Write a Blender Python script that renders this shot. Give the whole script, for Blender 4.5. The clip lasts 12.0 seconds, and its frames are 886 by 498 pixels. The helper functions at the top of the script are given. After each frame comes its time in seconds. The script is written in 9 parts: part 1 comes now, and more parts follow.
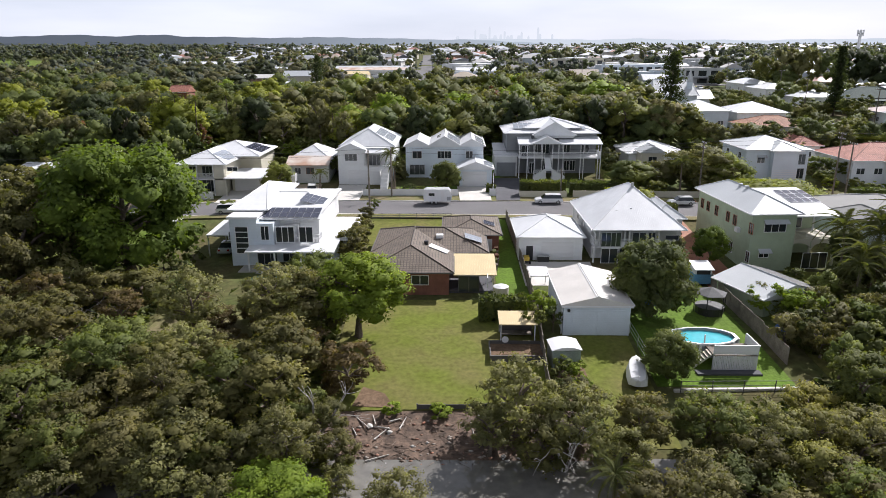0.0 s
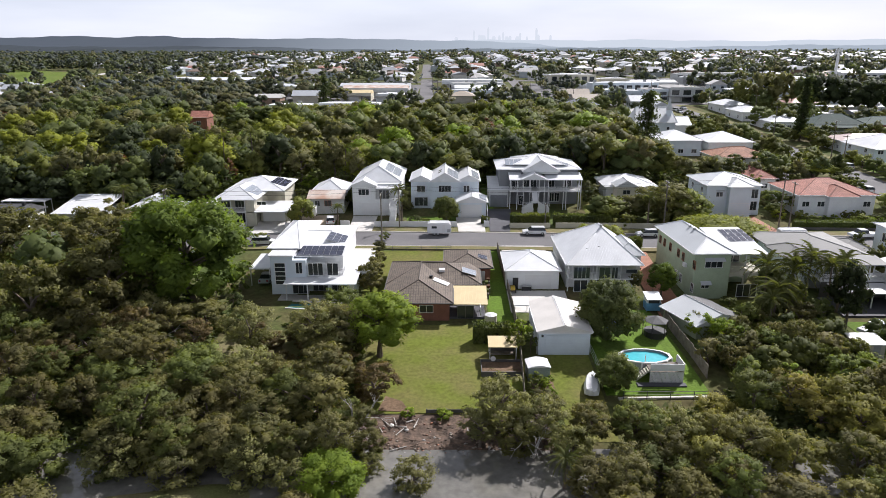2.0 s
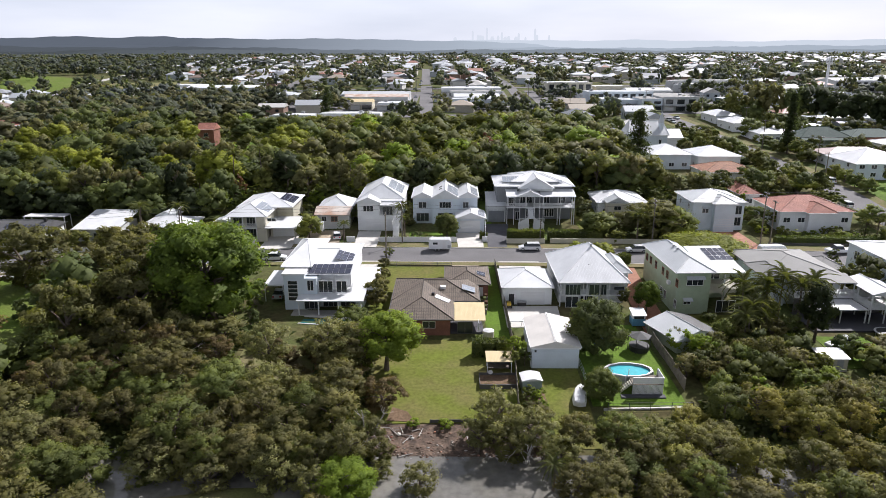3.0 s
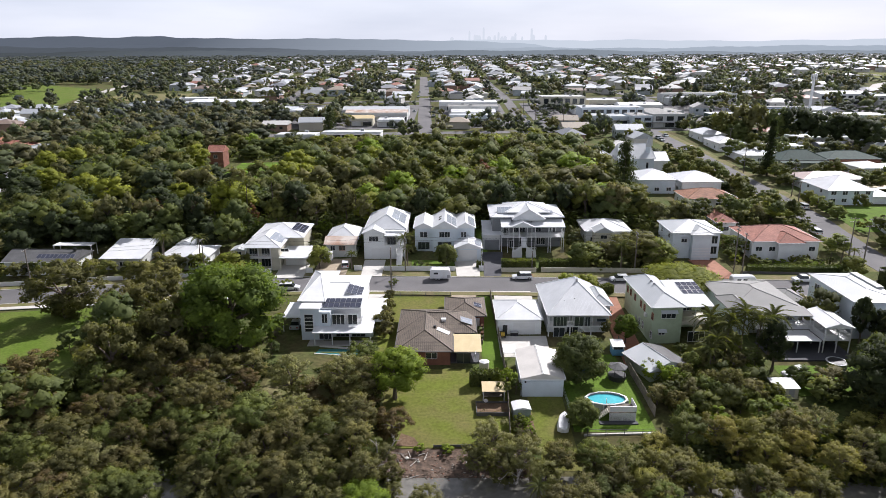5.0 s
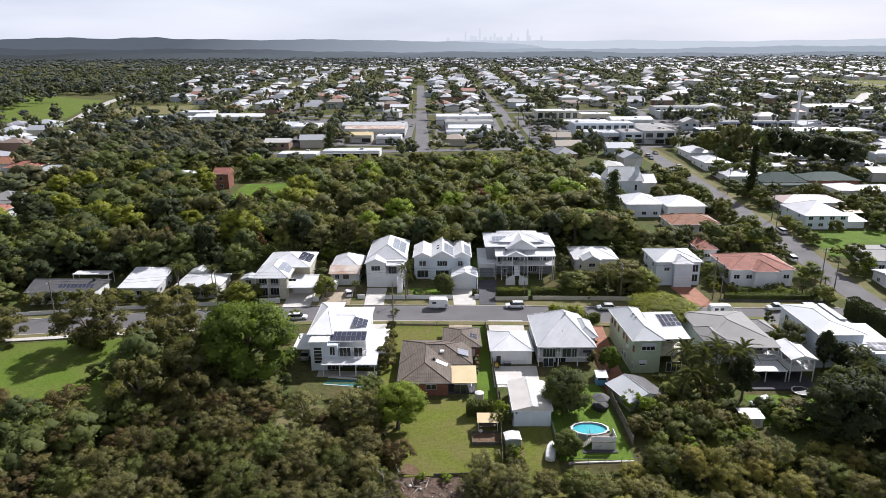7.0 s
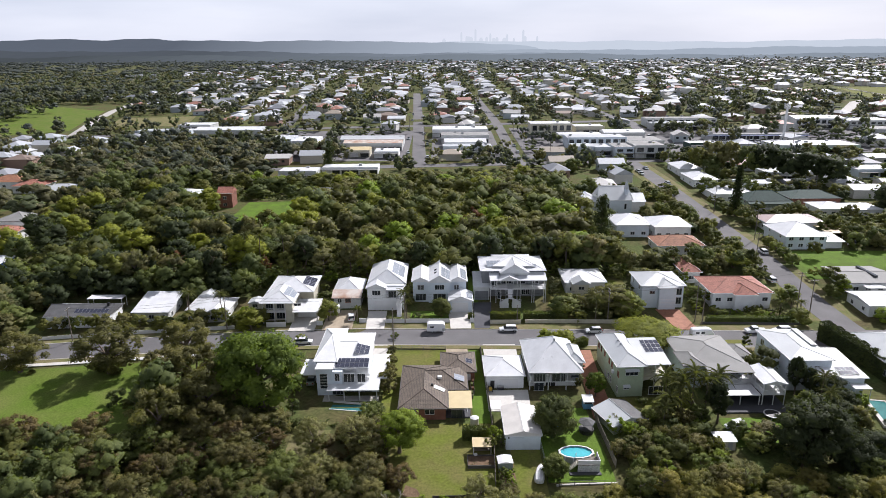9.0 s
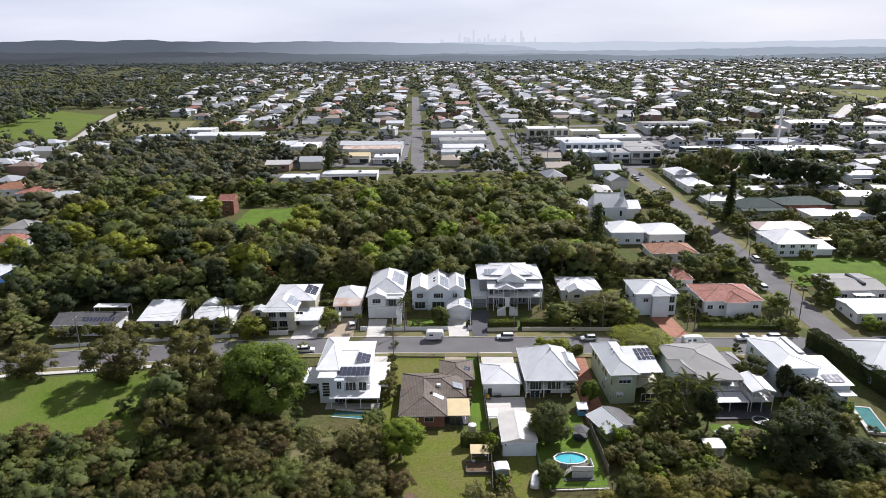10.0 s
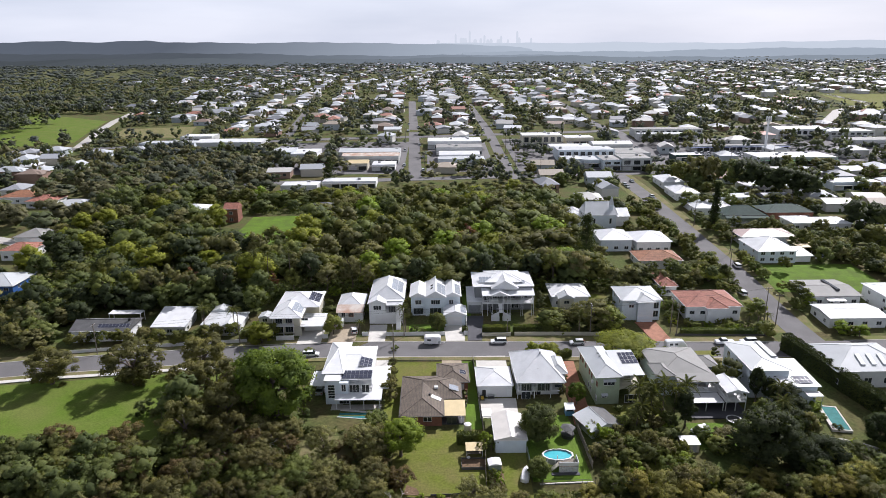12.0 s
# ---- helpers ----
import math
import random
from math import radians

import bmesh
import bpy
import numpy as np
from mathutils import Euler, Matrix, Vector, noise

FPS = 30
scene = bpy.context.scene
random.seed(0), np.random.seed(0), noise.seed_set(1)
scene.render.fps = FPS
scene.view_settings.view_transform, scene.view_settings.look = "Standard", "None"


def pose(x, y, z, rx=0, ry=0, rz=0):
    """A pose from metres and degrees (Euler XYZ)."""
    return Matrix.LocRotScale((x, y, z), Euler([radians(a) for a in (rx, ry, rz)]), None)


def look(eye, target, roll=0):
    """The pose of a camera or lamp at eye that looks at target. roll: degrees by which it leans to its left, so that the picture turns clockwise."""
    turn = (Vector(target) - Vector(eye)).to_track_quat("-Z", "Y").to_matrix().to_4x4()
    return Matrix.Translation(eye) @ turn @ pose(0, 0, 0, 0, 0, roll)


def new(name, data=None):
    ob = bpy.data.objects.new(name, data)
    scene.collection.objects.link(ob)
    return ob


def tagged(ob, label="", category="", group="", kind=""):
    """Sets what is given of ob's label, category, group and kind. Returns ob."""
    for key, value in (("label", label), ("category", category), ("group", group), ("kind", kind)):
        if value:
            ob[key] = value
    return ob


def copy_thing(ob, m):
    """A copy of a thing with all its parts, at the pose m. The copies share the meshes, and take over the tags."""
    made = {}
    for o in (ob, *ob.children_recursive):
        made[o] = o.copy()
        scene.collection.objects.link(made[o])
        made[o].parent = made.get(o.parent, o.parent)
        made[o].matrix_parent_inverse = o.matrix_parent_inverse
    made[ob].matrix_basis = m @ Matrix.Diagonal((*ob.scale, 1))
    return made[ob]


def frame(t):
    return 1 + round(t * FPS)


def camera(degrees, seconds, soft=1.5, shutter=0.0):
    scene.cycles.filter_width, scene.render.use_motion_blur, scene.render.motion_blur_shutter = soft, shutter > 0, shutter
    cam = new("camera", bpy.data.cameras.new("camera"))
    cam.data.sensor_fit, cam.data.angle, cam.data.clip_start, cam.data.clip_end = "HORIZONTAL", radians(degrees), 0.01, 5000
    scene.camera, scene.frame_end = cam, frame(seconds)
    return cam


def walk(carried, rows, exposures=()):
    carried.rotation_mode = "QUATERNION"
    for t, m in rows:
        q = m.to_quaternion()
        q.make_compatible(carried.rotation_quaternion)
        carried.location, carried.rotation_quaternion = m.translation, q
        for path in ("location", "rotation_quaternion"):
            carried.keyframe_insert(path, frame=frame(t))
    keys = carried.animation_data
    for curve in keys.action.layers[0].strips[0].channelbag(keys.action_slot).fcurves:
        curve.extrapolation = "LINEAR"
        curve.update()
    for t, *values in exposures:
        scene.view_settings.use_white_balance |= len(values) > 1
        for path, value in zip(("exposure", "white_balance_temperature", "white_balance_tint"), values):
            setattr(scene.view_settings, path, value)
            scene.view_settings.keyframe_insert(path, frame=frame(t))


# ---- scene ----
cam = camera(68.0, 12.0, soft=0.75)
PATH = [
    (0, (-0.439, -2.950, 23.966), (-0.4744, -1.0336, 23.3960), -0.14),
    (0.5, (-0.355, -7.415, 26.296), (-0.3894, -5.4981, 25.7262), -0.15),
    (1, (-0.355, -11.748, 28.865), (-0.3896, -9.8313, 28.2948), -0.16),
    (1.5, (-0.417, -15.845, 31.547), (-0.4501, -13.9289, 30.9760), -0.17),
    (2, (-0.518, -19.649, 34.263), (-0.5501, -17.7331, 33.6912), -0.17),
    (2.5, (-0.642, -23.139, 36.970), (-0.6725, -21.2227, 36.3974), -0.17),
    (3, (-0.775, -26.319, 39.651), (-0.8036, -24.4028, 39.0775), -0.17),
    (3.5, (-0.906, -29.213, 42.306), (-0.9330, -27.2970, 41.7317), -0.18),
    (4, (-1.028, -31.855, 44.945), (-1.0529, -29.9395, 44.3695), -0.18),
    (4.5, (-1.136, -34.285, 47.581), (-1.1582, -32.3699, 47.0042), -0.19),
    (5, (-1.226, -36.542, 50.225), (-1.2459, -34.6277, 49.6469), -0.20),
    (5.5, (-1.297, -38.664, 52.882), (-1.3150, -36.7494, 52.3038), -0.22),
    (6, (-1.351, -40.680, 55.552), (-1.3659, -38.7657, 54.9724), -0.23),
    (6.5, (-1.388, -42.614, 58.221), (-1.4006, -40.7005, 57.6410), -0.26),
    (7, (-1.412, -44.485, 60.869), (-1.4218, -42.5710, 60.2883), -0.28),
    (7.5, (-1.425, -46.303, 63.465), (-1.4329, -44.3890, 62.8841), -0.31),
    (8, (-1.433, -48.077, 65.974), (-1.4378, -46.1630, 65.3923), -0.34),
    (8.5, (-1.438, -49.816, 68.355), (-1.4402, -47.9026, 67.7737), -0.37),
    (9, (-1.444, -51.536, 70.573), (-1.4436, -49.6228, 69.9910), -0.39),
    (9.5, (-1.454, -53.264, 72.597), (-1.4512, -51.3502, 72.0150), -0.42),
    (10, (-1.470, -55.044, 74.413), (-1.4649, -53.1306, 73.8313), -0.44),
    (10.5, (-1.493, -56.951, 76.031), (-1.4856, -55.0372, 75.4491), -0.46),
    (11, (-1.523, -59.094, 77.492), (-1.5128, -57.1804, 76.9106), -0.47),
    (11.5, (-1.557, -61.632, 78.884), (-1.5440, -59.7190, 78.3019), -0.47),
    (12, (-1.590, -64.785, 80.347), (-1.5745, -62.8718, 79.7651), -0.46),
]
walk(cam, [(t, look(eye, target, roll)) for t, eye, target, roll in PATH], [(0, 0.52, 6250, 15), (12, 0.38, 6150, 16)])

# ---- light ----
SUN_AZ, SUN_EL = 41.0, 42.0
sun_dir = Vector((math.sin(radians(SUN_AZ)) * math.cos(radians(SUN_EL)), math.cos(radians(SUN_AZ)) * math.cos(radians(SUN_EL)), math.sin(radians(SUN_EL))))
sun = new("sun", bpy.data.lights.new("sun", "SUN"))
sun.data.energy, sun.data.angle, sun.data.color = 5.0, radians(0.6), (1.0, 0.965, 0.92)
sun.matrix_world = look(sun_dir * 400, (0, 0, 0))
world = bpy.data.worlds.new("sky")
scene.world = world
world.use_nodes = True
wn, wl = world.node_tree.nodes, world.node_tree.links
wn.clear()
w_out = wn.new("ShaderNodeOutputWorld")
w_bg = wn.new("ShaderNodeBackground")
w_sky = wn.new("ShaderNodeTexSky")
w_sky.sky_type, w_sky.sun_disc = "NISHITA", False
w_sky.sun_elevation, w_sky.sun_rotation = radians(SUN_EL), radians(SUN_AZ)
w_sky.dust_density, w_sky.air_density = 2.5, 1.0
w_scale = wn.new("ShaderNodeVectorMath")
w_scale.operation = "SCALE"
w_scale.inputs["Scale"].default_value = 0.1
w_co = wn.new("ShaderNodeTexCoord")
w_map = wn.new("ShaderNodeMapping")
w_map.inputs["Scale"].default_value = (1.6, 1.6, 9.0)
w_noise = wn.new("ShaderNodeTexNoise")
w_noise.inputs["Scale"].default_value, w_noise.inputs["Detail"].default_value = 1.7, 6.0
w_ramp = wn.new("ShaderNodeValToRGB")
w_ramp.color_ramp.elements[0].position, w_ramp.color_ramp.elements[0].color = 0.30, (0.525, 0.57, 0.65, 1)
w_ramp.color_ramp.elements[1].position, w_ramp.color_ramp.elements[1].color = 0.70, (0.69, 0.72, 0.775, 1)
w_mix = wn.new("ShaderNodeMixRGB")
w_mix.inputs[0].default_value = 0.86
wl.new(w_co.outputs["Generated"], w_map.inputs["Vector"])
wl.new(w_map.outputs["Vector"], w_noise.inputs["Vector"])
wl.new(w_noise.outputs["Fac"], w_ramp.inputs["Fac"])
wl.new(w_sky.outputs["Color"], w_scale.inputs[0])
wl.new(w_scale.outputs["Vector"], w_mix.inputs[1])
wl.new(w_ramp.outputs["Color"], w_mix.inputs[2])
w_sep = wn.new("ShaderNodeSeparateXYZ")
w_up = wn.new("ShaderNodeMapRange")
w_up.inputs["From Min"].default_value, w_up.inputs["From Max"].default_value = 0.12, 0.6
w_up.inputs["To Min"].default_value, w_up.inputs["To Max"].default_value = 1.0, 0.42
w_gain = wn.new("ShaderNodeVectorMath")
w_gain.operation = "SCALE"
wl.new(w_co.outputs["Generated"], w_sep.inputs["Vector"])
wl.new(w_sep.outputs["Z"], w_up.inputs["Value"])
wl.new(w_mix.outputs["Color"], w_gain.inputs[0])
wl.new(w_up.outputs["Result"], w_gain.inputs["Scale"])
wl.new(w_gain.outputs["Vector"], w_bg.inputs["Color"])
w_bg.inputs["Strength"].default_value = 1.0
wl.new(w_bg.outputs["Background"], w_out.inputs["Surface"])


# ---- materials ----
def mat(name, color, rough=0.7, metal=0.0, vary=0.25, scale=0.6, fine=14.0, bump=0.15, second=None, objvar=0.0, coat=0.0, island=0.0):
    """A surface with two scales of noise in its colour, fine relief, and its own roughness."""
    m = bpy.data.materials.new(name)
    m.use_nodes = True
    n, l = m.node_tree.nodes, m.node_tree.links
    bs = n["Principled BSDF"]
    bs.inputs["Roughness"].default_value, bs.inputs["Metallic"].default_value = rough, metal
    bs.inputs["Coat Weight"].default_value = coat
    co = n.new("ShaderNodeNewGeometry")
    big, small = n.new("ShaderNodeTexNoise"), n.new("ShaderNodeTexNoise")
    big.inputs["Scale"].default_value, big.inputs["Detail"].default_value = scale, 5
    small.inputs["Scale"].default_value, small.inputs["Detail"].default_value = fine, 3
    l.new(co.outputs["Position"], big.inputs["Vector"])
    l.new(co.outputs["Position"], small.inputs["Vector"])
    ramp = n.new("ShaderNodeValToRGB")
    c = Vector(color)
    lo = Vector(second) if second else c * (1 - vary)
    ramp.color_ramp.elements[0].position, ramp.color_ramp.elements[1].position = 0.35, 0.65
    ramp.color_ramp.elements[0].color, ramp.color_ramp.elements[1].color = (*lo, 1), (*c, 1)
    l.new(big.outputs["Fac"], ramp.inputs["Fac"])
    hsv = n.new("ShaderNodeHueSaturation")
    l.new(ramp.outputs["Color"], hsv.inputs["Color"])
    val = n.new("ShaderNodeMapRange")
    val.inputs["From Min"].default_value, val.inputs["From Max"].default_value = 0.3, 0.7
    val.inputs["To Min"].default_value, val.inputs["To Max"].default_value = 1 - vary * 0.6, 1 + vary * 0.6
    l.new(small.outputs["Fac"], val.inputs["Value"])
    last = val.outputs["Result"]
    if objvar or island:
        src = n.new("ShaderNodeObjectInfo").outputs["Random"] if objvar else co.outputs["Random Per Island"]
        amount = objvar or island
        r = n.new("ShaderNodeMapRange")
        r.inputs["To Min"].default_value, r.inputs["To Max"].default_value = 1 - amount, 1 + amount
        l.new(src, r.inputs["Value"])
        mul = n.new("ShaderNodeMath")
        mul.operation = "MULTIPLY"
        l.new(last, mul.inputs[0])
        l.new(r.outputs["Result"], mul.inputs[1])
        last = mul.outputs["Value"]
        h = n.new("ShaderNodeMapRange")
        h.inputs["To Min"].default_value, h.inputs["To Max"].default_value = 0.5 - amount * 0.05, 0.5 + amount * 0.05
        frac = n.new("ShaderNodeMath")
        frac.operation = "PINGPONG"
        frac.inputs[1].default_value = 0.13
        l.new(src, frac.inputs[0])
        h.inputs["From Max"].default_value = 0.13
        l.new(frac.outputs["Value"], h.inputs["Value"])
        l.new(h.outputs["Result"], hsv.inputs["Hue"])
    l.new(last, hsv.inputs["Value"])
    l.new(hsv.outputs["Color"], bs.inputs["Base Color"])
    if bump:
        b = n.new("ShaderNodeBump")
        b.inputs["Strength"].default_value, b.inputs["Distance"].default_value = bump, 0.05
        l.new(small.outputs["Fac"], b.inputs["Height"])
        l.new(b.outputs["Normal"], bs.inputs["Normal"])
    m["hsv"] = hsv.name
    return m


def ribbed(m, axis, pitch, depth, strength=0.6, dark=0.0):
    """Adds parallel ribs, boards or courses along a local axis to a surface: relief and, where asked, a darker joint."""
    n, l = m.node_tree.nodes, m.node_tree.links
    bs = n["Principled BSDF"]
    co = n.new("ShaderNodeTexCoord")
    sep = n.new("ShaderNodeSeparateXYZ")
    l.new(co.outputs["Object"], sep.inputs["Vector"])
    div = n.new("ShaderNodeMath")
    div.operation = "DIVIDE"
    div.inputs[1].default_value = pitch
    l.new(sep.outputs["XYZ".index(axis)], div.inputs[0])
    fr = n.new("ShaderNodeMath")
    fr.operation = "FRACT"
    l.new(div.outputs["Value"], fr.inputs[0])
    b = n.new("ShaderNodeBump")
    b.inputs["Strength"].default_value, b.inputs["Distance"].default_value = strength, depth
    l.new(fr.outputs["Value"], b.inputs["Height"])
    if bs.inputs["Normal"].is_linked:
        l.new(bs.inputs["Normal"].links[0].from_socket, b.inputs["Normal"])
    l.new(b.outputs["Normal"], bs.inputs["Normal"])
    if dark:
        cmp = n.new("ShaderNodeMath")
        cmp.operation = "LESS_THAN"
        cmp.inputs[1].default_value = 0.14
        l.new(fr.outputs["Value"], cmp.inputs[0])
        mix = n.new("ShaderNodeMixRGB")
        mix.blend_type = "MULTIPLY"
        mix.inputs[2].default_value = (1 - dark, 1 - dark, 1 - dark, 1)
        l.new(cmp.outputs["Value"], mix.inputs[0])
        l.new(bs.inputs["Base Color"].links[0].from_socket, mix.inputs[1])
        l.new(mix.outputs["Color"], bs.inputs["Base Color"])
    return m


def leaf(name, a, b, objvar=0.25, scale=0.5):
    m = mat(name, a, 0.7, vary=0.3, scale=scale, fine=3.0, bump=0, second=b, objvar=objvar)
    n, l = m.node_tree.nodes, m.node_tree.links
    bs = n["Principled BSDF"]
    bs.inputs["Specular IOR Level"].default_value = 0.2
    tr = n.new("ShaderNodeBsdfTranslucent")
    mix = n.new("ShaderNodeMixShader")
    mix.inputs[0].default_value = 0.38
    one = n.new("ShaderNodeMapRange")
    one.inputs["To Min"].default_value, one.inputs["To Max"].default_value = 0.86, 1.14
    l.new(n.new("ShaderNodeNewGeometry").outputs["Random Per Island"], one.inputs["Value"])
    spray = n.new("ShaderNodeVectorMath")
    spray.operation = "SCALE"
    l.new(n[m["hsv"]].outputs["Color"], spray.inputs[0])
    l.new(one.outputs["Result"], spray.inputs["Scale"])
    l.new(spray.outputs["Vector"], bs.inputs["Base Color"])
    through_leaf = n.new("ShaderNodeVectorMath")
    through_leaf.operation = "MULTIPLY"
    through_leaf.inputs[1].default_value = (1.6, 1.72, 0.62)
    l.new(spray.outputs["Vector"], through_leaf.inputs[0])
    l.new(through_leaf.outputs["Vector"], tr.inputs["Color"])
    l.new(bs.outputs["BSDF"], mix.inputs[1])
    l.new(tr.outputs["BSDF"], mix.inputs[2])
    l.new(mix.outputs["Shader"], n["Material Output"].inputs["Surface"])
    return m


def palette(name, colors, rough=0.5, by_island=True, vary=0.12):
    """One surface whose pieces take one of several colours by chance."""
    m = mat(name, (0.5, 0.5, 0.5), rough, vary=vary, scale=0.2, fine=2.0, bump=0.05)
    n, l = m.node_tree.nodes, m.node_tree.links
    src = n.new("ShaderNodeNewGeometry").outputs["Random Per Island"] if by_island else n.new("ShaderNodeObjectInfo").outputs["Random"]
    ramp = n.new("ShaderNodeValToRGB")
    ramp.color_ramp.interpolation = "CONSTANT"
    for k, (p, c) in enumerate(colors):
        e = ramp.color_ramp.elements[k] if k < 2 else ramp.color_ramp.elements.new(p)
        e.position, e.color = p, (*c, 1)
    l.new(src, ramp.inputs["Fac"])
    l.new(ramp.outputs["Color"], n[m["hsv"]].inputs["Color"])
    return m


WHITE_ROOF = ribbed(mat("white_metal_roof", (0.69, 0.70, 0.71), 0.4, vary=0.12, scale=0.45, bump=0.03), "X", 0.25, 0.03, 0.35)
GREY_ROOF = ribbed(mat("grey_metal_roof", (0.26, 0.257, 0.245), 0.8, vary=0.12, scale=0.3, bump=0.03), "X", 0.25, 0.03, 0.35)
SLATE_SHEET = ribbed(mat("dark_weathered_sheet", (0.11, 0.11, 0.112), 0.8, vary=0.3, scale=0.5, bump=0.05), "Y", 0.25, 0.03, 0.4)
PALE_ROOF = ribbed(mat("pale_grey_metal_roof", (0.48, 0.50, 0.51), 0.45, vary=0.1, scale=0.25, bump=0.03), "X", 0.25, 0.03, 0.35)
SHED_ROOF = ribbed(mat("weathered_metal_roof", (0.60, 0.57, 0.53), 0.5, vary=0.12, scale=0.5, bump=0.05), "Y", 0.25, 0.03, 0.3)
RUST_ROOF = ribbed(mat("rusty_iron_roof", (0.62, 0.56, 0.5), 0.6, vary=0.1, scale=0.35, second=(0.42, 0.26, 0.18)), "X", 0.2, 0.03, 0.4)
CREAM_ROOF = ribbed(mat("cream_metal_roof", (0.62, 0.50, 0.28), 0.5, vary=0.08, bump=0.03), "X", 0.2, 0.03, 0.4)
DARK_ROOF = ribbed(mat("dark_green_roof", (0.03, 0.06, 0.05), 0.85, vary=0.2), "X", 0.25, 0.03, 0.4)
WHITE_WALL = ribbed(mat("white_weatherboard", (0.74, 0.75, 0.75), 0.6, vary=0.07, scale=0.7, bump=0.03), "Z", 0.18, 0.02, 0.5, 0.1)
# dark grey boards, darkened further for the shade of the deep veranda
CHARCOAL_SHADE_WALL = ribbed(mat("charcoal_shaded_weatherboard", (0.20, 0.21, 0.22), 0.65, vary=0.12, scale=0.7), "Z", 0.18, 0.02, 0.5, 0.12)
GREY_WALL = ribbed(mat("grey_weatherboard", (0.56, 0.57, 0.56), 0.65, vary=0.1, scale=0.7), "Z", 0.18, 0.02, 0.5, 0.12)
BLUE_WALL = ribbed(mat("pale_blue_cladding", (0.62, 0.68, 0.73), 0.6, vary=0.07, scale=0.7), "Z", 0.2, 0.02, 0.4, 0.08)
GREEN_WALL = mat("pale_green_render", (0.36, 0.43, 0.30), 0.75, vary=0.12, scale=0.8)
CREAM_WALL = mat("cream_render", (0.55, 0.52, 0.42), 0.75, vary=0.1, scale=0.7)
PLAIN_WHITE = mat("white_paint", (0.68, 0.68, 0.68), 0.5, vary=0.05, bump=0.02)
GREY_PAINT = mat("grey_paint", (0.35, 0.36, 0.36), 0.5, vary=0.1, bump=0.02)
BRICK = ribbed(mat("red_brick", (0.26, 0.11, 0.075), 0.85, vary=0.3, scale=0.9, fine=20), "Z", 0.086, 0.01, 0.4, 0.25)
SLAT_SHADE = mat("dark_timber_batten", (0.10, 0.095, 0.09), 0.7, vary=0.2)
GLASS = mat("window_glass", (0.03, 0.036, 0.04), 0.06, vary=0.2, bump=0.0)
PANEL = mat("solar_cell", (0.045, 0.05, 0.075), 0.16, vary=0.15, bump=0.0)
PANEL_PALE = mat("pale_solar_collector", (0.30, 0.33, 0.37), 0.18, vary=0.1, bump=0.0)
CONCRETE = mat("concrete", (0.42, 0.40, 0.37), 0.85, vary=0.15, scale=0.5, fine=8)
PALE_CONCRETE = mat("pale_concrete", (0.56, 0.54, 0.50), 0.85, vary=0.12, scale=0.5, fine=8)
ASPHALT = mat("asphalt", (0.135, 0.130, 0.132), 0.9, vary=0.2, scale=0.12, fine=6)
DARK_ASPHALT = mat("dark_paving", (0.075, 0.075, 0.085), 0.85, vary=0.2, scale=0.5)
BRICK_PAVE = mat("terracotta_paving", (0.34, 0.15, 0.09), 0.85, vary=0.25, scale=0.8, fine=6)
PALE_DIRT = mat("decomposed_gravel", (0.40, 0.33, 0.24), 0.95, vary=0.2, scale=0.7, fine=6, bump=0.3)
DIRT = mat("bare_earth", (0.19, 0.13, 0.085), 0.95, vary=0.35, scale=0.6, fine=4, bump=0.6)
MUD = mat("creek_mud", (0.15, 0.10, 0.07), 0.9, vary=0.6, scale=1.1, fine=3.5, bump=0.9)
GRASS = mat("mown_grass", (0.125, 0.148, 0.026), 0.9, vary=0.32, scale=0.22, fine=2.2, bump=0.4, second=(0.15, 0.14, 0.048))
PARK = mat("park_grass", (0.092, 0.142, 0.020), 0.9, vary=0.35, scale=0.12, fine=2.5, bump=0.8, second=(0.12, 0.145, 0.036))
LUSH = mat("lush_lawn", (0.11, 0.185, 0.024), 0.9, vary=0.35, scale=0.25, fine=3.2, bump=0.8, second=(0.09, 0.135, 0.026))
VERGE = mat("verge_grass", (0.13, 0.14, 0.05), 0.95, vary=0.3, scale=0.3, fine=5, bump=0.5, second=(0.19, 0.16, 0.09))
GROUND = mat("rough_ground", (0.075, 0.10, 0.03), 0.95, vary=0.45, scale=0.12, fine=1.4, bump=0.8, second=(0.10, 0.085, 0.04))
for m_ in (GRASS, LUSH, PARK, VERGE, GROUND, DIRT):
    m_.node_tree.nodes["Principled BSDF"].inputs["Specular IOR Level"].default_value = 0.08
TIMBER = ribbed(mat("weathered_timber", (0.22, 0.19, 0.155), 0.9, vary=0.35, scale=1.2), "X", 0.12, 0.02, 0.6, 0.35)
BARK = mat("bark", (0.16, 0.125, 0.095), 0.95, vary=0.4, scale=1.5, fine=9, bump=0.8)
PALE_BARK = mat("bleached_bark", (0.48, 0.45, 0.41), 0.85, vary=0.3, scale=2.0, fine=9, bump=0.5)
BLUE_TARP = mat("blue_tarpaulin", (0.03, 0.10, 0.30), 0.5, vary=0.2, scale=2.0)
BLACK = mat("black_plastic", (0.02, 0.02, 0.021), 0.5, vary=0.2)
RUBBER = mat("tyre_rubber", (0.02, 0.02, 0.02), 0.8, vary=0.2)
CAR_WHITE = mat("white_car_paint", (0.75, 0.76, 0.77), 0.25, vary=0.03, bump=0.0, coat=0.6)
CAR_RED = mat("red_car_paint", (0.40, 0.02, 0.025), 0.25, vary=0.05, bump=0.0, coat=0.6)
CAR_DARK = mat("dark_car_paint", (0.05, 0.055, 0.065), 0.25, vary=0.05, bump=0.0, coat=0.6)
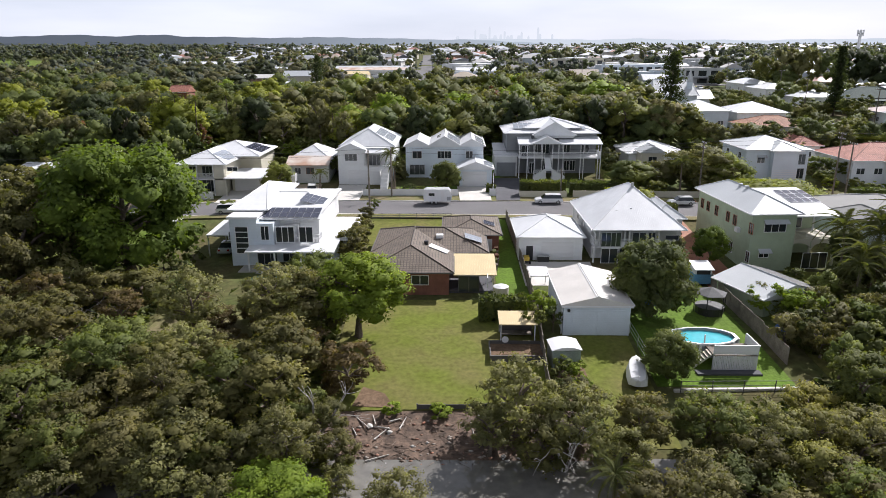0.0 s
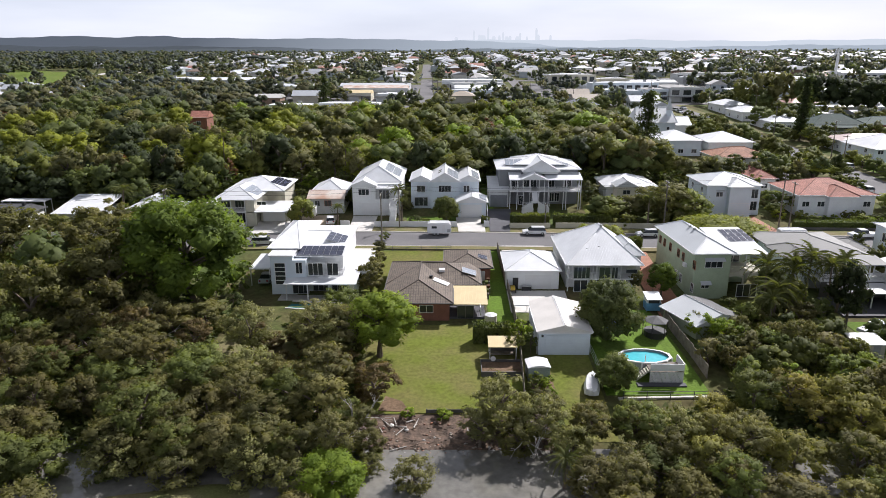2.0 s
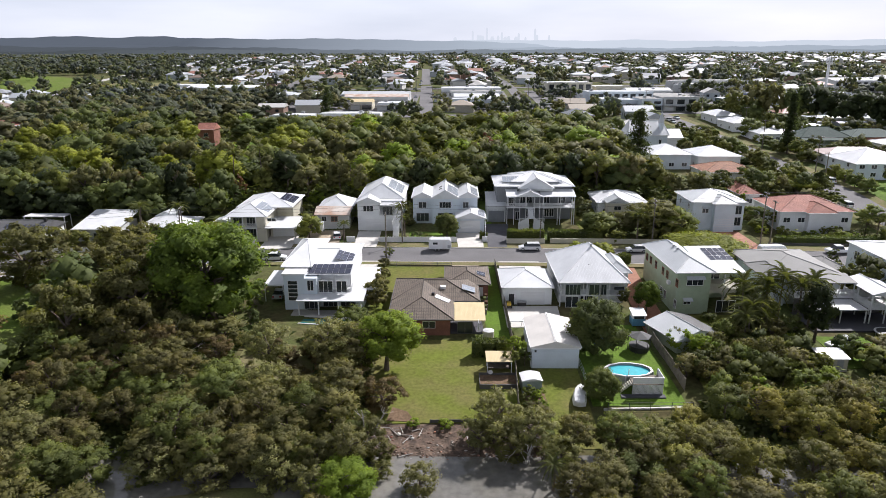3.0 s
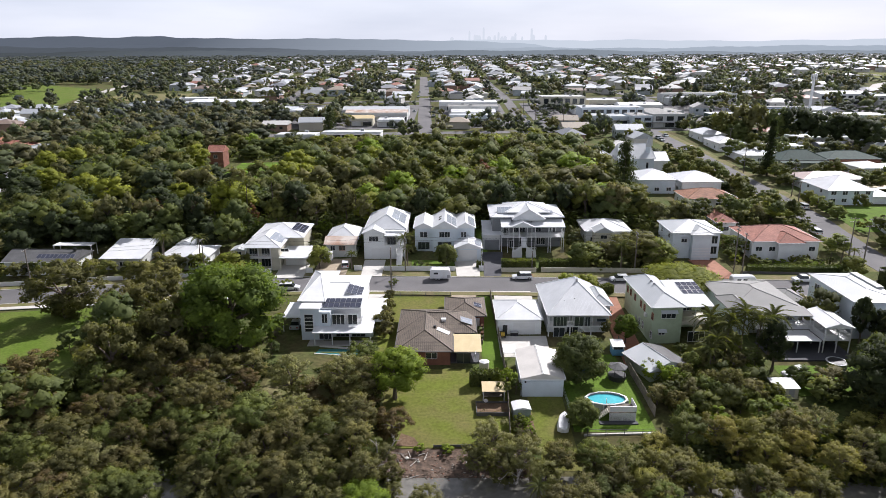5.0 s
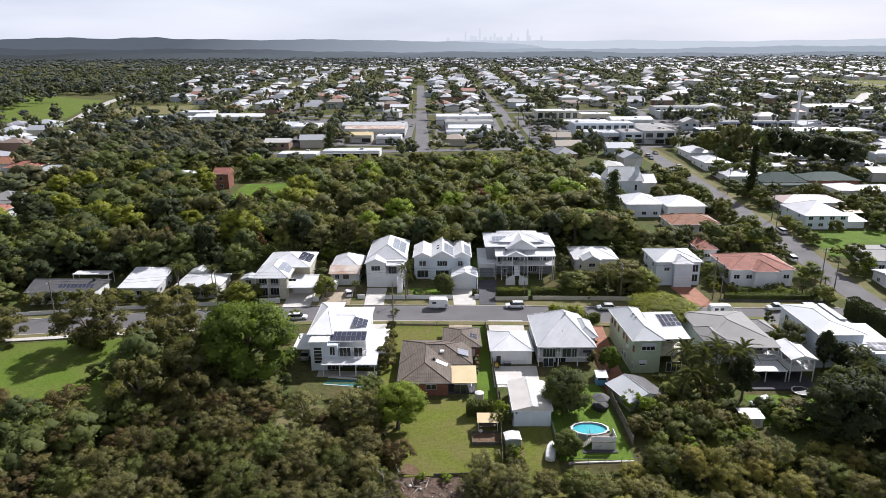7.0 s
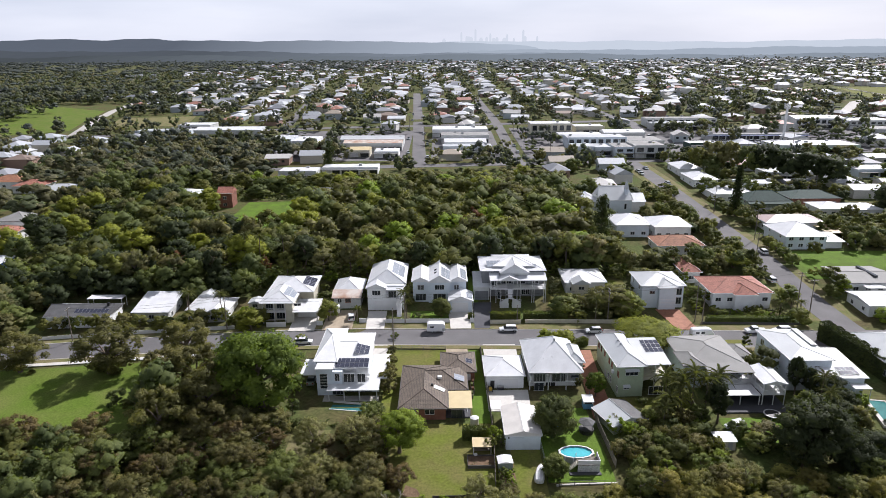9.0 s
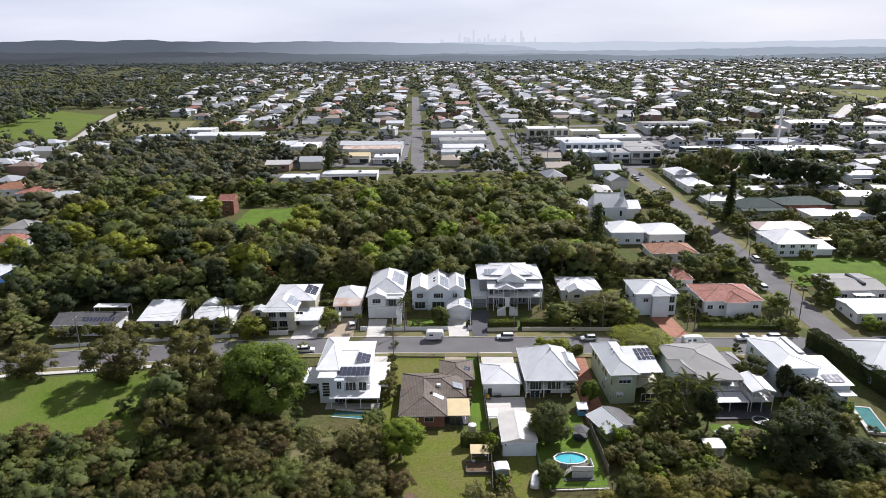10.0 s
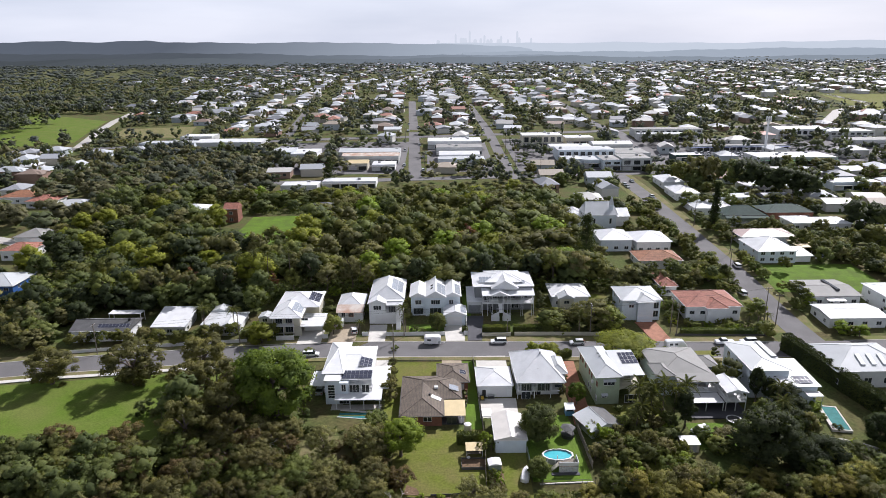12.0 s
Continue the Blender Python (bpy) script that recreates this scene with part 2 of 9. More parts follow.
LAMP_RED = mat("tail_lamp", (0.3, 0.02, 0.02), 0.2, vary=0.05, bump=0.0)
LAMP_CLEAR = mat("head_lamp", (0.6, 0.62, 0.64), 0.1, vary=0.05, bump=0.0)
METAL = mat("galvanised_steel", (0.5, 0.51, 0.52), 0.35, metal=0.8, vary=0.12)
POOL_WATER = mat("pool_water", (0.09, 0.46, 0.52), 0.05, vary=0.1, scale=0.8, fine=2.5, bump=0.1)
TILE_TEAL = mat("teal_pool_tile", (0.06, 0.30, 0.30), 0.2, vary=0.15)
LEAF_OLIVE = leaf("olive_leaf", (0.160, 0.146, 0.050), (0.086, 0.083, 0.033), 0.24, 0.3)
LEAF_MID = leaf("green_leaf", (0.184, 0.194, 0.044), (0.084, 0.106, 0.032), 0.25, 0.14)
LEAF_DARK = leaf("dark_leaf", (0.120, 0.134, 0.038), (0.062, 0.078, 0.028), 0.25, 0.14)
LEAF_BRIGHT = leaf("bright_leaf", (0.205, 0.262, 0.028), (0.118, 0.164, 0.020), 0.1)
LEAF_YELLOW = leaf("yellow_green_leaf", (0.232, 0.252, 0.030), (0.140, 0.158, 0.024), 0.1)
LEAF_FRESH = leaf("mangrove_leaf", (0.145, 0.165, 0.044), (0.084, 0.100, 0.030), 0.15, 0.3)
LEAF_FIG = leaf("fig_leaf", (0.130, 0.176, 0.024), (0.056, 0.084, 0.014), 0.1, 0.35)
LEAF_EVERGREEN = leaf("evergreen_leaf", (0.052, 0.066, 0.026), (0.030, 0.040, 0.017), 0.15)
LEAF_PALE = leaf("pale_olive_leaf", (0.215, 0.205, 0.085), (0.135, 0.132, 0.058), 0.2)
LEAF_GREY = leaf("grey_green_leaf", (0.190, 0.172, 0.070), (0.098, 0.100, 0.044), 0.2, 0.14)
LEAF_BROWN = leaf("brown_leaf", (0.150, 0.112, 0.048), (0.105, 0.080, 0.038), 0.15)
# yellower olive leaf with the brightness of sunlit crowns put into its colour
LEAF_SUNLIT = leaf("sunlit_olive_leaf", (0.245, 0.222, 0.058), (0.130, 0.124, 0.038), 0.22, 0.3)
LEAF_RUST = leaf("russet_leaf", (0.150, 0.070, 0.038), (0.10, 0.052, 0.032), 0.15)
LEAF_PALM = leaf("palm_leaf", (0.120, 0.128, 0.040), (0.078, 0.086, 0.030), 0.2)
LEAF_PINK = leaf("pink_blossom", (0.3, 0.16, 0.16), (0.2, 0.1, 0.1), 0.1)


def tiled(name, color, vary=0.25):
    """Roof tiles in staggered rows, on the slope's own directions."""
    m = mat(name, color, 0.8, vary=vary, scale=0.7, fine=5, bump=0.2)
    n, l = m.node_tree.nodes, m.node_tree.links
    bs = n["Principled BSDF"]
    co = n.new("ShaderNodeTexCoord")
    br = n.new("ShaderNodeTexBrick")
    br.offset = 0.0
    br.inputs["Scale"].default_value = 1.0
    br.inputs["Brick Width"].default_value, br.inputs["Row Height"].default_value = 0.36, 0.36
    br.inputs["Mortar Size"].default_value = 0.035
    br.inputs["Color1"].default_value = br.inputs["Color2"].default_value = (1, 1, 1, 1)
    br.inputs["Mortar"].default_value = (0.45, 0.45, 0.45, 1)
    l.new(co.outputs["UV"], br.inputs["Vector"])
    mix = n.new("ShaderNodeMixRGB")
    mix.blend_type = "MULTIPLY"
    mix.inputs[0].default_value = 1.0
    l.new(n[m["hsv"]].outputs["Color"], mix.inputs[1])
    l.new(br.outputs["Color"], mix.inputs[2])
    l.new(mix.outputs["Color"], bs.inputs["Base Color"])
    b = n.new("ShaderNodeBump")
    b.inputs["Strength"].default_value, b.inputs["Distance"].default_value = 0.8, 0.04
    l.new(br.outputs["Color"], b.inputs["Height"])
    l.new(b.outputs["Normal"], bs.inputs["Normal"])
    return m


BROWN_TILE = tiled("brown_concrete_tile", (0.17, 0.135, 0.105))
RED_TILE = tiled("terracotta_tile", (0.42, 0.17, 0.12))
ORANGE_TILE = tiled("orange_tile", (0.36, 0.16, 0.085))

# murky base is raised, and IOR too, so sky glare sits partly in the colour
water_mat = mat("creek_water", (0.19, 0.182, 0.162), 0.04, vary=0.25, scale=0.15, fine=1.2, bump=0.03)
water_mat.node_tree.nodes["Principled BSDF"].inputs["IOR"].default_value = 1.6


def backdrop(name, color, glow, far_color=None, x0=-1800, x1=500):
    """Far distance; kilometres of lit air are put into its own glowing colour."""
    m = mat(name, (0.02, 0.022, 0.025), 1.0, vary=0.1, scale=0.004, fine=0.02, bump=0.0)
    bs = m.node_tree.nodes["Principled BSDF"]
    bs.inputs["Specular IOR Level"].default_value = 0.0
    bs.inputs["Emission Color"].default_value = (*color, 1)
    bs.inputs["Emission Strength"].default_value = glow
    # painted haze turns to far_color between x0 and x1
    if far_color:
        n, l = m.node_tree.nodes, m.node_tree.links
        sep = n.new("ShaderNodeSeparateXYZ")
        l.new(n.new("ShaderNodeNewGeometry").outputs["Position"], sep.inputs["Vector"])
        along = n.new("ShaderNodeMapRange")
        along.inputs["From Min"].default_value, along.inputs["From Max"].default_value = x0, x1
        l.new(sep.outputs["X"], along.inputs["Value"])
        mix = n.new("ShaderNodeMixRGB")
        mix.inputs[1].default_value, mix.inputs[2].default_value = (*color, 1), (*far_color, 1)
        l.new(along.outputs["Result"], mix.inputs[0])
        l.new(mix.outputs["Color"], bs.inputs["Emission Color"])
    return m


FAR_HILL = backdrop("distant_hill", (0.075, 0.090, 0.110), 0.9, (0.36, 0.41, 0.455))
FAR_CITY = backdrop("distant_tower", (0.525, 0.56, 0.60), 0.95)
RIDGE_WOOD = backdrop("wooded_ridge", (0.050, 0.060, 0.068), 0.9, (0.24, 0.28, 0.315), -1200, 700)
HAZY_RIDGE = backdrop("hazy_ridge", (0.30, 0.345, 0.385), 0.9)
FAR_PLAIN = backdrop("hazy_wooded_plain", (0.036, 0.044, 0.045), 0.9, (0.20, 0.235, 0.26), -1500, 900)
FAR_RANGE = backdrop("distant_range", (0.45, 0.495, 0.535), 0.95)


# ---- building blocks ----
LEVEL_Y = (-700, 6, 16, 30, 37, 39.5, 43, 45.8, 58, 68, 80, 92, 99, 110, 114, 121, 128, 150, 226, 424, 491, 581, 912, 1100, 1500, 2500, 5200)
LEVEL_Z = (-4.5, -4.5, -6.4, -6.4, -5.8, -5.15, -4.85, -4.3, -3.1, -2.7, -2.3, -1.5, -0.95, -0.85, -0.7, -0.35, 0.3, 3, 6, 13.5, 16.5, 18, 28, 29, 26, 26, 26)


def G(x, y):
    """The ground's height."""
    z = np.interp(y, LEVEL_Y, LEVEL_Z)
    west = np.minimum(np.maximum(-25 - x, 0) * 0.03, 3.2) * np.interp(y, (60, 100, 160, 300), (0.3, 1, 1, 0))
    return z - west


def road_y(x):
    """The street's middle line."""
    return np.interp(x, (-400, -250, -110, -60, -43, -15, 40, 80, 125, 300), (70, 88, 102.2, 105.4, 105.8, 105.1, 103.7, 102.3, 102.6, 100))


class M:
    """A mesh in the making: points, faces and, where they matter, uv."""

    def __init__(self):
        self.v, self.f = [], []

    def face(self, *pts):
        n = len(self.v)
        self.v += [tuple(p) for p in pts]
        self.f.append(tuple(range(n, n + len(pts))))
        return self

    def box(self, x0, y0, z0, x1, y1, z1):
        n = len(self.v)
        self.v += [(x0, y0, z0), (x1, y0, z0), (x1, y1, z0), (x0, y1, z0), (x0, y0, z1), (x1, y0, z1), (x1, y1, z1), (x0, y1, z1)]
        self.f += [tuple(n + k for k in q) for q in ((3, 2, 1, 0), (4, 5, 6, 7), (0, 1, 5, 4), (1, 2, 6, 5), (2, 3, 7, 6), (3, 0, 4, 7))]
        return self

    def tube(self, p0, p1, r0, r1=None, n=8, caps=True):
        r1 = r0 if r1 is None else r1
        a, b = Vector(p0), Vector(p1)
        q = (b - a).to_track_quat("Z", "Y")
        k = len(self.v)
        for c, r in ((a, r0), (b, r1)):
            for i in range(n):
                t = 2 * math.pi * i / n
                self.v.append(tuple(c + q @ Vector((math.cos(t) * r, math.sin(t) * r, 0))))
        self.f += [(k + i, k + (i + 1) % n, k + n + (i + 1) % n, k + n + i) for i in range(n)]
        if caps:
            self.f += [tuple(range(k + n - 1, k - 1, -1)), tuple(range(k + n, k + 2 * n))]
        return self

    def rise(self, poly, z0, z1):
        """An upright prism over a plan outline (anticlockwise)."""
        n, k = len(poly), len(self.v)
        self.v += [(x, y, z0) for x, y in poly] + [(x, y, z1) for x, y in poly]
        self.f += [tuple(range(k + n - 1, k - 1, -1)), tuple(range(k + n, k + 2 * n))]
        self.f += [(k + i, k + (i + 1) % n, k + n + (i + 1) % n, k + n + i) for i in range(n)]
        return self

    def prism(self, profile, x0, x1):
        """A profile in (y, z), anticlockwise seen from +x, drawn out along x."""
        n, k = len(profile), len(self.v)
        self.v += [(x0, y, z) for y, z in profile] + [(x1, y, z) for y, z in profile]
        self.f += [tuple(range(k + n - 1, k - 1, -1)), tuple(range(k + n, k + 2 * n))]
        self.f += [(k + i, k + (i + 1) % n, k + n + (i + 1) % n, k + n + i) for i in range(n)]
        return self

    def rope(self, pts, r, n=4):
        """A tube through several points, in one piece."""
        k = len(self.v)
        for i, p in enumerate(pts):
            d = Vector(pts[min(i + 1, len(pts) - 1)]) - Vector(pts[max(i - 1, 0)])
            q = d.to_track_quat("Z", "Y")
            rr = r[i] if isinstance(r, (list, tuple)) else r
            self.v += [tuple(Vector(p) + q @ Vector((math.cos(2 * math.pi * j / n) * rr, math.sin(2 * math.pi * j / n) * rr, 0))) for j in range(n)]
        for i in range(len(pts) - 1):
            self.f += [(k + i * n + j, k + i * n + (j + 1) % n, k + (i + 1) * n + (j + 1) % n, k + (i + 1) * n + j) for j in range(n)]
        return self

    def mesh(self, name):
        me = bpy.data.meshes.new(name)
        me.from_pydata(self.v, [], self.f)
        me.update()
        return me


def part(name, m, material, parent=None, label="", at=None):
    """Links a mesh as one object under a thing or part."""
    me = m.mesh(name) if isinstance(m, M) else m
    if not me.materials:
        me.materials.append(material)
    ob = new(name, me)
    if parent:
        ob.parent = parent
    if at is not None:
        ob.matrix_basis = at
    if label:
        ob["label"] = label
    return ob


def thing(name, label, category, x, y, z=None, rz=0, group="", kind=""):
    """An Empty at a thing's base."""
    ob = new(name)
    ob.empty_display_size = 0.3
    ob.matrix_basis = pose(x, y, float(G(x, y)) if z is None else z, 0, 0, rz)
    return tagged(ob, label, category, group, kind)


def uv_slopes(me):
    """Lays uv in metres on each face: across its level direction and up its slope."""
    uv = me.uv_layers.new(name="slope")
    for p in me.polygons:
        nrm = p.normal
        across = Vector((0, 0, 1)).cross(nrm)
        across = across.normalized() if across.length > 1e-4 else Vector((1, 0, 0))
        up = nrm.cross(across)
        for li in p.loop_indices:
            c = me.vertices[me.loops[li].vertex_index].co
            uv.data[li].uv = (c.dot(across), c.dot(up))


def ridge_ends(x0, x1, y0, y1, kind, hip, ridge=None):
    """The two ends of a roof's ridge, in plan, and whether it runs along x."""
    w, d = x1 - x0, y1 - y0
    if ridge:
        return ridge[0], ridge[1], abs(ridge[1][0] - ridge[0][0]) >= abs(ridge[1][1] - ridge[0][1])
    along_x = kind == "gable_x" or (kind == "hip" and w >= d)
    k = min(w, d) / 2 * hip if kind == "hip" else 0.0
    if along_x:
        return (x0 + k, (y0 + y1) / 2), (x1 - k, (y0 + y1) / 2), True
    return ((x0 + x1) / 2, y0 + k), ((x0 + x1) / 2, y1 - k), False


def roof_mesh(x0, x1, y0, y1, z, rise, kind="hip", th=0.16, hip=1.0, ridge=None):
    """A roof over a rectangle of eaves: hip, gable_x or gable_y (the ridge's direction), or lean (falls towards y0)."""
    m = M()
    lo = [(x0, y0, z), (x1, y0, z), (x1, y1, z), (x0, y1, z)]
    if kind == "lean":
        lo = lo[:2] + [(x1, y1, z + rise), (x0, y1, z + rise)]
    up = [(p[0], p[1], p[2] + th) for p in lo]
    if kind == "lean":
        m.face(*up)
    else:
        r0, r1, along_x = ridge_ends(x0, x1, y0, y1, kind, hip, ridge)
        R0, R1 = (*r0, z + th + rise), (*r1, z + th + rise)
        if along_x:
            m.face(up[0], up[1], R1, R0).face(up[2], up[3], R0, R1).face(up[3], up[0], R0).face(up[1], up[2], R1)
        else:
            m.face(up[1], up[2], R1, R0).face(up[3], up[0], R0, R1).face(up[0], up[1], R0).face(up[2], up[3], R1)
    m.face(*lo[::-1])
    for i in range(4):
        j = (i + 1) % 4
        m.face(lo[i], lo[j], up[j], up[i])
    return m


def roof(parent, x0, x1, y0, y1, z, rise, kind="hip", material=None, over=0.5, label="", hip=1.0, name="roof", ridge=None, trim=True, trim_mat=None):
    """A roof with its gutters and ridge cappings as parts."""
    material = material or WHITE_ROOF
    X0, X1, Y0, Y1 = x0 - over, x1 + over, y0 - over, y1 + over
    me = roof_mesh(X0, X1, Y0, Y1, z, rise, kind, hip=hip, ridge=ridge).mesh(name)
    uv_slopes(me)
    ob = part(name, me, material, parent, label)
    if not trim:
        return ob
    gm = trim_mat or (SLAT_SHADE if material in (BROWN_TILE, GREY_ROOF, DARK_ROOF) else PLAIN_WHITE)
    sides = {"hip": "snew", "gable_x": "sn", "gable_y": "ew", "lean": "s"}[kind]
    for sd in sides:
        g = M()
        if sd == "s":
            g.box(X0 - 0.1, Y0 - 0.11, z + 0.02, X1 + 0.1, Y0 - 0.003, z + 0.15)
        elif sd == "n":
            g.box(X0 - 0.1, Y1 + 0.003, z + 0.02, X1 + 0.1, Y1 + 0.11, z + 0.15)
        elif sd == "w":
            g.box(X0 - 0.11, Y0, z + 0.02, X0 - 0.003, Y1, z + 0.15)
        else:
            g.box(X1 + 0.003, Y0, z + 0.02, X1 + 0.11, Y1, z + 0.15)
        part("gutter", g, gm, ob)
    if kind != "lean":
        r0, r1, along_x = ridge_ends(X0, X1, Y0, Y1, kind, hip, ridge)
        zz = z + 0.17 + rise
        p, q = (*r0, zz), (*r1, zz)
        if (Vector(p) - Vector(q)).length > 0.3:
            part("ridge_capping", M().tube(p, q, 0.1, n=5), material, ob)
        if kind == "hip":
            near = (p, q, q, p) if along_x else (p, p, q, q)
            for corner, top in zip(((X0, Y0), (X1, Y0), (X1, Y1), (X0, Y1)), near):
                part("hip_capping", M().tube((*corner, z + 0.17), top, 0.09, n=5), material, ob)
    return ob


def gable_wall(m, x0, x1, y, z, rise, th=0.15):
    """A gable's triangle, facing along y."""
    xm = (x0 + x1) / 2
    a = [(x0, y, z), (x1, y, z), (xm, y, z + rise)]
    b = [(p[0], p[1] + th, p[2]) for p in a]
    m.face(*a).face(*b[::-1]).face(a[0], b[0], b[1], a[1]).face(a[1], b[1], b[2], a[2]).face(a[2], b[2], b[0], a[0])
    return m


WIN = {}


def window(parent, x, y, z, w, h, side="s", panes=2, frame_mat=None, hood=None):
    """A framed window with its panes; (x, y, z) is the middle of its foot on the wall's face; side: s, n, e or w."""
    key = (w, h, panes, frame_mat)
    if key not in WIN:
        fr, f = M(), 0.07
        cuts = [-w / 2]
        for k in range(panes + 1):
            cx = -w / 2 + f / 2 + (w - f) * k / panes
            cuts += [cx - f / 2, cx + f / 2] if 0 < k < panes else ([cx + f / 2] if k == 0 else [cx - f / 2, w / 2])
        zs = (0, f, h - f, h)
        n = len(cuts)
        for y in (-0.06, 0.02):
            fr.v += [(x, y, z) for z in zs for x in cuts]
        for i in range(n - 1):
            for j in range(3):
                if j == 1 and i % 2 == 1:
                    continue
                q = (j * n + i, j * n + i + 1, (j + 1) * n + i + 1, (j + 1) * n + i)
                fr.f += [q, tuple(4 * n + c for c in q[::-1])]
                for a_, b_, di, dj in ((0, 1, 0, -1), (1, 2, 1, 0), (2, 3, 0, 1), (3, 0, -1, 0)):
                    ii, jj = i + di, j + dj
                    if 0 <= ii < n - 1 and 0 <= jj < 3 and not (jj == 1 and ii % 2 == 1):
                        continue
                    fr.f.append((q[b_], q[a_], 4 * n + q[a_], 4 * n + q[b_]))
        pane = M()
        pw = (w - f) / panes - f
        pane.box(-pw / 2, -0.025, f, pw / 2, -0.01, h - f)
        WIN[key] = (fr.mesh("window"), pane.mesh("pane"), [-w / 2 + f / 2 + (w - f) * (k + 0.5) / panes for k in range(panes)])
    fme, pme, xs = WIN[key]
    turn = {"s": 0, "e": 90, "n": 180, "w": -90}[side]
    ob = part("window", fme, frame_mat or PLAIN_WHITE, parent, at=pose(x, y, z, 0, 0, turn))
    for cx in xs:
        part("pane", pme, GLASS, ob, at=pose(cx, 0, 0))
    if hood:
        hm = M()
        hm.face((-w / 2 - 0.15, -0.7, h - 0.12), (w / 2 + 0.15, -0.7, h - 0.12), (w / 2 + 0.15, 0, h + 0.3), (-w / 2 - 0.15, 0, h + 0.3))
        hm.face((-w / 2 - 0.15, 0, h + 0.25), (w / 2 + 0.15, 0, h + 0.25), (w / 2 + 0.15, -0.7, h - 0.17), (-w / 2 - 0.15, -0.7, h - 0.17))
        part("hood", hm, hood, ob)
    return ob


def steps(parent, x0, x1, y0, y1, z0, z1, n, label):
    """A flight of stairs that climbs from y0 to y1."""
    top = []
    for k in range(n):
        ya, yb = y0 + (y1 - y0) * k / n, y0 + (y1 - y0) * (k + 1) / n
        z = z0 + (z1 - z0) * (k + 1) / n
        top += [(ya, z), (yb, z)]
    prof = [(y0, z0 - 0.3), (y1, z0 - 0.3 if z0 < 1 else z1 - 0.4)] + top[::-1]
    return part("stairs", M().prism(prof, x0, x1), PLAIN_WHITE, parent, label)


def walls(parent, x0, x1, y0, y1, z0, z1, material, name="wall"):
    return part(name, M().box(x0, y0, z0, x1, y1, z1), material, parent)


def garage_door(parent, x, y, z, w, h, material=None):
    m = M()
    for k in range(5):
        m.box(x - w / 2, y - 0.05, z + h * k / 5 + 0.012, x + w / 2, y + 0.02, z + h * (k + 1) / 5)
    return part("garage_door", m, material or PLAIN_WHITE, parent)


def railing(parent, p0, p1, z, h=1.0, material=None, gap=0.14, name="railing"):
    """A balustrade between two plan points: rails and a row of balusters."""
    material = material or PLAIN_WHITE
    a, b = Vector((*p0, z)), Vector((*p1, z))
    d = b - a
    q = math.degrees(math.atan2(d.y, d.x))
    L = d.length
    m = M().box(0, -0.04, h - 0.07, L, 0.04, h).box(0, -0.03, 0.08, L, 0.03, 0.14)
    n = max(2, int(L / gap))
    for k in range(n + 1):
        c = L * k / n
        m.box(c - 0.02, -0.02, 0.14, c + 0.02, 0.02, h - 0.07)
    return part(name, m, material, parent, at=pose(*a, 0, 0, q))


def post(parent, x, y, z0, z1, r=0.07, material=None):
    return part("post", M().box(x - r, y - r, z0, x + r, y + r, z1), material or PLAIN_WHITE, parent)


def solar(parent, origin, across, up, nx, ny, w=1.0, h=1.65, material=None):
    """Solar panels on a roof slope: origin is the lower left corner, across and up the slope's directions."""
    o, a, u = Vector(origin), Vector(across).normalized(), Vector(up).normalized()
    nrm = a.cross(u).normalized()
    m, fr = M(), M()
    m.face((0.02, 0.02, 0.075), (w - 0.02, 0.02, 0.075), (w - 0.02, h - 0.02, 0.075), (0.02, h - 0.02, 0.075))
    fr.box(0, 0, 0.03, w, h, 0.07)
    me, fe = m.mesh("solar_cells"), fr.mesh("solar_panel")
    for i in range(nx):
        for j in range(ny):
            p = o + a * (i * (w + 0.04)) + u * (j * (h + 0.04)) + nrm * 0.05
            mx = Matrix((a, u, nrm)).transposed().to_4x4()
            mx.translation = p
            ob = part("solar_panel", fe, METAL, parent, at=mx)
            part("cell_sheet", me, material or PANEL, ob)


def drape(name, corners, material, lift=0.04, n=8, k=8, kind="structure", label="", category="", edge=0.12):
    """A sheet laid over the ground between four plan corners (anticlockwise from the lower left), with a rim down into the ground."""
    a, b, c, d = [Vector(p) for p in corners]
    m = M()
    for j in range(k + 1):
        for i in range(n + 1):
            p = (a.lerp(b, i / n)).lerp(d.lerp(c, i / n), j / k)
            m.v.append((p.x, p.y, float(G(p.x, p.y)) + lift))
    m.f += [(j * (n + 1) + i, j * (n + 1) + i + 1, (j + 1) * (n + 1) + i + 1, (j + 1) * (n + 1) + i) for j in range(k) for i in range(n)]
    rim = list(range(n + 1)) + [(j + 1) * (n + 1) + n for j in range(k)] + [k * (n + 1) + i for i in range(n - 1, -1, -1)] + [j * (n + 1) for j in range(k - 1, 0, -1)]
    s = len(m.v)
    m.v += [(m.v[i][0], m.v[i][1], m.v[i][2] - lift - edge) for i in rim]
    m.f += [(rim[(i + 1) % len(rim)], rim[i], s + i, s + (i + 1) % len(rim)) for i in range(len(rim))]
    return tagged(part(name, m, material), label or name.replace("_", " "), category or name.split("_")[0], kind=kind)

# ---- the ground ----
def spread(lo, hi, near_lo, near_hi, step, far):
    inner = list(np.arange(near_lo, near_hi + 0.01, step))
    left = [near_lo - (near_lo - lo) * (k / far) ** 2.2 for k in range(far, 0, -1)]
    right = [near_hi + (hi - near_hi) * (k / far) ** 2.2 for k in range(1, far + 1)]
    return left + inner + right


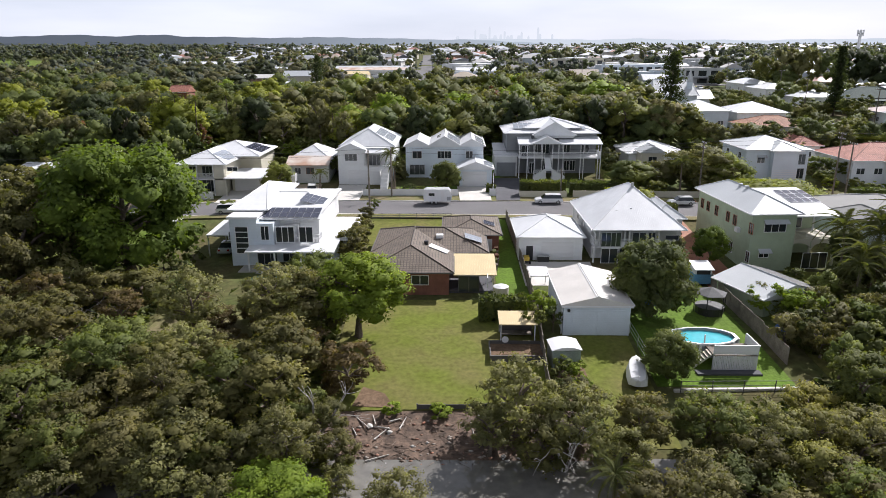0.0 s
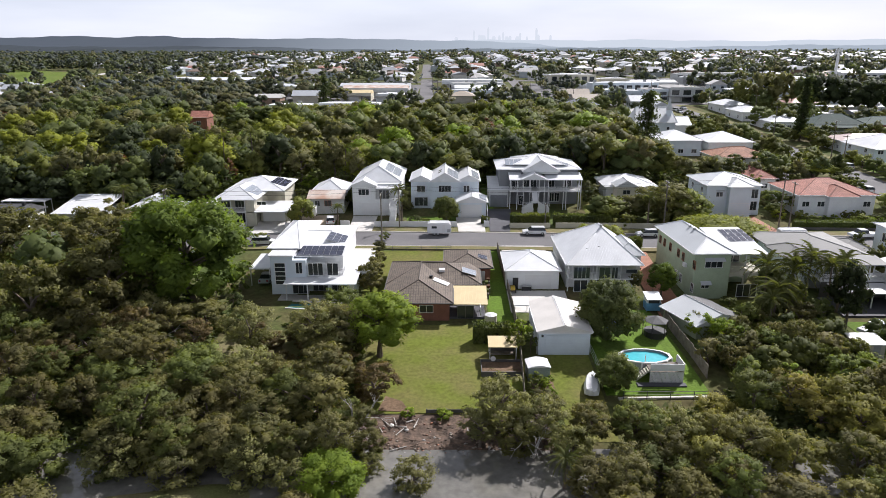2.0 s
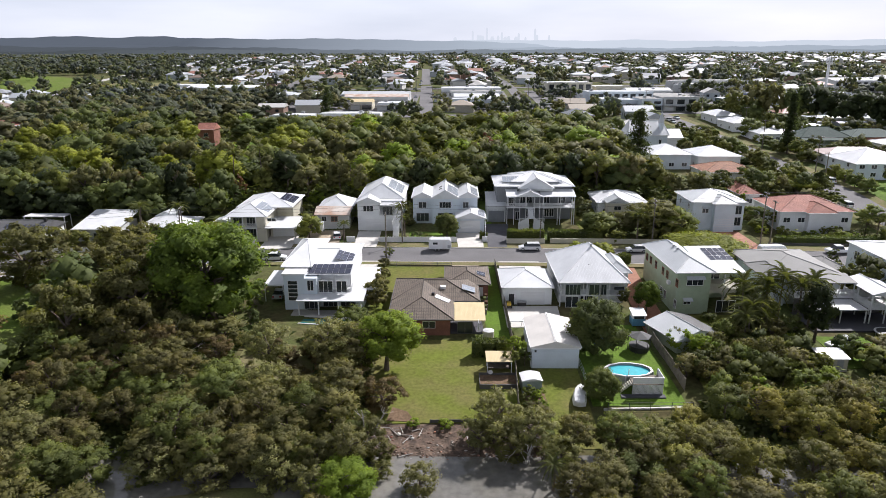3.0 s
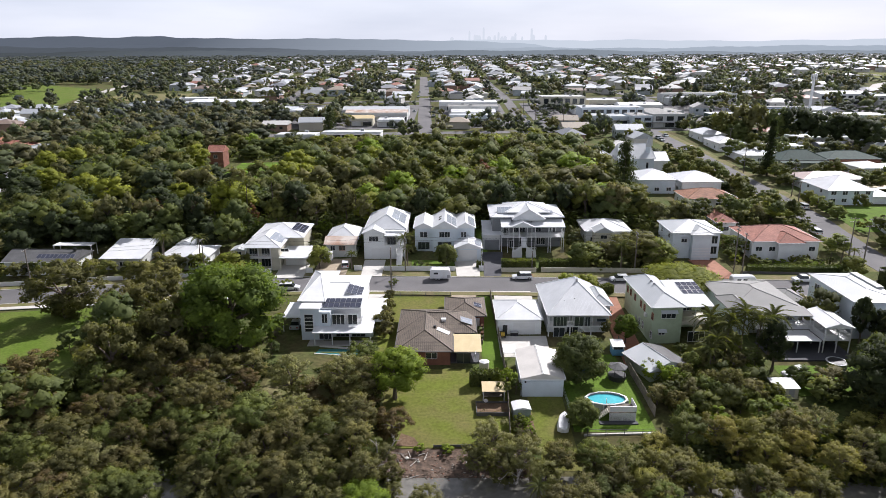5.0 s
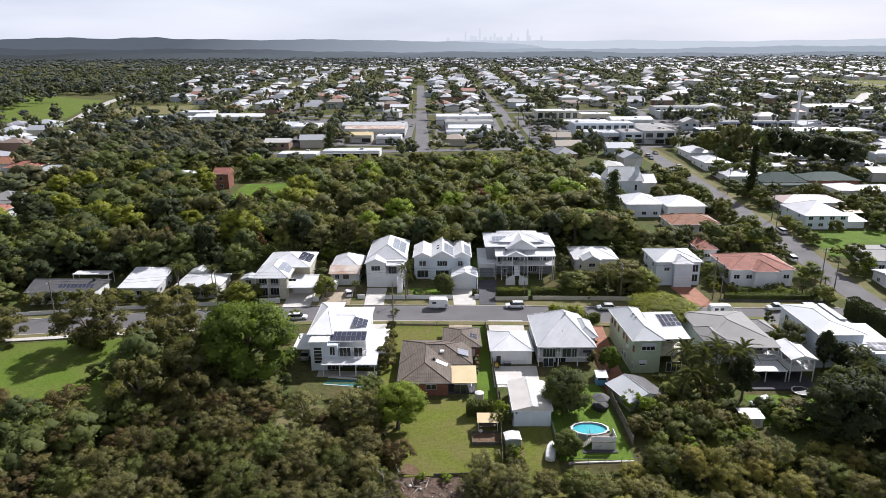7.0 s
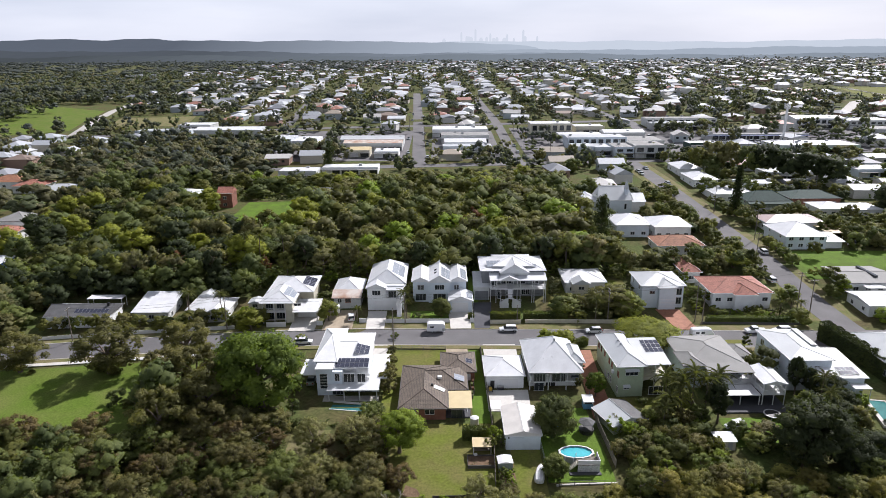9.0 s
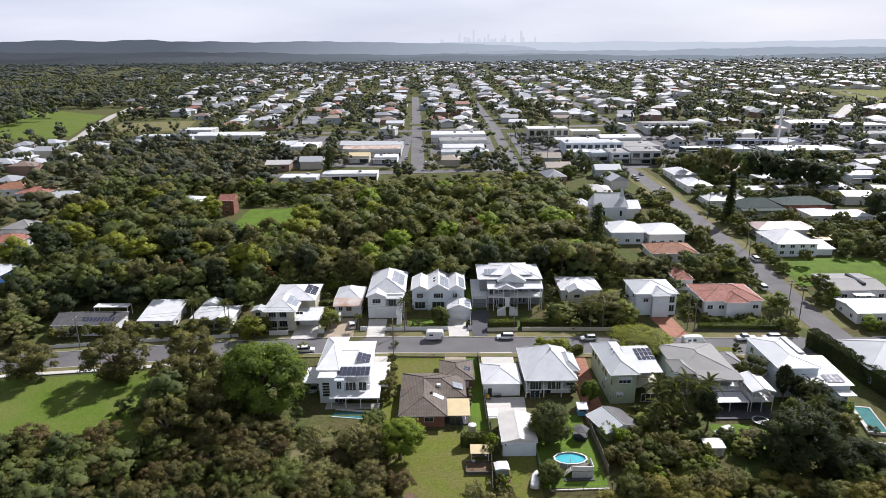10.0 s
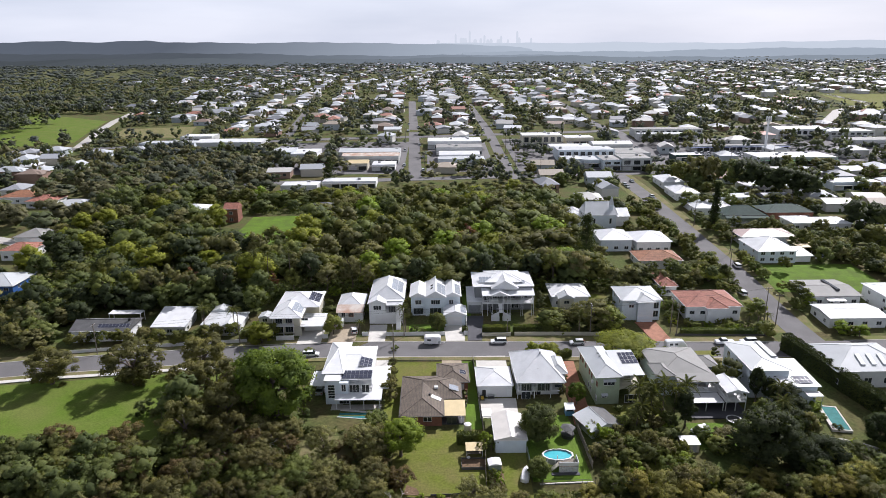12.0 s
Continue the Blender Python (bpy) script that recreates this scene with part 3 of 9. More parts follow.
gx = spread(-4800, 4800, -200, 200, 5.0, 30)
gy = [-700, -300, -100, -40] + list(np.arange(0, 60, 1.5)) + list(np.arange(60, 240, 4.0)) + list(np.arange(240, 1200, 20.0)) + list(np.arange(1200, 5001, 120.0))
gm = M()
for y in gy:
    for x in gx:
        gm.v.append((x, y, float(G(x, y))))
nx = len(gx)
gm.f = [(j * nx + i, j * nx + i + 1, (j + 1) * nx + i + 1, (j + 1) * nx + i) for j in range(len(gy) - 1) for i in range(nx - 1)]
tagged(part("ground", gm, GROUND), "rough dark green and brown ground reaching the horizon", "ground", kind="structure")

# the creek
creek = M()
xs = np.linspace(-260, 260, 60)
for x in xs:
    creek.v += [(x, 4, -5.14), (x, 41.5, -5.14)]
creek.f = [(2 * i, 2 * i + 2, 2 * i + 3, 2 * i + 1) for i in range(len(xs) - 1)]
tagged(part("water", creek, water_mat), "still murky brown tidal creek water", "creek", kind="structure")


def strip(name, x0, x1, off0, off1, z0, material, label, category, n=60, side=0.14):
    """A band along the street between two offsets from its middle line."""
    m = M()
    for x in np.linspace(x0, x1, n + 1):
        c = float(road_y(x))
        for o, dz in ((off0, -side), (off0, 0), (off1, 0), (off1, -side)):
            m.v.append((x, c + o, float(G(x, c)) * 0.6 + float(G(x, c + o)) * 0.4 + z0 + dz))
    m.f = [(4 * i + a, 4 * i + 4 + a, 4 * i + 5 + a, 4 * i + 1 + a) for i in range(n) for a in range(3)]
    return tagged(part(name, m, material), label, category, kind="structure")


strip("road", -390, 300, -4.8, 4.8, 0.05, ASPHALT, "grey asphalt residential street", "road", 90)
strip("kerb_near", -390, 300, -5.05, -4.8, 0.17, CONCRETE, "pale concrete kerb beside the street", "kerb", 90)
strip("kerb_far", -390, 96, 4.8, 5.05, 0.17, CONCRETE, "pale concrete kerb beside the street", "kerb", 90)
strip("verge_near", -390, 300, -6.9, -5.05, 0.15, VERGE, "dry grass verge beside the street", "verge", 90)
strip("verge_far", -390, 96, 5.05, 8.4, 0.15, VERGE, "dry grass verge beside the street", "verge", 90)
strip("kerb_corner", 115, 300, 4.8, 5.05, 0.17, CONCRETE, "pale concrete kerb beside the street", "kerb", 40)
strip("verge_corner", 115, 300, 5.05, 7.6, 0.15, VERGE, "dry grass verge beside the street", "verge", 40)
strip("pavement", -390, -44, -8.4, -6.9, 0.16, PALE_CONCRETE, "pale concrete footpath beside the park", "pavement", 60)


def lane(name, pts, width, material, lift=0.06, label="", category="road", n=6):
    """A road along plan points."""
    m = M()
    P = [Vector(p) for p in pts]
    mid = []
    for a, b in zip(P, P[1:]):
        mid += [a.lerp(b, k / n) for k in range(n)]
    mid.append(P[-1])
    for i, p in enumerate(mid):
        t = (mid[min(i + 1, len(mid) - 1)] - mid[max(i - 1, 0)]).normalized()
        s = Vector((-t.y, t.x)) * width / 2
        for q, dz in ((p + s, -0.3), (p + s, 0), (p - s, 0), (p - s, -0.3)):
            m.v.append((q.x, q.y, float(G(q.x, q.y)) + lift + dz))
    m.f = [(4 * i + a + 1, 4 * i + 5 + a, 4 * i + 4 + a, 4 * i + a) for i in range(len(mid) - 1) for a in range(3)]
    return tagged(part(name, m, material), label or "grey asphalt street between houses", category, kind="structure")


lane("side_road_verge", [(105.5, 113), (104.6, 140), (104.8, 182), (105.2, 215), (105.4, 262), (104, 314)], 15, VERGE, 0.05, "mown grass verges along the side street", "verge")
lane("side_road", [(105.5, 105), (105.2, 122), (104.6, 140), (104.8, 182), (105.2, 215), (105.4, 262), (104, 314)], 8.2, ASPHALT, 0.11)
lane("far_road_1", [(-14, 305), (-19.6, 460), (-30, 720)], 8, ASPHALT, 0.12)
lane("far_road_2", [(41, 305), (41, 456), (35, 684)], 7, ASPHALT, 0.12)
lane("far_road_3", [(-330, 400), (-200, 425), (-80, 447), (0, 455), (150, 474), (330, 500), (600, 540)], 9, ASPHALT, 0.14)
lane("far_road_4", [(-110, 300), (-14, 308), (114, 318), (300, 335), (480, 350)], 8, ASPHALT, 0.1)
lane("far_road_5", [(-120, 460), (-135, 620)], 8, ASPHALT, 0.1)
lane("far_road_6", [(137, 316), (141, 340), (142, 380), (142, 414), (144, 462), (136, 510), (136, 566), (139, 627), (136, 720)], 9, ASPHALT, 0.1)
lane("far_road_7", [(330, 500), (400, 600), (470, 660), (480, 760)], 9, CONCRETE, 0.1)
lane("bowling_road", [(-262, 410), (-272, 448), (-305, 566), (-318, 640)], 7, CONCRETE, 0.1)
lane("left_road", [(-260, 260), (-205, 215), (-160, 196)], 6, CONCRETE, 0.1)

# lawns
drape("back_lawn", [(-11.5, 45.2), (8.5, 45.8), (8.3, 66.5), (-12, 66.5)], GRASS, 0.05, 12, 12, label="mown sloping back lawn with worn patches", category="lawn")
drape("side_lawn", [(4.6, 66.6), (8.2, 66.6), (7.4, 97.4), (4.6, 97.4)], LUSH, 0.05, 4, 14, label="narrow green strip of lawn beside the fence", category="lawn")
drape("front_lawn", [(-14.6, 86), (4.5, 86), (4.5, 97.4), (-14.6, 97.4)], GRASS, 0.05, 10, 8, label="mown front lawn behind a low fence", category="lawn")
drape("west_lawn", [(-15, 66.6), (-11, 66.6), (-11, 85.9), (-15, 85.9)], GRASS, 0.05, 4, 10, label="lawn strip beside the brown house", category="lawn")
drape("shed_lawn", [(11.8, 41), (17, 41), (16.8, 57.8), (11.2, 57.8)], GRASS, 0.05, 6, 10, label="grass strip running down from the shed", category="lawn")
drape("pool_lawn", [(17.3, 49), (29.5, 49), (28.5, 72), (17.3, 72)], LUSH, 0.05, 10, 12, label="bright green lawn round the raised pool", category="lawn")
# rough ground colour here holds both dry brush and the shade lying on it
drape("solar_lawn", [(-38, 63), (-16, 63), (-16, 73), (-38, 73)], GROUND, 0.05, 8, 6, label="shaded rough grass below the white house", category="lawn")
drape("park_lawn", [(-190, 58), (-45, 66), (-45, 97.1), (-190, 86.9)], PARK, 0.06, 30, 14, label="wide green park lawn beside the street", category="lawn")
drape("veranda_lawn", [(55, 58), (72, 60), (72, 68), (55, 68)], LUSH, 0.05, 8, 6, label="small green back lawn with a worn patch", category="lawn")
drape("reserve_lawn", [(-90, 195), (-56, 195), (-58, 236), (-88, 236)], LUSH, 0.08, 8, 8, label="open green lawn among the trees", category="lawn")
drape("corner_lawn", [(112, 140), (150, 140), (150, 163), (112, 163)], LUSH, 0.08, 8, 6, label="green lawn before the white corner house", category="lawn")
drape("oval", [(105, 840), (165, 840), (165, 900), (105, 900)], LUSH, 0.2, 8, 6, label="distant green playing field", category="playing field")
drape("bowling_green", [(-258, 462), (-198, 458), (-212, 520), (-270, 506)], VERGE, 0.1, 8, 6, label="tan clubhouse green beyond the woods", category="playing field")
drape("west_park", [(-352, 405), (-278, 440), (-312, 566), (-430, 640)], PARK, 0.1, 10, 10, label="distant parkland grass", category="park")
drape("rail_reserve", [(430, 600), (520, 600), (560, 760), (470, 760)], GRASS, 0.1, 8, 8, label="grass reserve beside the railway", category="park")

# paving
drape("driveway_solar", [(-24, 92), (-15.4, 92), (-15.4, 100.3), (-24, 100.3)], PALE_CONCRETE, 0.19, 4, 4, label="pale concrete driveway", category="driveway")
drape("driveway_brown", [(-0.8, 92.4), (4.5, 92.4), (4.5, 100.0), (-0.8, 100.0)], PALE_DIRT, 0.19, 4, 4, label="concrete driveway of the brown house", category="driveway")
drape("yard_slab", [(8, 71), (17, 71), (17.3, 79.5), (8, 79.5)], PALE_CONCRETE, 0.07, 6, 6, label="concrete yard between the garage and the shed", category="yard")
drape("garage_drive", [(8.5, 89), (16.6, 89), (16.6, 100.0), (8.4, 100.0)], PALE_CONCRETE, 0.19, 4, 6, label="concrete driveway beside the garage", category="driveway")
drape("terracotta_path", [(29.5, 68), (34, 68), (35, 98.4), (31, 98.4)], BRICK_PAVE, 0.12, 4, 14, label="terracotta paved path beside the green house", category="path")
drape("driveway_h1", [(-43, 109.9), (-36, 109.9), (-36, 121), (-43, 121)], PALE_CONCRETE, 0.19, 4, 4, label="pale concrete driveway", category="driveway")
drape("driveway_h2", [(-34, 109.9), (-26, 109.9), (-26, 122), (-34, 122)], PALE_DIRT, 0.19, 4, 4, label="gravel parking area before the small house", category="driveway")
drape("driveway_h3", [(-22.2, 109.9), (-17.3, 109.9), (-17.3, 121), (-22.6, 121)], PALE_CONCRETE, 0.19, 4, 4, label="pale concrete driveway", category="driveway")
drape("driveway_h4", [(0.5, 109.9), (6, 109.9), (6, 120), (0, 120)], PALE_CONCRETE, 0.19, 4, 4, label="pale concrete driveway", category="driveway")
drape("driveway_h5", [(6.9, 109.9), (11, 109.9), (12.5, 126), (7.2, 126)], DARK_ASPHALT, 0.19, 4, 6, label="dark paved driveway", category="driveway")
drape("driveway_hg", [(60.5, 108.2), (66, 108.2), (65, 121), (58.5, 121)], BRICK_PAVE, 0.19, 4, 4, label="terracotta paved driveway", category="driveway")
drape("garden_h4", [(-10.6, 115), (0, 115), (0, 121), (-10.6, 121)], LUSH, 0.1, 6, 4, label="green front garden lawn", category="lawn")
drape("h4_side_lawn", [(6.2, 126), (8.6, 126), (8.6, 146), (6.2, 146)], LUSH, 0.1, 3, 8, label="strip of bright lawn beside the house", category="lawn")
drape("bare_patch", [(-9.0, 45.8), (-5.4, 45.6), (-6.4, 47.6), (-8.4, 48.6)], DIRT, 0.065, 6, 6, label="worn bare earth at the lawn's edge", category="bare earth")
drape("mud_bank", [(-16, 38.0), (10, 38.0), (10, 45.4), (-16, 45.1)], MUD, 0.03, 16, 8, label="brown mud bank strewn with debris", category="bank")

drape("scrub_clearing", [(-32, 51), (-20, 52), (-18, 64), (-32, 65.5)], VERGE, 0.05, 10, 10, label="pale dry grass clearing among the mangroves", category="clearing")
drape("garden_bed", [(8.6, 46.4), (11.6, 46.4), (11.4, 54.5), (8.8, 54.5)], DIRT, 0.06, 5, 8, label="mulched garden bed beside the grass strip", category="garden bed")
for k, (x0, x1, y0, y1) in enumerate(((-58, -34, 129, 141), (46.8, 54, 116, 140), (67.5, 74, 112.5, 140), (29, 34.8, 116, 140), (-37.5, -23.5, 134, 141), (33, 51, 50, 76), (72, 96, 58, 78), (66, 75, 84, 102), (-36, -30, 90, 103), (42, 54, 93, 103))):
    drape("garden_ground", [(x0, y0), (x1, y0), (x1, y1), (x0, y1)], GRASS if k % 2 else GROUND, 0.06, 6, 6, label="shaded garden ground with patchy grass", category="garden")
bank = M()
for j in range(9):
    for k in range(17):
        u, w = k / 8 - 1, j / 4 - 1
        bank.v.append((-26.5 + 9.5 * u, 31.2 + 2.6 * w + 0.8 * math.sin(3 * u), -5.9 + 1.15 * max(0, 1 - u * u) ** 0.5 * max(0, 1 - w * w) ** 0.5))
bank.f = [(j * 17 + k, j * 17 + k + 1, (j + 1) * 17 + k + 1, (j + 1) * 17 + k) for j in range(8) for k in range(16)]
tagged(part("grassy_bank", bank, VERGE), "pale grassy islet beside the creek", "bank", kind="structure")

for x0, x1, y0, y1 in ((-116, -22, 322, 432), (-8, 34, 326, 436), (48, 108, 326, 440), (126, 322, 338, 434)):
    drape("yard_paving", [(x0, y0), (x1, y0), (x1, y1), (x0, y1)], ASPHALT, 0.08, 8, 8, label="worn grey paved yards between the workshops", category="yard")

# ---- houses ----
def simple_house(label, x0, x1, y0, y1, eave, rise, kind="hip", wall=None, top=None, rz=0, z=None, over=0.5, nwin=3, storeys=1, category="house", hip=1.0, ridge=None, name="house"):
    """A plain house over a rectangle (front wall at y0): walls, roof, windows and a door."""
    w, d = x1 - x0, y1 - y0
    z = float(G((x0 + x1) / 2, y0)) if z is None else z
    ob = thing(name, label, category, (x0 + x1) / 2, y0, z, rz)
    wm = M().box(-w / 2, 0, -2.4, w / 2, d, eave)
    if kind == "gable_y":
        gable_wall(wm, -w / 2, w / 2, 0, eave, rise * w / (w + 2 * over))
        gable_wall(wm, -w / 2, w / 2, d - 0.15, eave, rise * w / (w + 2 * over))
    part("wall", wm, wall or WHITE_WALL, ob)
    roof(ob, -w / 2, w / 2, 0, d, eave, rise, kind, top or WHITE_ROOF, over, hip=hip, ridge=ridge)
    for s in range(storeys):
        zz = eave / storeys * s + 0.9
        for k in range(nwin):
            window(ob, -w / 2 + w * (k + 0.5) / nwin, 0, zz, round(min(1.6, w / nwin * 0.5), 1), 1.2, "s")
        for k in range(2):
            window(ob, w / 2, d * (k + 0.5) / 2, zz, 1.2, 1.2, "e")
            window(ob, -w / 2, d * (k + 0.5) / 2, zz, 1.2, 1.2, "w")
    return ob


def gabled(parent, x0, x1, y0, y1, z0, eave, rise, wall, top, over=0.35, end="s"):
    """A gabled wing of a house with its own wall and roof; the ridge runs along y."""
    wm = M().box(x0, y0, z0, x1, y1, eave)
    gable_wall(wm, x0, x1, y0, eave, rise * (x1 - x0) / (x1 - x0 + 2 * over))
    part("wall", wm, wall, parent)
    r = roof(parent, x0, x1, y0, y1, eave, rise, "gable_y", top, over)
    xm = (x0 + x1) / 2
    for s, nm in ((-1, "barge_board"), (1, "barge_board")):
        e = xm + s * ((x1 - x0) / 2 + over)
        m = M()
        a, b = (e, y0 - over - 0.05, eave + 0.02), (xm, y0 - over - 0.05, eave + rise + 0.04)
        m.face(a, b, (b[0], b[1], b[2] + 0.18), (a[0], a[1], a[2] + 0.18))
        m.face((a[0], y0 - over + 0.0, a[2] + 0.18), (b[0], y0 - over + 0.0, b[2] + 0.18), (b[0], y0 - over, b[2]), (a[0], y0 - over, a[2]))
        part(nm, m, PLAIN_WHITE, r)
    return r


# the white house with solar panels
a = thing("house", "white modern two-storey house with solar panels and a plunge pool", "house", -29.3, 78, -2.4)
walls(a, 0, 3.5, 0, 3.4, -0.8, 6.25, BLUE_WALL, "tower_wall")
walls(a, 3.504, 5.6, 0.02, 3.4, -0.8, 5.6, BLUE_WALL, "bay_wall")
walls(a, 0.3, 13.4, 1.2, 13.9, -0.8, 2.7, BLUE_WALL, "lower_wall")
walls(a, -0.6, 3.9, 3.404, 20.4, -0.8, 6.6, BLUE_WALL, "upper_wall")
walls(a, 3.904, 10.8, 3.404, 18.6, 2.7, 6.1, WHITE_WALL, "wing_wall")
part("flat_roof", M().box(-0.25, -0.3, 6.25, 3.7, 3.4, 6.5), PLAIN_WHITE, a)
roof(a, -0.7, 3.8, 3.3, 20.6, 6.6, 1.75, "hip", WHITE_ROOF, 0.4, ridge=((1.6, 13.2), (1.6, 13.8)))
roof(a, 2.6, 10.8, 5.4, 18.8, 6.15, 0.95, "hip", WHITE_ROOF, 0.4, ridge=((2.4, 12.2), (7.6, 12.1)))
sk = roof(a, 3.6, 11.2, 1.5, 6.2, 5.75, 0.85, "lean", WHITE_ROOF, 0.1, name="skirt_roof")
solar(sk, (3.9, 1.55, 5.95), (1, 0, 0), (0, 4.7, 0.83), 7, 2, 1.0, 1.6)
solar(a, (10.7, 6.2, 6.43), (0, 1, 0), (-3.6, 0, 0.95), 3, 3, 1.6, 1.0)
part("balcony_floor", M().box(5.6, 0.9, 2.75, 11.4, 3.4, 2.9), PLAIN_WHITE, a)
railing(a, (5.7, 1.0), (11.2, 1.0), 2.9, 1.0)
railing(a, (11.2, 1.0), (11.2, 3.4), 2.9, 1.0)
for x in (8.4, 11.15):
    post(a, x, 1.6, 2.9, 5.8)
window(a, 7.1, 3.4, 3.1, 2.4, 2.1, "s", 3)
window(a, 9.8, 3.4, 3.1, 1.8, 2.1, "s", 2)
lv = window(a, 1.5, 0, 1.6, 1.7, 3.6, "s", 1)
for k in range(1, 5):
    part("mullion", M().box(-0.85, -0.09, 3.6 * k / 5 - 0.05, 0.85, -0.03, 3.6 * k / 5 + 0.05), PLAIN_WHITE, lv)
window(a, 4.5, 0.02, 3.4, 1.1, 1.9, "s", 2)
window(a, 0, 1.7, 3.4, 1.2, 1.2, "w")
part("veranda_roof", roof_mesh(2.5, 13.75, -2.65, 2.2, 2.45, 0.35, "lean").mesh("veranda_roof"), WHITE_ROOF, a)
part("side_roof", M().box(11.25, 2.204, 2.75, 15.2, 14.2, 2.98), PLAIN_WHITE, a)
for x in (2.9, 6.2, 9.5, 13.3):
    post(a, x, -2.4, -0.6, 2.5, 0.09)
for x in (14.9,):
    for y in (5.0, 9.5, 13.9):
        post(a, x, y, -0.6, 2.76)
for x in (4.6, 7.6, 10.6):
    window(a, x, 1.2, 0.1, 2.6, 2.2, "s", 3, GREY_PAINT)
part("veranda_floor", M().box(1.5, -2.7, -0.8, 13.6, 1.2, 0.02), CONCRETE, a)
c = part("carport_roof", roof_mesh(-4.6, -0.05, 3.6, 11.0, 2.9, 0.3, "lean").mesh("carport_roof"), WHITE_ROOF, a)
for x, y in ((-4.4, 3.8), (-4.4, 10.5), (-0.3, 3.8)):
    post(a, x, y, -0.8, 2.95)
pl = thing("plunge_pool", "small teal plunge pool with a glass edge below the veranda", "pool", -21.7, 73.0, -2.9, -9)
part("basin", M().box(-3.8, -1.3, -0.6, 3.8, 1.3, 0.35), TILE_TEAL, pl)
part("rim", M().box(-4.0, -1.55, 0.1, 4.0, -1.304, 0.5), PALE_CONCRETE, pl)
part("coping", M().box(-4.0, 1.304, 0.1, 4.0, 2.0, 0.5), PALE_CONCRETE, pl)
# pool water in a darker teal, its shade put into the colour
part("water", M().box(-3.78, -1.28, 0.354, 3.78, 1.28, 0.4), mat("shaded_pool_water", (0.05, 0.2, 0.21), 0.05, vary=0.15, scale=0.8, fine=2.5, bump=0.06), pl)

# the brown house
b = thing("house", "brown tile-roofed brick house with a cream patio roof", "house", -10.3, 68.1, -2.45)
walls(b, 0, 9.2, 0, 18.2, -0.5, 2.5, BRICK)
walls(b, 9.204, 13.6, 7.8, 18.0, -0.5, 2.5, BRICK, "wing_wall")
walls(b, 8.6, 15.9, 15.6, 25.0, -0.5, 2.6, BRICK, "rear_wall")
roof(b, 0, 9.2, 0, 18.2, 2.5, 1.72, "hip", BROWN_TILE, 0.55)
roof(b, -0.1, 13.6, 7.85, 18.1, 2.504, 1.75, "hip", BROWN_TILE, 0.5)
roof(b, 8.6, 15.8, 15.6, 25.0, 2.62, 1.2, "hip", BROWN_TILE, 0.5)
part("patio_roof", roof_mesh(9.75, 14.75, 0.8, 6.6, 1.85, 0.8, "lean", 0.1).mesh("patio_roof"), CREAM_ROOF, b, "cream ribbed metal patio roof")
# slab kept dark so the patio's shade sits in its colour
part("patio_slab", M().box(9.25, 0.6, -0.4, 14.4, 7.7, 0.06), DARK_ASPHALT, b)
for x, y in ((14.4, 1.1), (14.4, 4.0), (12.0, 1.1)):
    post(b, x, y, 0.06, 2.0, 0.06, CREAM_WALL)
part("patio_beam", M().box(9.8, 0.95, 1.72, 14.6, 1.1, 1.86), CREAM_WALL, b)
window(b, 5.9, 0, 0.95, 2.0, 1.2, "s", 2)
window(b, 2.2, 0, 0.95, 1.8, 1.2, "s", 2)
# black sheet added over the back wall in place of the patio's deep shade
part("screen_door", M().box(9.4, 7.7, 0.06, 13.4, 7.797, 2.2), BLACK, b, "black panel standing for the patio's shade")
window(b, 11.5, 7.7, 0.1, 2.4, 2.0, "s", 2, SLAT_SHADE)
window(b, 13.6, 12, 0.9, 1.6, 1.2, "e", 2)
part("back_door", M().box(14.1, 15.54, 0, 15.0, 15.6, 2.1), PLAIN_WHITE, b)
solar(b, (13.35, 9.9, 3.06), (0.0, 1.0, 0.0), (-1, 0.0, 0.31), 2, 1, 1.25, 2.3, PANEL_PALE)
part("vent_hood", M().tube((10.3, 12.6, 3.3), (10.3, 12.6, 3.75), 0.2, 0.24, 8), BLACK, b, "black roof ventilator")
solar(b, (15.5, 18.6, 3.02), (0, 1, 0), (-1, 0, 0.27), 2, 1, 1.0, 1.6)
part("skylight", M().box(7.5, 10.4, 3.5, 8.4, 11.3, 4.02), PLAIN_WHITE, b, "white dome skylight")
wp = part("translucent_sheet", M().box(0, 0, 0.05, 2.5, 1.25, 0.1), PLAIN_WHITE, b, "white roof sheet set into the tiles")
wp.matrix_basis = Matrix.Translation((6.6, 6.2, 3.74)) @ Euler((0, radians(18.3), radians(-14)), "XYZ").to_matrix().to_4x4()
part("vent_cowl", M().tube((6.35, 7.0, 3.5), (6.35, 7.0, 4.25), 0.24, 0.28, 8), BLACK, b, "black turbine vent")
for k, (x, y) in enumerate(((15.0, 8.5), (15.3, 10.4), (15.1, 12.2), (15.4, 13.8))):
    p = thing("plant_stand", "dark potted plants on a rack beside the wall", "plant stand", -10.3 + x, 68.1 + y, -2.45)
    part("rack", M().box(-0.3, -0.7, 0, 0.3, 0.7, 0.9 + 0.2 * (k % 2)), TIMBER, p)
    part("pot_plant", M().box(-0.25, -0.5, 1.1, 0.25, 0.5, 1.5), LEAF_RUST if k % 2 else LEAF_DARK, p)

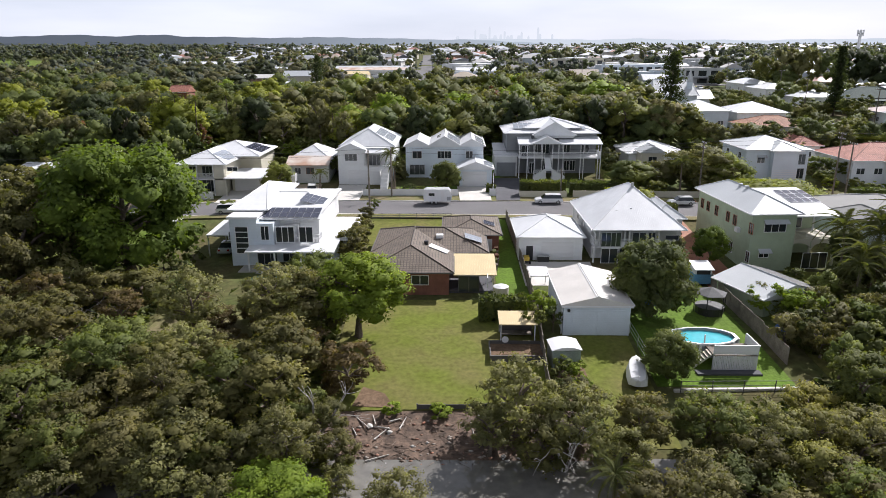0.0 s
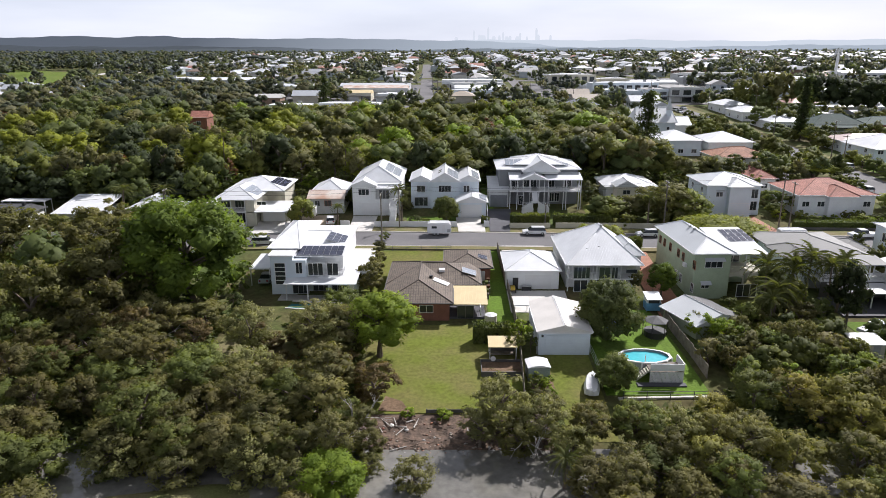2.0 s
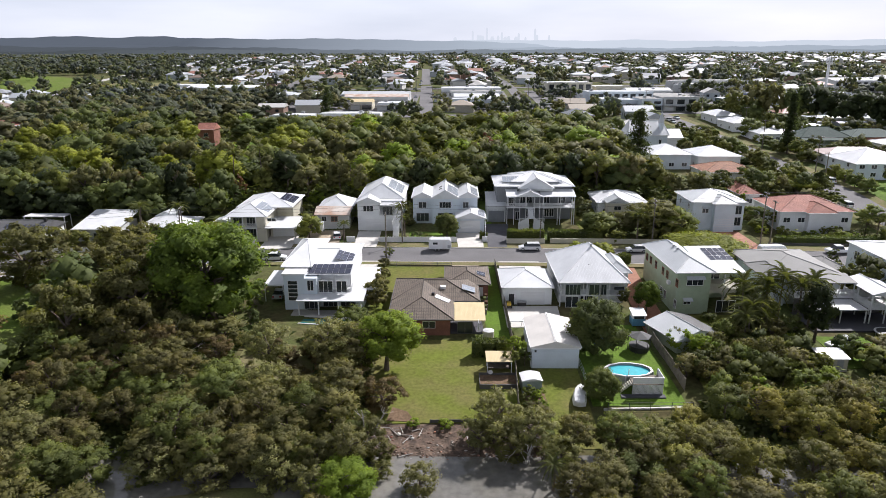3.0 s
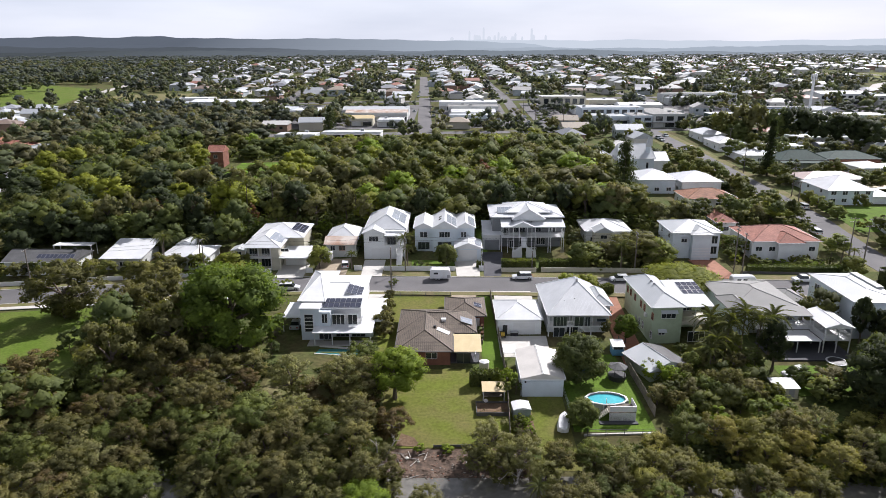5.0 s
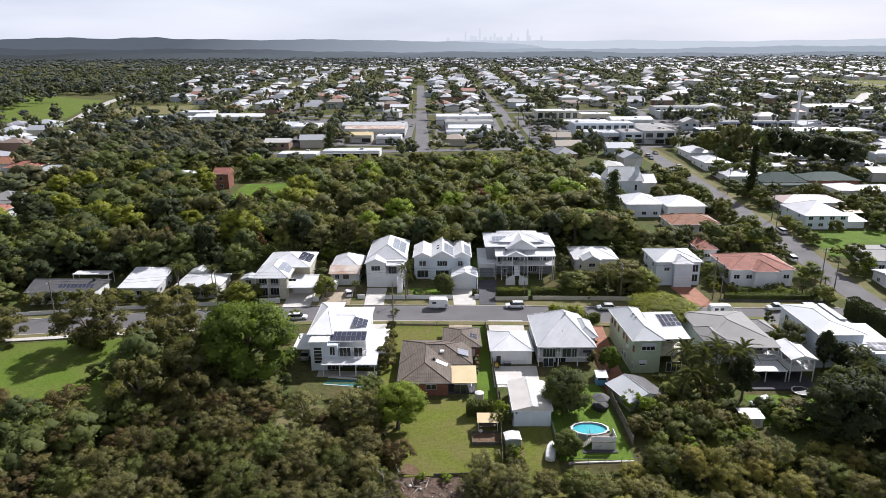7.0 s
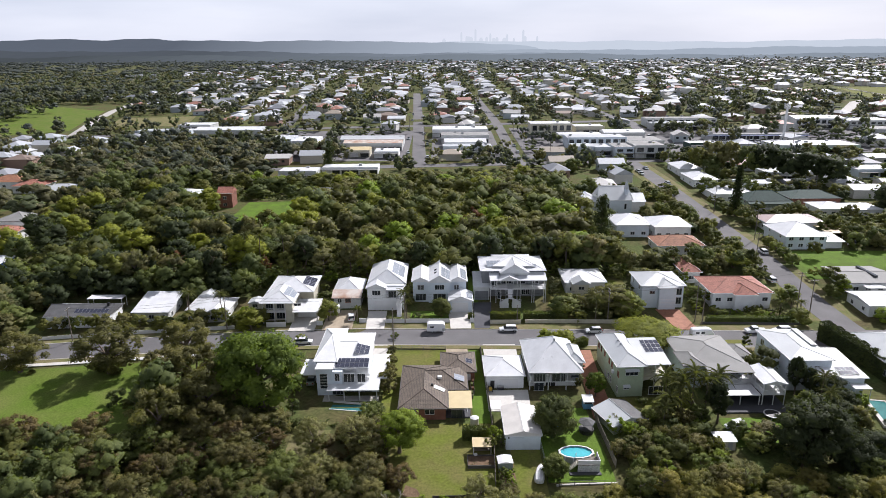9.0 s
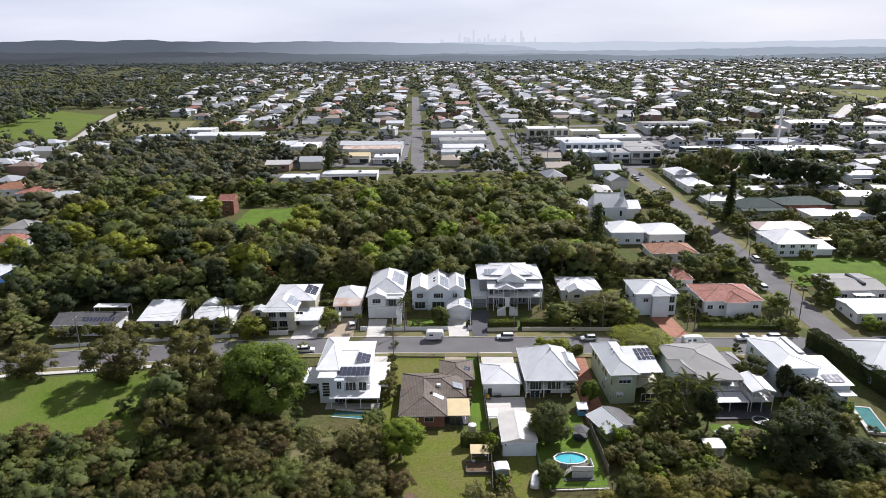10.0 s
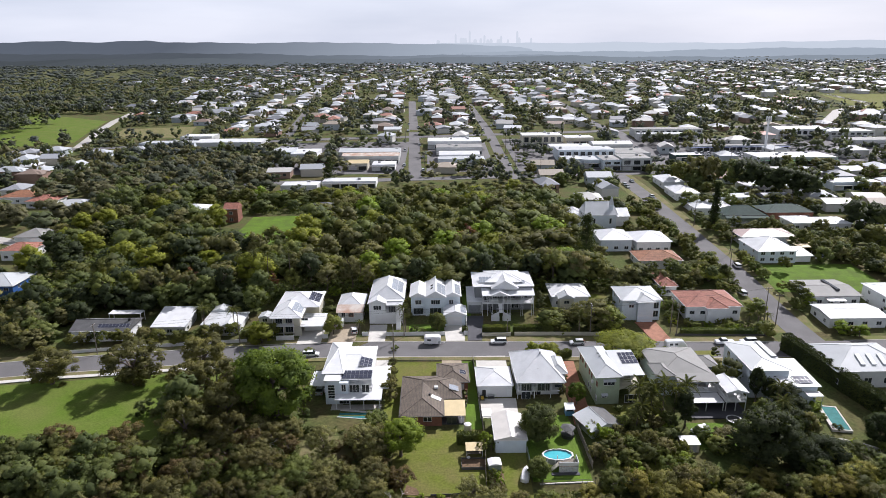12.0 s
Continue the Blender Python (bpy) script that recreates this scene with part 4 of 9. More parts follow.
# the white garage
g = thing("garage", "white hip-roofed double garage with a roller door", "garage", 8.0, 80.3, -2.5)
walls(g, 0, 8.4, 0, 9.6, -0.4, 3.3, WHITE_WALL)
roof(g, 0, 8.4, 0, 9.6, 3.3, 1.75, "hip", WHITE_ROOF, 0.3)
garage_door(g, 5.1, 0, 0.05, 4.2, 2.6)
# the doorway's unlit inside is a black sheet on the wall
part("door", M().box(1.0, -0.05, 0.05, 1.9, 0.02, 2.15), BLACK, g, "black sheet standing for the dark inside an open doorway")
t = thing("storage_bin", "low black storage bin by the garage wall", "bin", 11.2, 79.7, -2.32)
part("body", M().box(-0.75, -0.3, 0, 0.75, 0.3, 0.75), BLACK, t)
part("lid", M().box(-0.8, -0.34, 0.754, 0.8, 0.34, 0.85), GREY_PAINT, t)
t = thing("ride_on_mower", "black and yellow ride-on mower beside the doorway", "mower", 8.9, 79.2, -2.3)
part("body", M().box(-0.45, -0.7, 0.25, 0.45, 0.7, 0.85), BLACK, t)
part("hood", M().box(-0.35, -0.9, 0.5, 0.35, -0.1, 1.05), mat("yellow_paint", (0.55, 0.38, 0.03), 0.4), t)
for x, y, r in ((-0.5, 0.45, 0.3), (0.5, 0.45, 0.3), (-0.45, -0.6, 0.22), (0.45, -0.6, 0.22)):
    part("wheel", M().tube((x - 0.1, y, r), (x + 0.1, y, r), r, n=10), RUBBER, t)

# the long shed
d = thing("shed", "long pale metal shed with double doors and a shallow gable", "shed", 10.4, 57.9, -3.1)
wm = M().box(0, 0, -0.6, 6.6, 10.3, 3.15)
gable_wall(wm, 0, 6.6, 0, 3.15, 0.85)
gable_wall(wm, 0, 6.6, 10.15, 3.15, 0.85)
part("wall", wm, BLUE_WALL, d)
roof(d, 0, 6.6, 0, 10.3, 3.15, 0.87, "gable_y", SHED_ROOF, 0.22)
part("ridge_strip", M().box(3.12, -0.25, 4.17, 3.48, 10.5, 4.21), PLAIN_WHITE, d)
for x0, x1 in ((0.9, 3.25), (3.35, 6.1)):
    part("door", M().box(x0, -0.06, 0.05, x1, 0.02, 2.7), BLUE_WALL, d)
part("fascia", M().box(-0.2, -0.26, 3.02, 6.8, -0.2, 3.2), PLAIN_WHITE, d)
part("lamp", M().box(0.35, -0.25, 2.55, 0.6, 0.0, 2.8), BLACK, d)
part("downpipe", M().tube((-0.12, 0.3, 0), (-0.12, 0.3, 3.1), 0.06, n=6), PLAIN_WHITE, d)
ao = thing("awning", "small flat white awning beside the shed", "awning", 8.2, 68.2, -2.75)
part("roof", M().box(0, 0, 2.3, 2.3, 3.4, 2.42), PLAIN_WHITE, ao)
for x in (0.1, 2.2):
    for y in (0.1, 3.3):
        post(ao, x, y, 0, 2.3, 0.05)

# the white Queenslander
e = thing("house", "white high-set weatherboard house with a big pyramid roof", "house", 17.4, 79.2, -2.4)
walls(e, 0.3, 11.6, 2.0, 16.6, -0.6, 2.2, WHITE_WALL, "lower_wall")
walls(e, 0.3, 11.6, 2.6, 16.6, 2.2, 4.4, GREY_WALL, "upper_wall")
roof(e, 0.3, 11.6, 0.3, 16.6, 4.45, 4.3, "hip", WHITE_ROOF, 0.4, ridge=((6.6, 7.6), (6.6, 9.6)))
roof(e, 8.9, 12.7, 3.6, 12, 5.1, 1.5, "hip", PALE_ROOF, 0.35)
walls(e, 9.0, 12.6, 3.7, 12, 2.2, 5.1, WHITE_WALL, "bay_wall")
part("veranda_floor", M().box(0.2, 0.1, 2.05, 11.4, 2.6, 2.25), PLAIN_WHITE, e)
railing(e, (0.3, 0.2), (8.6, 0.2), 2.25, 1.0)
railing(e, (0.3, 0.2), (0.3, 2.6), 2.25, 1.0)
for x in (0.3, 0.9, 4.2, 4.8, 8.0, 8.6):
    post(e, x, 0.25, 2.25, 4.45)
for x in (0.3, 4.4, 8.4):
    post(e, x, 0.3, -0.5, 2.05, 0.1)
for x, w in ((2.4, 2.6), (6.0, 1.8), (7.6, 1.0)):
    window(e, x, 2.6, 2.3, w, 1.95, "s", 2 if w < 2 else 4, GREY_PAINT)
for x in (2.3, 5.2):
    window(e, x, 2.0, 0.05, 2.2, 2.05, "s", 2)
window(e, 10.2, 2.6, 3.2, 1.8, 0.7, "s", 1, GREY_PAINT)
for y in (4.5, 8, 12):
    window(e, 0.3, y, 3.0, 1.2, 1.1, "w")
    window(e, 11.6, y + 1, 0.8, 1.2, 1.1, "e")
part("chimney", M().tube((6.6, 7.4, 8.5), (6.6, 7.4, 9.3), 0.22, n=10), METAL, e, "short metal flue")
for x, y, z in ((3.6, 3.2, 6.25), (5.6, 3.6, 6.5)):
    part("roof_vent", M().tube((x, y, z - 0.3), (x, y, z + 0.15), 0.17, 0.2, 8), GREY_PAINT, e)

# the green house
f = thing("house", "pale green rendered two-storey house with a grey iron roof", "house", 36.3, 76.4, -2.3, 3)
walls(f, 0, 5.6, 0, 16, -0.6, 7.2, GREEN_WALL)
roof(f, 0, 5.6, 0, 16, 7.2, 1.7, "hip", PALE_ROOF, 0.5)
for y in (0.9, 4.0, 6.0, 9.5, 12.2, 14.2):
    window(f, 0, y + 0.4, 4.7, 1.0, 1.4, "w", 2, BRICK_PAVE)
for y in (2.0, 4.6, 6.4):
    window(f, 0, y, 1.0, 1.0, 1.5, "w", 2)
part("side_door", M().box(-0.05, 8.2, 0, 0.02, 9.1, 2.1), GREY_PAINT, f)
window(f, 3.0, 0, 4.9, 2.8, 1.35, "s", 3, None, PALE_ROOF)
window(f, 2.0, 0, 1.6, 1.3, 0.9, "s", 2, None, PALE_ROOF)
part("air_conditioner", M().box(-0.45, 2.6, 4.2, -0.02, 3.4, 4.8), PLAIN_WHITE, f)
for y in (7.5, 9.3):
    part("roof_vent", M().tube((2.6, y, 8.6), (2.6, y, 9.3), 0.22, 0.28, 10), METAL, f, "spinning roof ventilator")
part("patio_roof", roof_mesh(5.65, 12.3, 1.6, 12.5, 6.35, 1.5, "lean").mesh("patio_roof"), PALE_ROOF, f)
solar(f, (8.2, 6.5, 7.15), (1, 0, 0), (0, 10.9, 1.5), 4, 3, 1.0, 1.6)
part("balcony_floor", M().box(5.6, 1.5, 3.3, 12.0, 9, 3.6), CREAM_WALL, f)
railing(f, (5.6, 1.55), (12.0, 1.55), 3.6, 1.0, CREAM_WALL)
for k in range(2):
    arch = M()
    x0 = 5.75 + k * 3.1
    arc = [(x0 + 1.55 - 1.4 * math.cos(math.pi * i_ / 10), 2.2 + 0.8 * math.sin(math.pi * i_ / 10)) for i_ in range(11)]
    for (xa, za), (xb, zb) in zip(arc, arc[1:]):
        arch.face((xa, 1.5, za), (xb, 1.5, zb), (xb, 1.5, 3.3), (xa, 1.5, 3.3))
        arch.face((xa, 1.75, 3.3), (xb, 1.75, 3.3), (xb, 1.75, zb), (xa, 1.75, za))
        arch.face((xa, 1.75, za), (xb, 1.75, zb), (xb, 1.5, zb), (xa, 1.5, za))
    part("arch", arch, CREAM_WALL, f, "cream arched beam below the balcony")
for x in (5.75, 8.75, 11.9):
    post(f, x, 1.62, -0.5, 2.3, 0.14, CREAM_WALL)
    post(f, x, 1.62, 4.6, 6.5, 0.08)
walls(f, 5.604, 12, 6.5, 16, -0.6, 6.4, GREEN_WALL, "rear_wall")
window(f, 8.6, 6.5, 0.1, 3.2, 2.1, "s", 3)
window(f, 8.6, 6.5, 3.7, 3.2, 2.1, "s", 3)

# the low outbuilding before it
o = thing("outbuilding", "low garden outbuilding with a half-patched grey roof", "outbuilding", 32.2, 62.4, -3.1, 20)
walls(o, 0, 7.2, 0, 7.0, -0.5, 2.2, GREEN_WALL)
roof(o, 0, 7.2, 0, 7.0, 2.2, 1.2, "gable_y", PALE_ROOF, 0.5)
part("patched_slope", M().face((3.65, -0.6, 3.58), (7.75, -0.6, 2.42), (7.75, 7.6, 2.42), (3.65, 7.6, 3.58)).face((3.65, 7.6, 3.54), (7.75, 7.6, 2.38), (7.75, -0.6, 2.38), (3.65, -0.6, 3.54)), SLATE_SHEET, o, "dark weathered roof sheets")

# the grey-roofed house with a back veranda
v = thing("house", "grey-roofed house with a wide white back veranda", "house", 52.6, 77.4, -2.4)
walls(v, 0, 13, 3.5, 18, -0.6, 5.4, BLUE_WALL)
roof(v, 0.2, 13.0, 3.2, 18, 5.4, 1.7, "hip", GREY_ROOF, 0.5)
roof(v, -0.6, 3.6, 2.6, 9, 5.5, 1.2, "hip", GREY_ROOF, 0.35)
walls(v, -0.5, 3.5, 2.7, 6, -0.6, 5.5, BLUE_WALL, "wing_wall")
roof(v, 12.0, 17, 9, 15, 4.6, 1.3, "hip", GREY_ROOF, 0.4)
walls(v, 12.004, 16.9, 9.2, 14.8, -0.6, 4.6, GREY_WALL, "side_wall")
part("veranda_roof", roof_mesh(3.6, 13.6, -0.4, 3.4, 5.2, 0.5, "lean").mesh("veranda_roof"), GREY_ROOF, v)
part("veranda_floor", M().box(3.6, -0.3, 2.6, 18.2, 3.5, 2.8), PLAIN_WHITE, v)
railing(v, (3.6, -0.2), (13.4, -0.2), 2.8, 1.0)
# dark panel and dark slab added as the shade under the deck and awning
part("under_screen", M().box(3.7, -0.25, -0.5, 18.1, -0.17, 2.6), SLAT_SHADE, v, "dark panel standing for the shade below the deck")
part("patio_slab", M().box(3.4, -7.8, -0.5, 18.3, -0.254, 0.04), DARK_ASPHALT, v)
for x in (3.7, 6.1, 8.3, 10.9, 13.3):
    post(v, x, -0.2, 2.8, 5.25)
for x in (5, 8, 11):
    window(v, x, 3.5, 2.9, 2.0, 2.0, "s", 3)
part("awning_roof", M().box(4.6, -5.0, 2.3, 13.2, -0.31, 2.45), PLAIN_WHITE, v, "flat white awning roof")
for x in (4.8, 9.0, 13.0):
    post(v, x, -4.8, -0.6, 2.3, 0.08)
gz = roof(v, 13.6, 18.3, -5.0, 3.0, 4.9, 0.75, "gable_y", WHITE_ROOF, 0.2)
part("deck_floor", M().box(13.45, -5.0, 2.4, 18.3, 3.0, 2.6), PLAIN_WHITE, v)
for x in (13.6, 15.9, 18.2):
    for y in (-4.9, -1.0, 2.9):
        post(v, x, y, -0.6, 4.95, 0.08)
railing(v, (13.6, -4.9), (18.2, -4.9), 2.6, 1.0)
railing(v, (18.2, -4.9), (18.2, 2.9), 2.6, 1.0)
railing(v, (13.6, -4.9), (13.6, 2.9), 2.6, 1.0)

# the pale house by the hedge
h = thing("house", "pale metal-roofed house with stepped roofs", "house", 74.6, 78.6, -2.2)
walls(h, 0, 9.0, 0, 16, -0.6, 7.2, BLUE_WALL)
roof(h, 0, 9.0, 0, 16, 7.2, 0.9, "hip", PALE_ROOF, 0.35)
for y in (3, 8, 13):
    window(h, 0, y, 4.6, 1.6, 1.6, "w", 2)
for x in (2.2, 6.0):
    window(h, x, 0, 4.4, 1.4, 1.4, "s", 2)
walls(h, 4.5, 14.5, -3.4, 9, -0.6, 4.6, BLUE_WALL, "lower_wall")
part("porch_roof", roof_mesh(4.4, 9.2, -4.0, 0.0, 5.0, 0.6, "gable_y").mesh("porch_roof"), WHITE_ROOF, h)
part("low_roof", roof_mesh(9.3, 15.2, -3.8, 9.4, 4.62, 0.9, "lean").mesh("low_roof"), PALE_ROOF, h)
solar(h, (9.8, -2.6, 4.95), (1, 0, 0), (0, 13.2, 0.9), 4, 2, 1.0, 1.6)
part("white_canopy", M().box(11.0, -6.2, 3.4, 14.6, -3.9, 3.55), PLAIN_WHITE, h)
for x in (11.2, 14.4):
    post(h, x, -6.0, -0.6, 3.4, 0.06)
part("clerestory", M().box(7.4, 6.0, 7.7, 8.8, 15.0, 8.1), GREY_PAINT, h, "dark raised roof light")

# the corner house beyond the hedge
i = thing("house", "large blue-grey metal-roofed house with roof lights", "house", 98.2, 82.5, -2.0)
walls(i, 0, 19, 0, 15, -0.6, 4.6, GREY_WALL)
roof(i, 0, 19, 0, 15, 4.6, 3.3, "hip", PALE_ROOF, 0.6)
for x in (6.4, 9.2, 12.0):
    sk = part("roof_light", M().box(0, 0, 0, 1.1, 3.6, 0.22), PLAIN_WHITE, i)
    sk.matrix_basis = Matrix.Translation((x, 1.2, 5.55)) @ Euler((radians(22.5), 0, 0)).to_matrix().to_4x4()
for x in (3, 8, 13, 17):
    window(i, x, 0, 1.0, 2.0, 1.6, "s", 2)
for y in (4, 9):
    window(i, 0, y, 1.2, 1.6, 1.4, "w", 2)

# ---- the houses across the street ----
h1 = thing("house", "white two-storey house with solar panels and a carport", "house", -51, 117, -0.7)
walls(h1, 0, 8.2, 0.4, 9, -1.7, 5.2, CREAM_WALL)
walls(h1, 0.3, 12.2, 9.004, 19, -1.7, 5.6, CREAM_WALL, "rear_wall")
roof(h1, 0, 8.2, -1.2, 12, 5.3, 1.9, "hip", WHITE_ROOF, 0.6)
roof(h1, 0.3, 12.2, 6.5, 19, 5.7, 2.1, "hip", WHITE_ROOF, 0.6)
solar(h1, (8.3, 1.6, 5.56), (0, 1, 0), (-1, 0, 0.404), 6, 2, 1.0, 1.6, PANEL_PALE)
solar(h1, (12.3, 9.4, 5.95), (0, 1, 0), (-1, 0, 0.32), 6, 2, 1.1, 1.7)
part("balcony_floor", M().box(0, -1.3, 2.5, 8.2, 0.4, 2.7), PLAIN_WHITE, h1)
railing(h1, (0.1, -1.2), (6.2, -1.2), 2.7, 1.0)
for x in (0.1, 3.2, 6.2):
    post(h1, x, -1.2, -1.5, 5.3, 0.09)
part("pier", M().box(6.4, -1.3, -1.7, 8.2, 0.398, 5.3), CREAM_WALL, h1)
for x in (1.7, 4.6):
    window(h1, x, 0.4, 2.8, 2.0, 2.0, "s", 3, GREY_PAINT)
    window(h1, x, 0.4, 0.0, 2.4, 2.2, "s", 3, GREY_PAINT)
part("carport_roof", roof_mesh(8.3, 15.2, -2.2, 7.0, 2.8, 0.4, "lean").mesh("carport_roof"), WHITE_ROOF, h1)
walls(h1, 8.6, 15.0, 1.6, 6.8, -1.7, 2.8, CREAM_WALL, "garage_wall")
garage_door(h1, 11.6, 1.6, -0.5, 5.0, 2.7)
for x in (8.6, 15.0):
    post(h1, x, -1.9, -1.7, 2.85, 0.12, CREAM_WALL)
window(h1, 9.4, 9.0, 3.9, 2.0, 0.8, "s", 2)

h2 = thing("house", "small weathered cottage with a rust-streaked iron roof", "house", -32.6, 123.5, 0.5)
walls(h2, 0, 7.6, 0, 12, -1.7, 3.4, GREY_WALL)
roof(h2, 0, 7.6, 1.5, 12, 3.6, 2.2, "hip", WHITE_ROOF, 0.4)
part("veranda_roof", roof_mesh(-0.4, 8.0, -1.6, 1.9, 2.9, 1.3, "lean").mesh("veranda_roof"), RUST_ROOF, h2, "rust-stained iron veranda roof")
window(h2, 4.0, 0, 1.0, 1.6, 1.3, "s", 2, BRICK_PAVE)
window(h2, 1.6, 0, 1.0, 1.2, 1.3, "s", 2)

h3 = thing("house", "tall white weatherboard house with a garage below", "house", -22.8, 122, 0.4)
walls(h3, 0.2, 10.2, 1.5, 20, -1.7, 6.2, WHITE_WALL)
roof(h3, 0.2, 10.2, 3.4, 20, 6.2, 2.9, "hip", WHITE_ROOF, 0.45, hip=0.75)
gabled(h3, 0.0, 5.0, 0.0, 4.5, -1.7, 5.9, 1.2, WHITE_WALL, WHITE_ROOF)
part("veranda_roof", roof_mesh(5.2, 10.4, -0.2, 2.2, 5.3, 0.6, "lean").mesh("veranda_roof"), WHITE_ROOF, h3)
part("veranda_floor", M().box(5.0, 0.0, 2.85, 10.2, 1.5, 3.0), PLAIN_WHITE, h3)
railing(h3, (5.0, 0.1), (10.1, 0.1), 3.0, 1.0)
for x in (5.15, 7.6, 10.1):
    post(h3, x, 0.1, -1.5, 5.4, 0.08)
window(h3, 2.5, 0, 3.9, 2.4, 1.4, "s", 3)
window(h3, 7.0, 1.5, 3.1, 2.2, 2.0, "s", 3, GREY_PAINT)
garage_door(h3, 4.9, -0.03, -0.75, 6.0, 2.9)
part("front_wall", M().box(5.004, 0.003, -1.7, 9.0, 1.5, 2.8), WHITE_WALL, h3)
solar(h3, (9.9, 6.8, 6.66), (0, 1, 0), (-1, 0, 0.532), 9, 2, 1.0, 1.9, PANEL_PALE)
steps(h3, 8.4, 9.7, -4.3, -0.3, -0.9, 2.85, 18, "white outdoor stairs")
railing(h3, (8.4, -3.9), (8.4, -0.3), 1.6, 0.9)

h4 = thing("house", "white and pale blue triple-gabled house with a garage", "house", -10.2, 126.5, 0.5)
gabled(h4, 0.0, 4.6, 0.6, 12, -1.7, 5.9, 1.25, BLUE_WALL, WHITE_ROOF)
gabled(h4, 4.604, 10.8, 0.0, 14, -1.7, 5.9, 1.95, BLUE_WALL, WHITE_ROOF)
gabled(h4, 10.804, 15.4, 0.8, 14, -1.7, 5.9, 1.3, BLUE_WALL, WHITE_ROOF)
gabled(h4, 10.6, 16.8, -6.2, 0.796, -1.7, 2.5, 1.3, BLUE_WALL, WHITE_ROOF)
garage_door(h4, 13.5, -6.2, -0.7, 4.6, 2.8)
for x, w in ((2.3, 1.9), (7.7, 2.8), (12.6, 1.4)):
    window(h4, x, 0.6 if x < 4 else (0.0 if x < 11 else 0.8), 3.6, w, 1.5, "s", 4 if w > 2 else 2)
window(h4, 2.3, 0.6, 0.4, 3.0, 2.0, "s", 3, GREY_PAINT)
window(h4, 7.7, 0.0, 0.4, 3.6, 2.0, "s", 3, GREY_PAINT)
solar(h4, (10.75, 0.6, 6.25), (0, 1, 0), (-1, 0, 0.56), 8, 2, 1.0, 1.45, PANEL_PALE)
solar(h4, (15.5, 1.2, 6.15), (0, 1, 0), (-1, 0, 0.5), 8, 1, 1.0, 1.9, PANEL_PALE)
solar(h4, (16.9, -5.6, 2.75), (0, 1, 0), (-1, 0, 0.38), 4, 1, 1.0, 1.7, PANEL_PALE)
for y in (4.0, 6.5):
    part("skylight", M().box(0, 0, 0, 0.8, 1.2, 0.12), GLASS, h4).matrix_basis = Matrix.Translation((6.2, y, 7.05)) @ Euler((0, radians(-28), 0)).to_matrix().to_4x4()

h5 = thing("house", "large grey and white Queenslander with a double veranda", "house", 9.6, 127, 0.9)
walls(h5, 0.4, 18.4, 3.2, 16, -1.7, 7.6, CHARCOAL_SHADE_WALL)
roof(h5, 0.4, 18.4, 3.2, 16, 7.7, 1.9, "hip", WHITE_ROOF, 0.6)
roof(h5, 4.2, 15.0, 4.5, 15, 8.6, 1.6, "hip", WHITE_ROOF, 0.4)
gabled(h5, 5.8, 13.6, 1.4, 10, 7.0, 7.5, 2.5, GREY_WALL, WHITE_ROOF)
for k in range(9):
    x = 7.2 + k * 0.62
    part("gable_batten", M().box(x - 0.05, 1.3, 7.5, x + 0.05, 1.4, 7.5 + max(0.4, 2.3 - abs(x - 9.7) * 0.62)), PLAIN_WHITE, h5)
roof(h5, 5.4, 10.4, -1.6, 3.0, 6.2, 1.3, "gable_y", WHITE_ROOF, 0.35)
part("veranda_roof", roof_mesh(2.4, 5.2, -1.2, 3.2, 6.0, 0.9, "lean").mesh("veranda_roof"), WHITE_ROOF, h5)
part("veranda_roof", roof_mesh(10.6, 18.8, -1.2, 3.2, 6.0, 0.9, "lean").mesh("veranda_roof"), WHITE_ROOF, h5)
part("veranda_floor", M().box(2.5, -1.0, 3.3, 18.6, 3.2, 3.5), PLAIN_WHITE, h5)
for x0, x1 in ((2.6, 7.1), (9.1, 18.5)):
    railing(h5, (x0, -0.9), (x1, -0.9), 3.5, 1.0)
railing(h5, (18.5, -0.9), (18.5, 3.0), 3.5, 1.0)
for x in (2.6, 4.2, 5.6, 7.1, 9.1, 10.3, 11.2, 14.6, 15.2, 18.0, 18.5):
    post(h5, x, -0.9, -1.5, 6.1, 0.08)
for x in (3.8, 6.6, 8.2, 12.4, 16.2):
    window(h5, x, 3.2, 3.6, 1.6, 2.1, "s", 2, PLAIN_WHITE)
for x in (5.2, 8.0, 12.6, 13.8):
    window(h5, x, 3.2, 0.2, 1.1, 2.1, "s", 2, PLAIN_WHITE)
solar(h5, (1.8, 4.3, 8.45), (1, 0, 0), (0, 1, 0.27), 4, 2, 1.0, 1.6, PANEL_PALE)
solar(h5, (13.2, 4.0, 8.35), (1, 0, 0), (0, 1, 0.27), 3, 1, 1.0, 1.6, PANEL_PALE)
walls(h5, -2.0, 2.4, 1.0, 11, -1.7, 3.4, GREY_WALL, "wing_wall")
part("wing_roof", roof_mesh(-2.2, 2.6, 0.7, 11, 3.4, 1.3, "lean").mesh("wing_roof"), WHITE_ROOF, h5)
garage_door(h5, 0.2, 1.0, -0.6, 3.8, 2.8, CHARCOAL_SHADE_WALL)
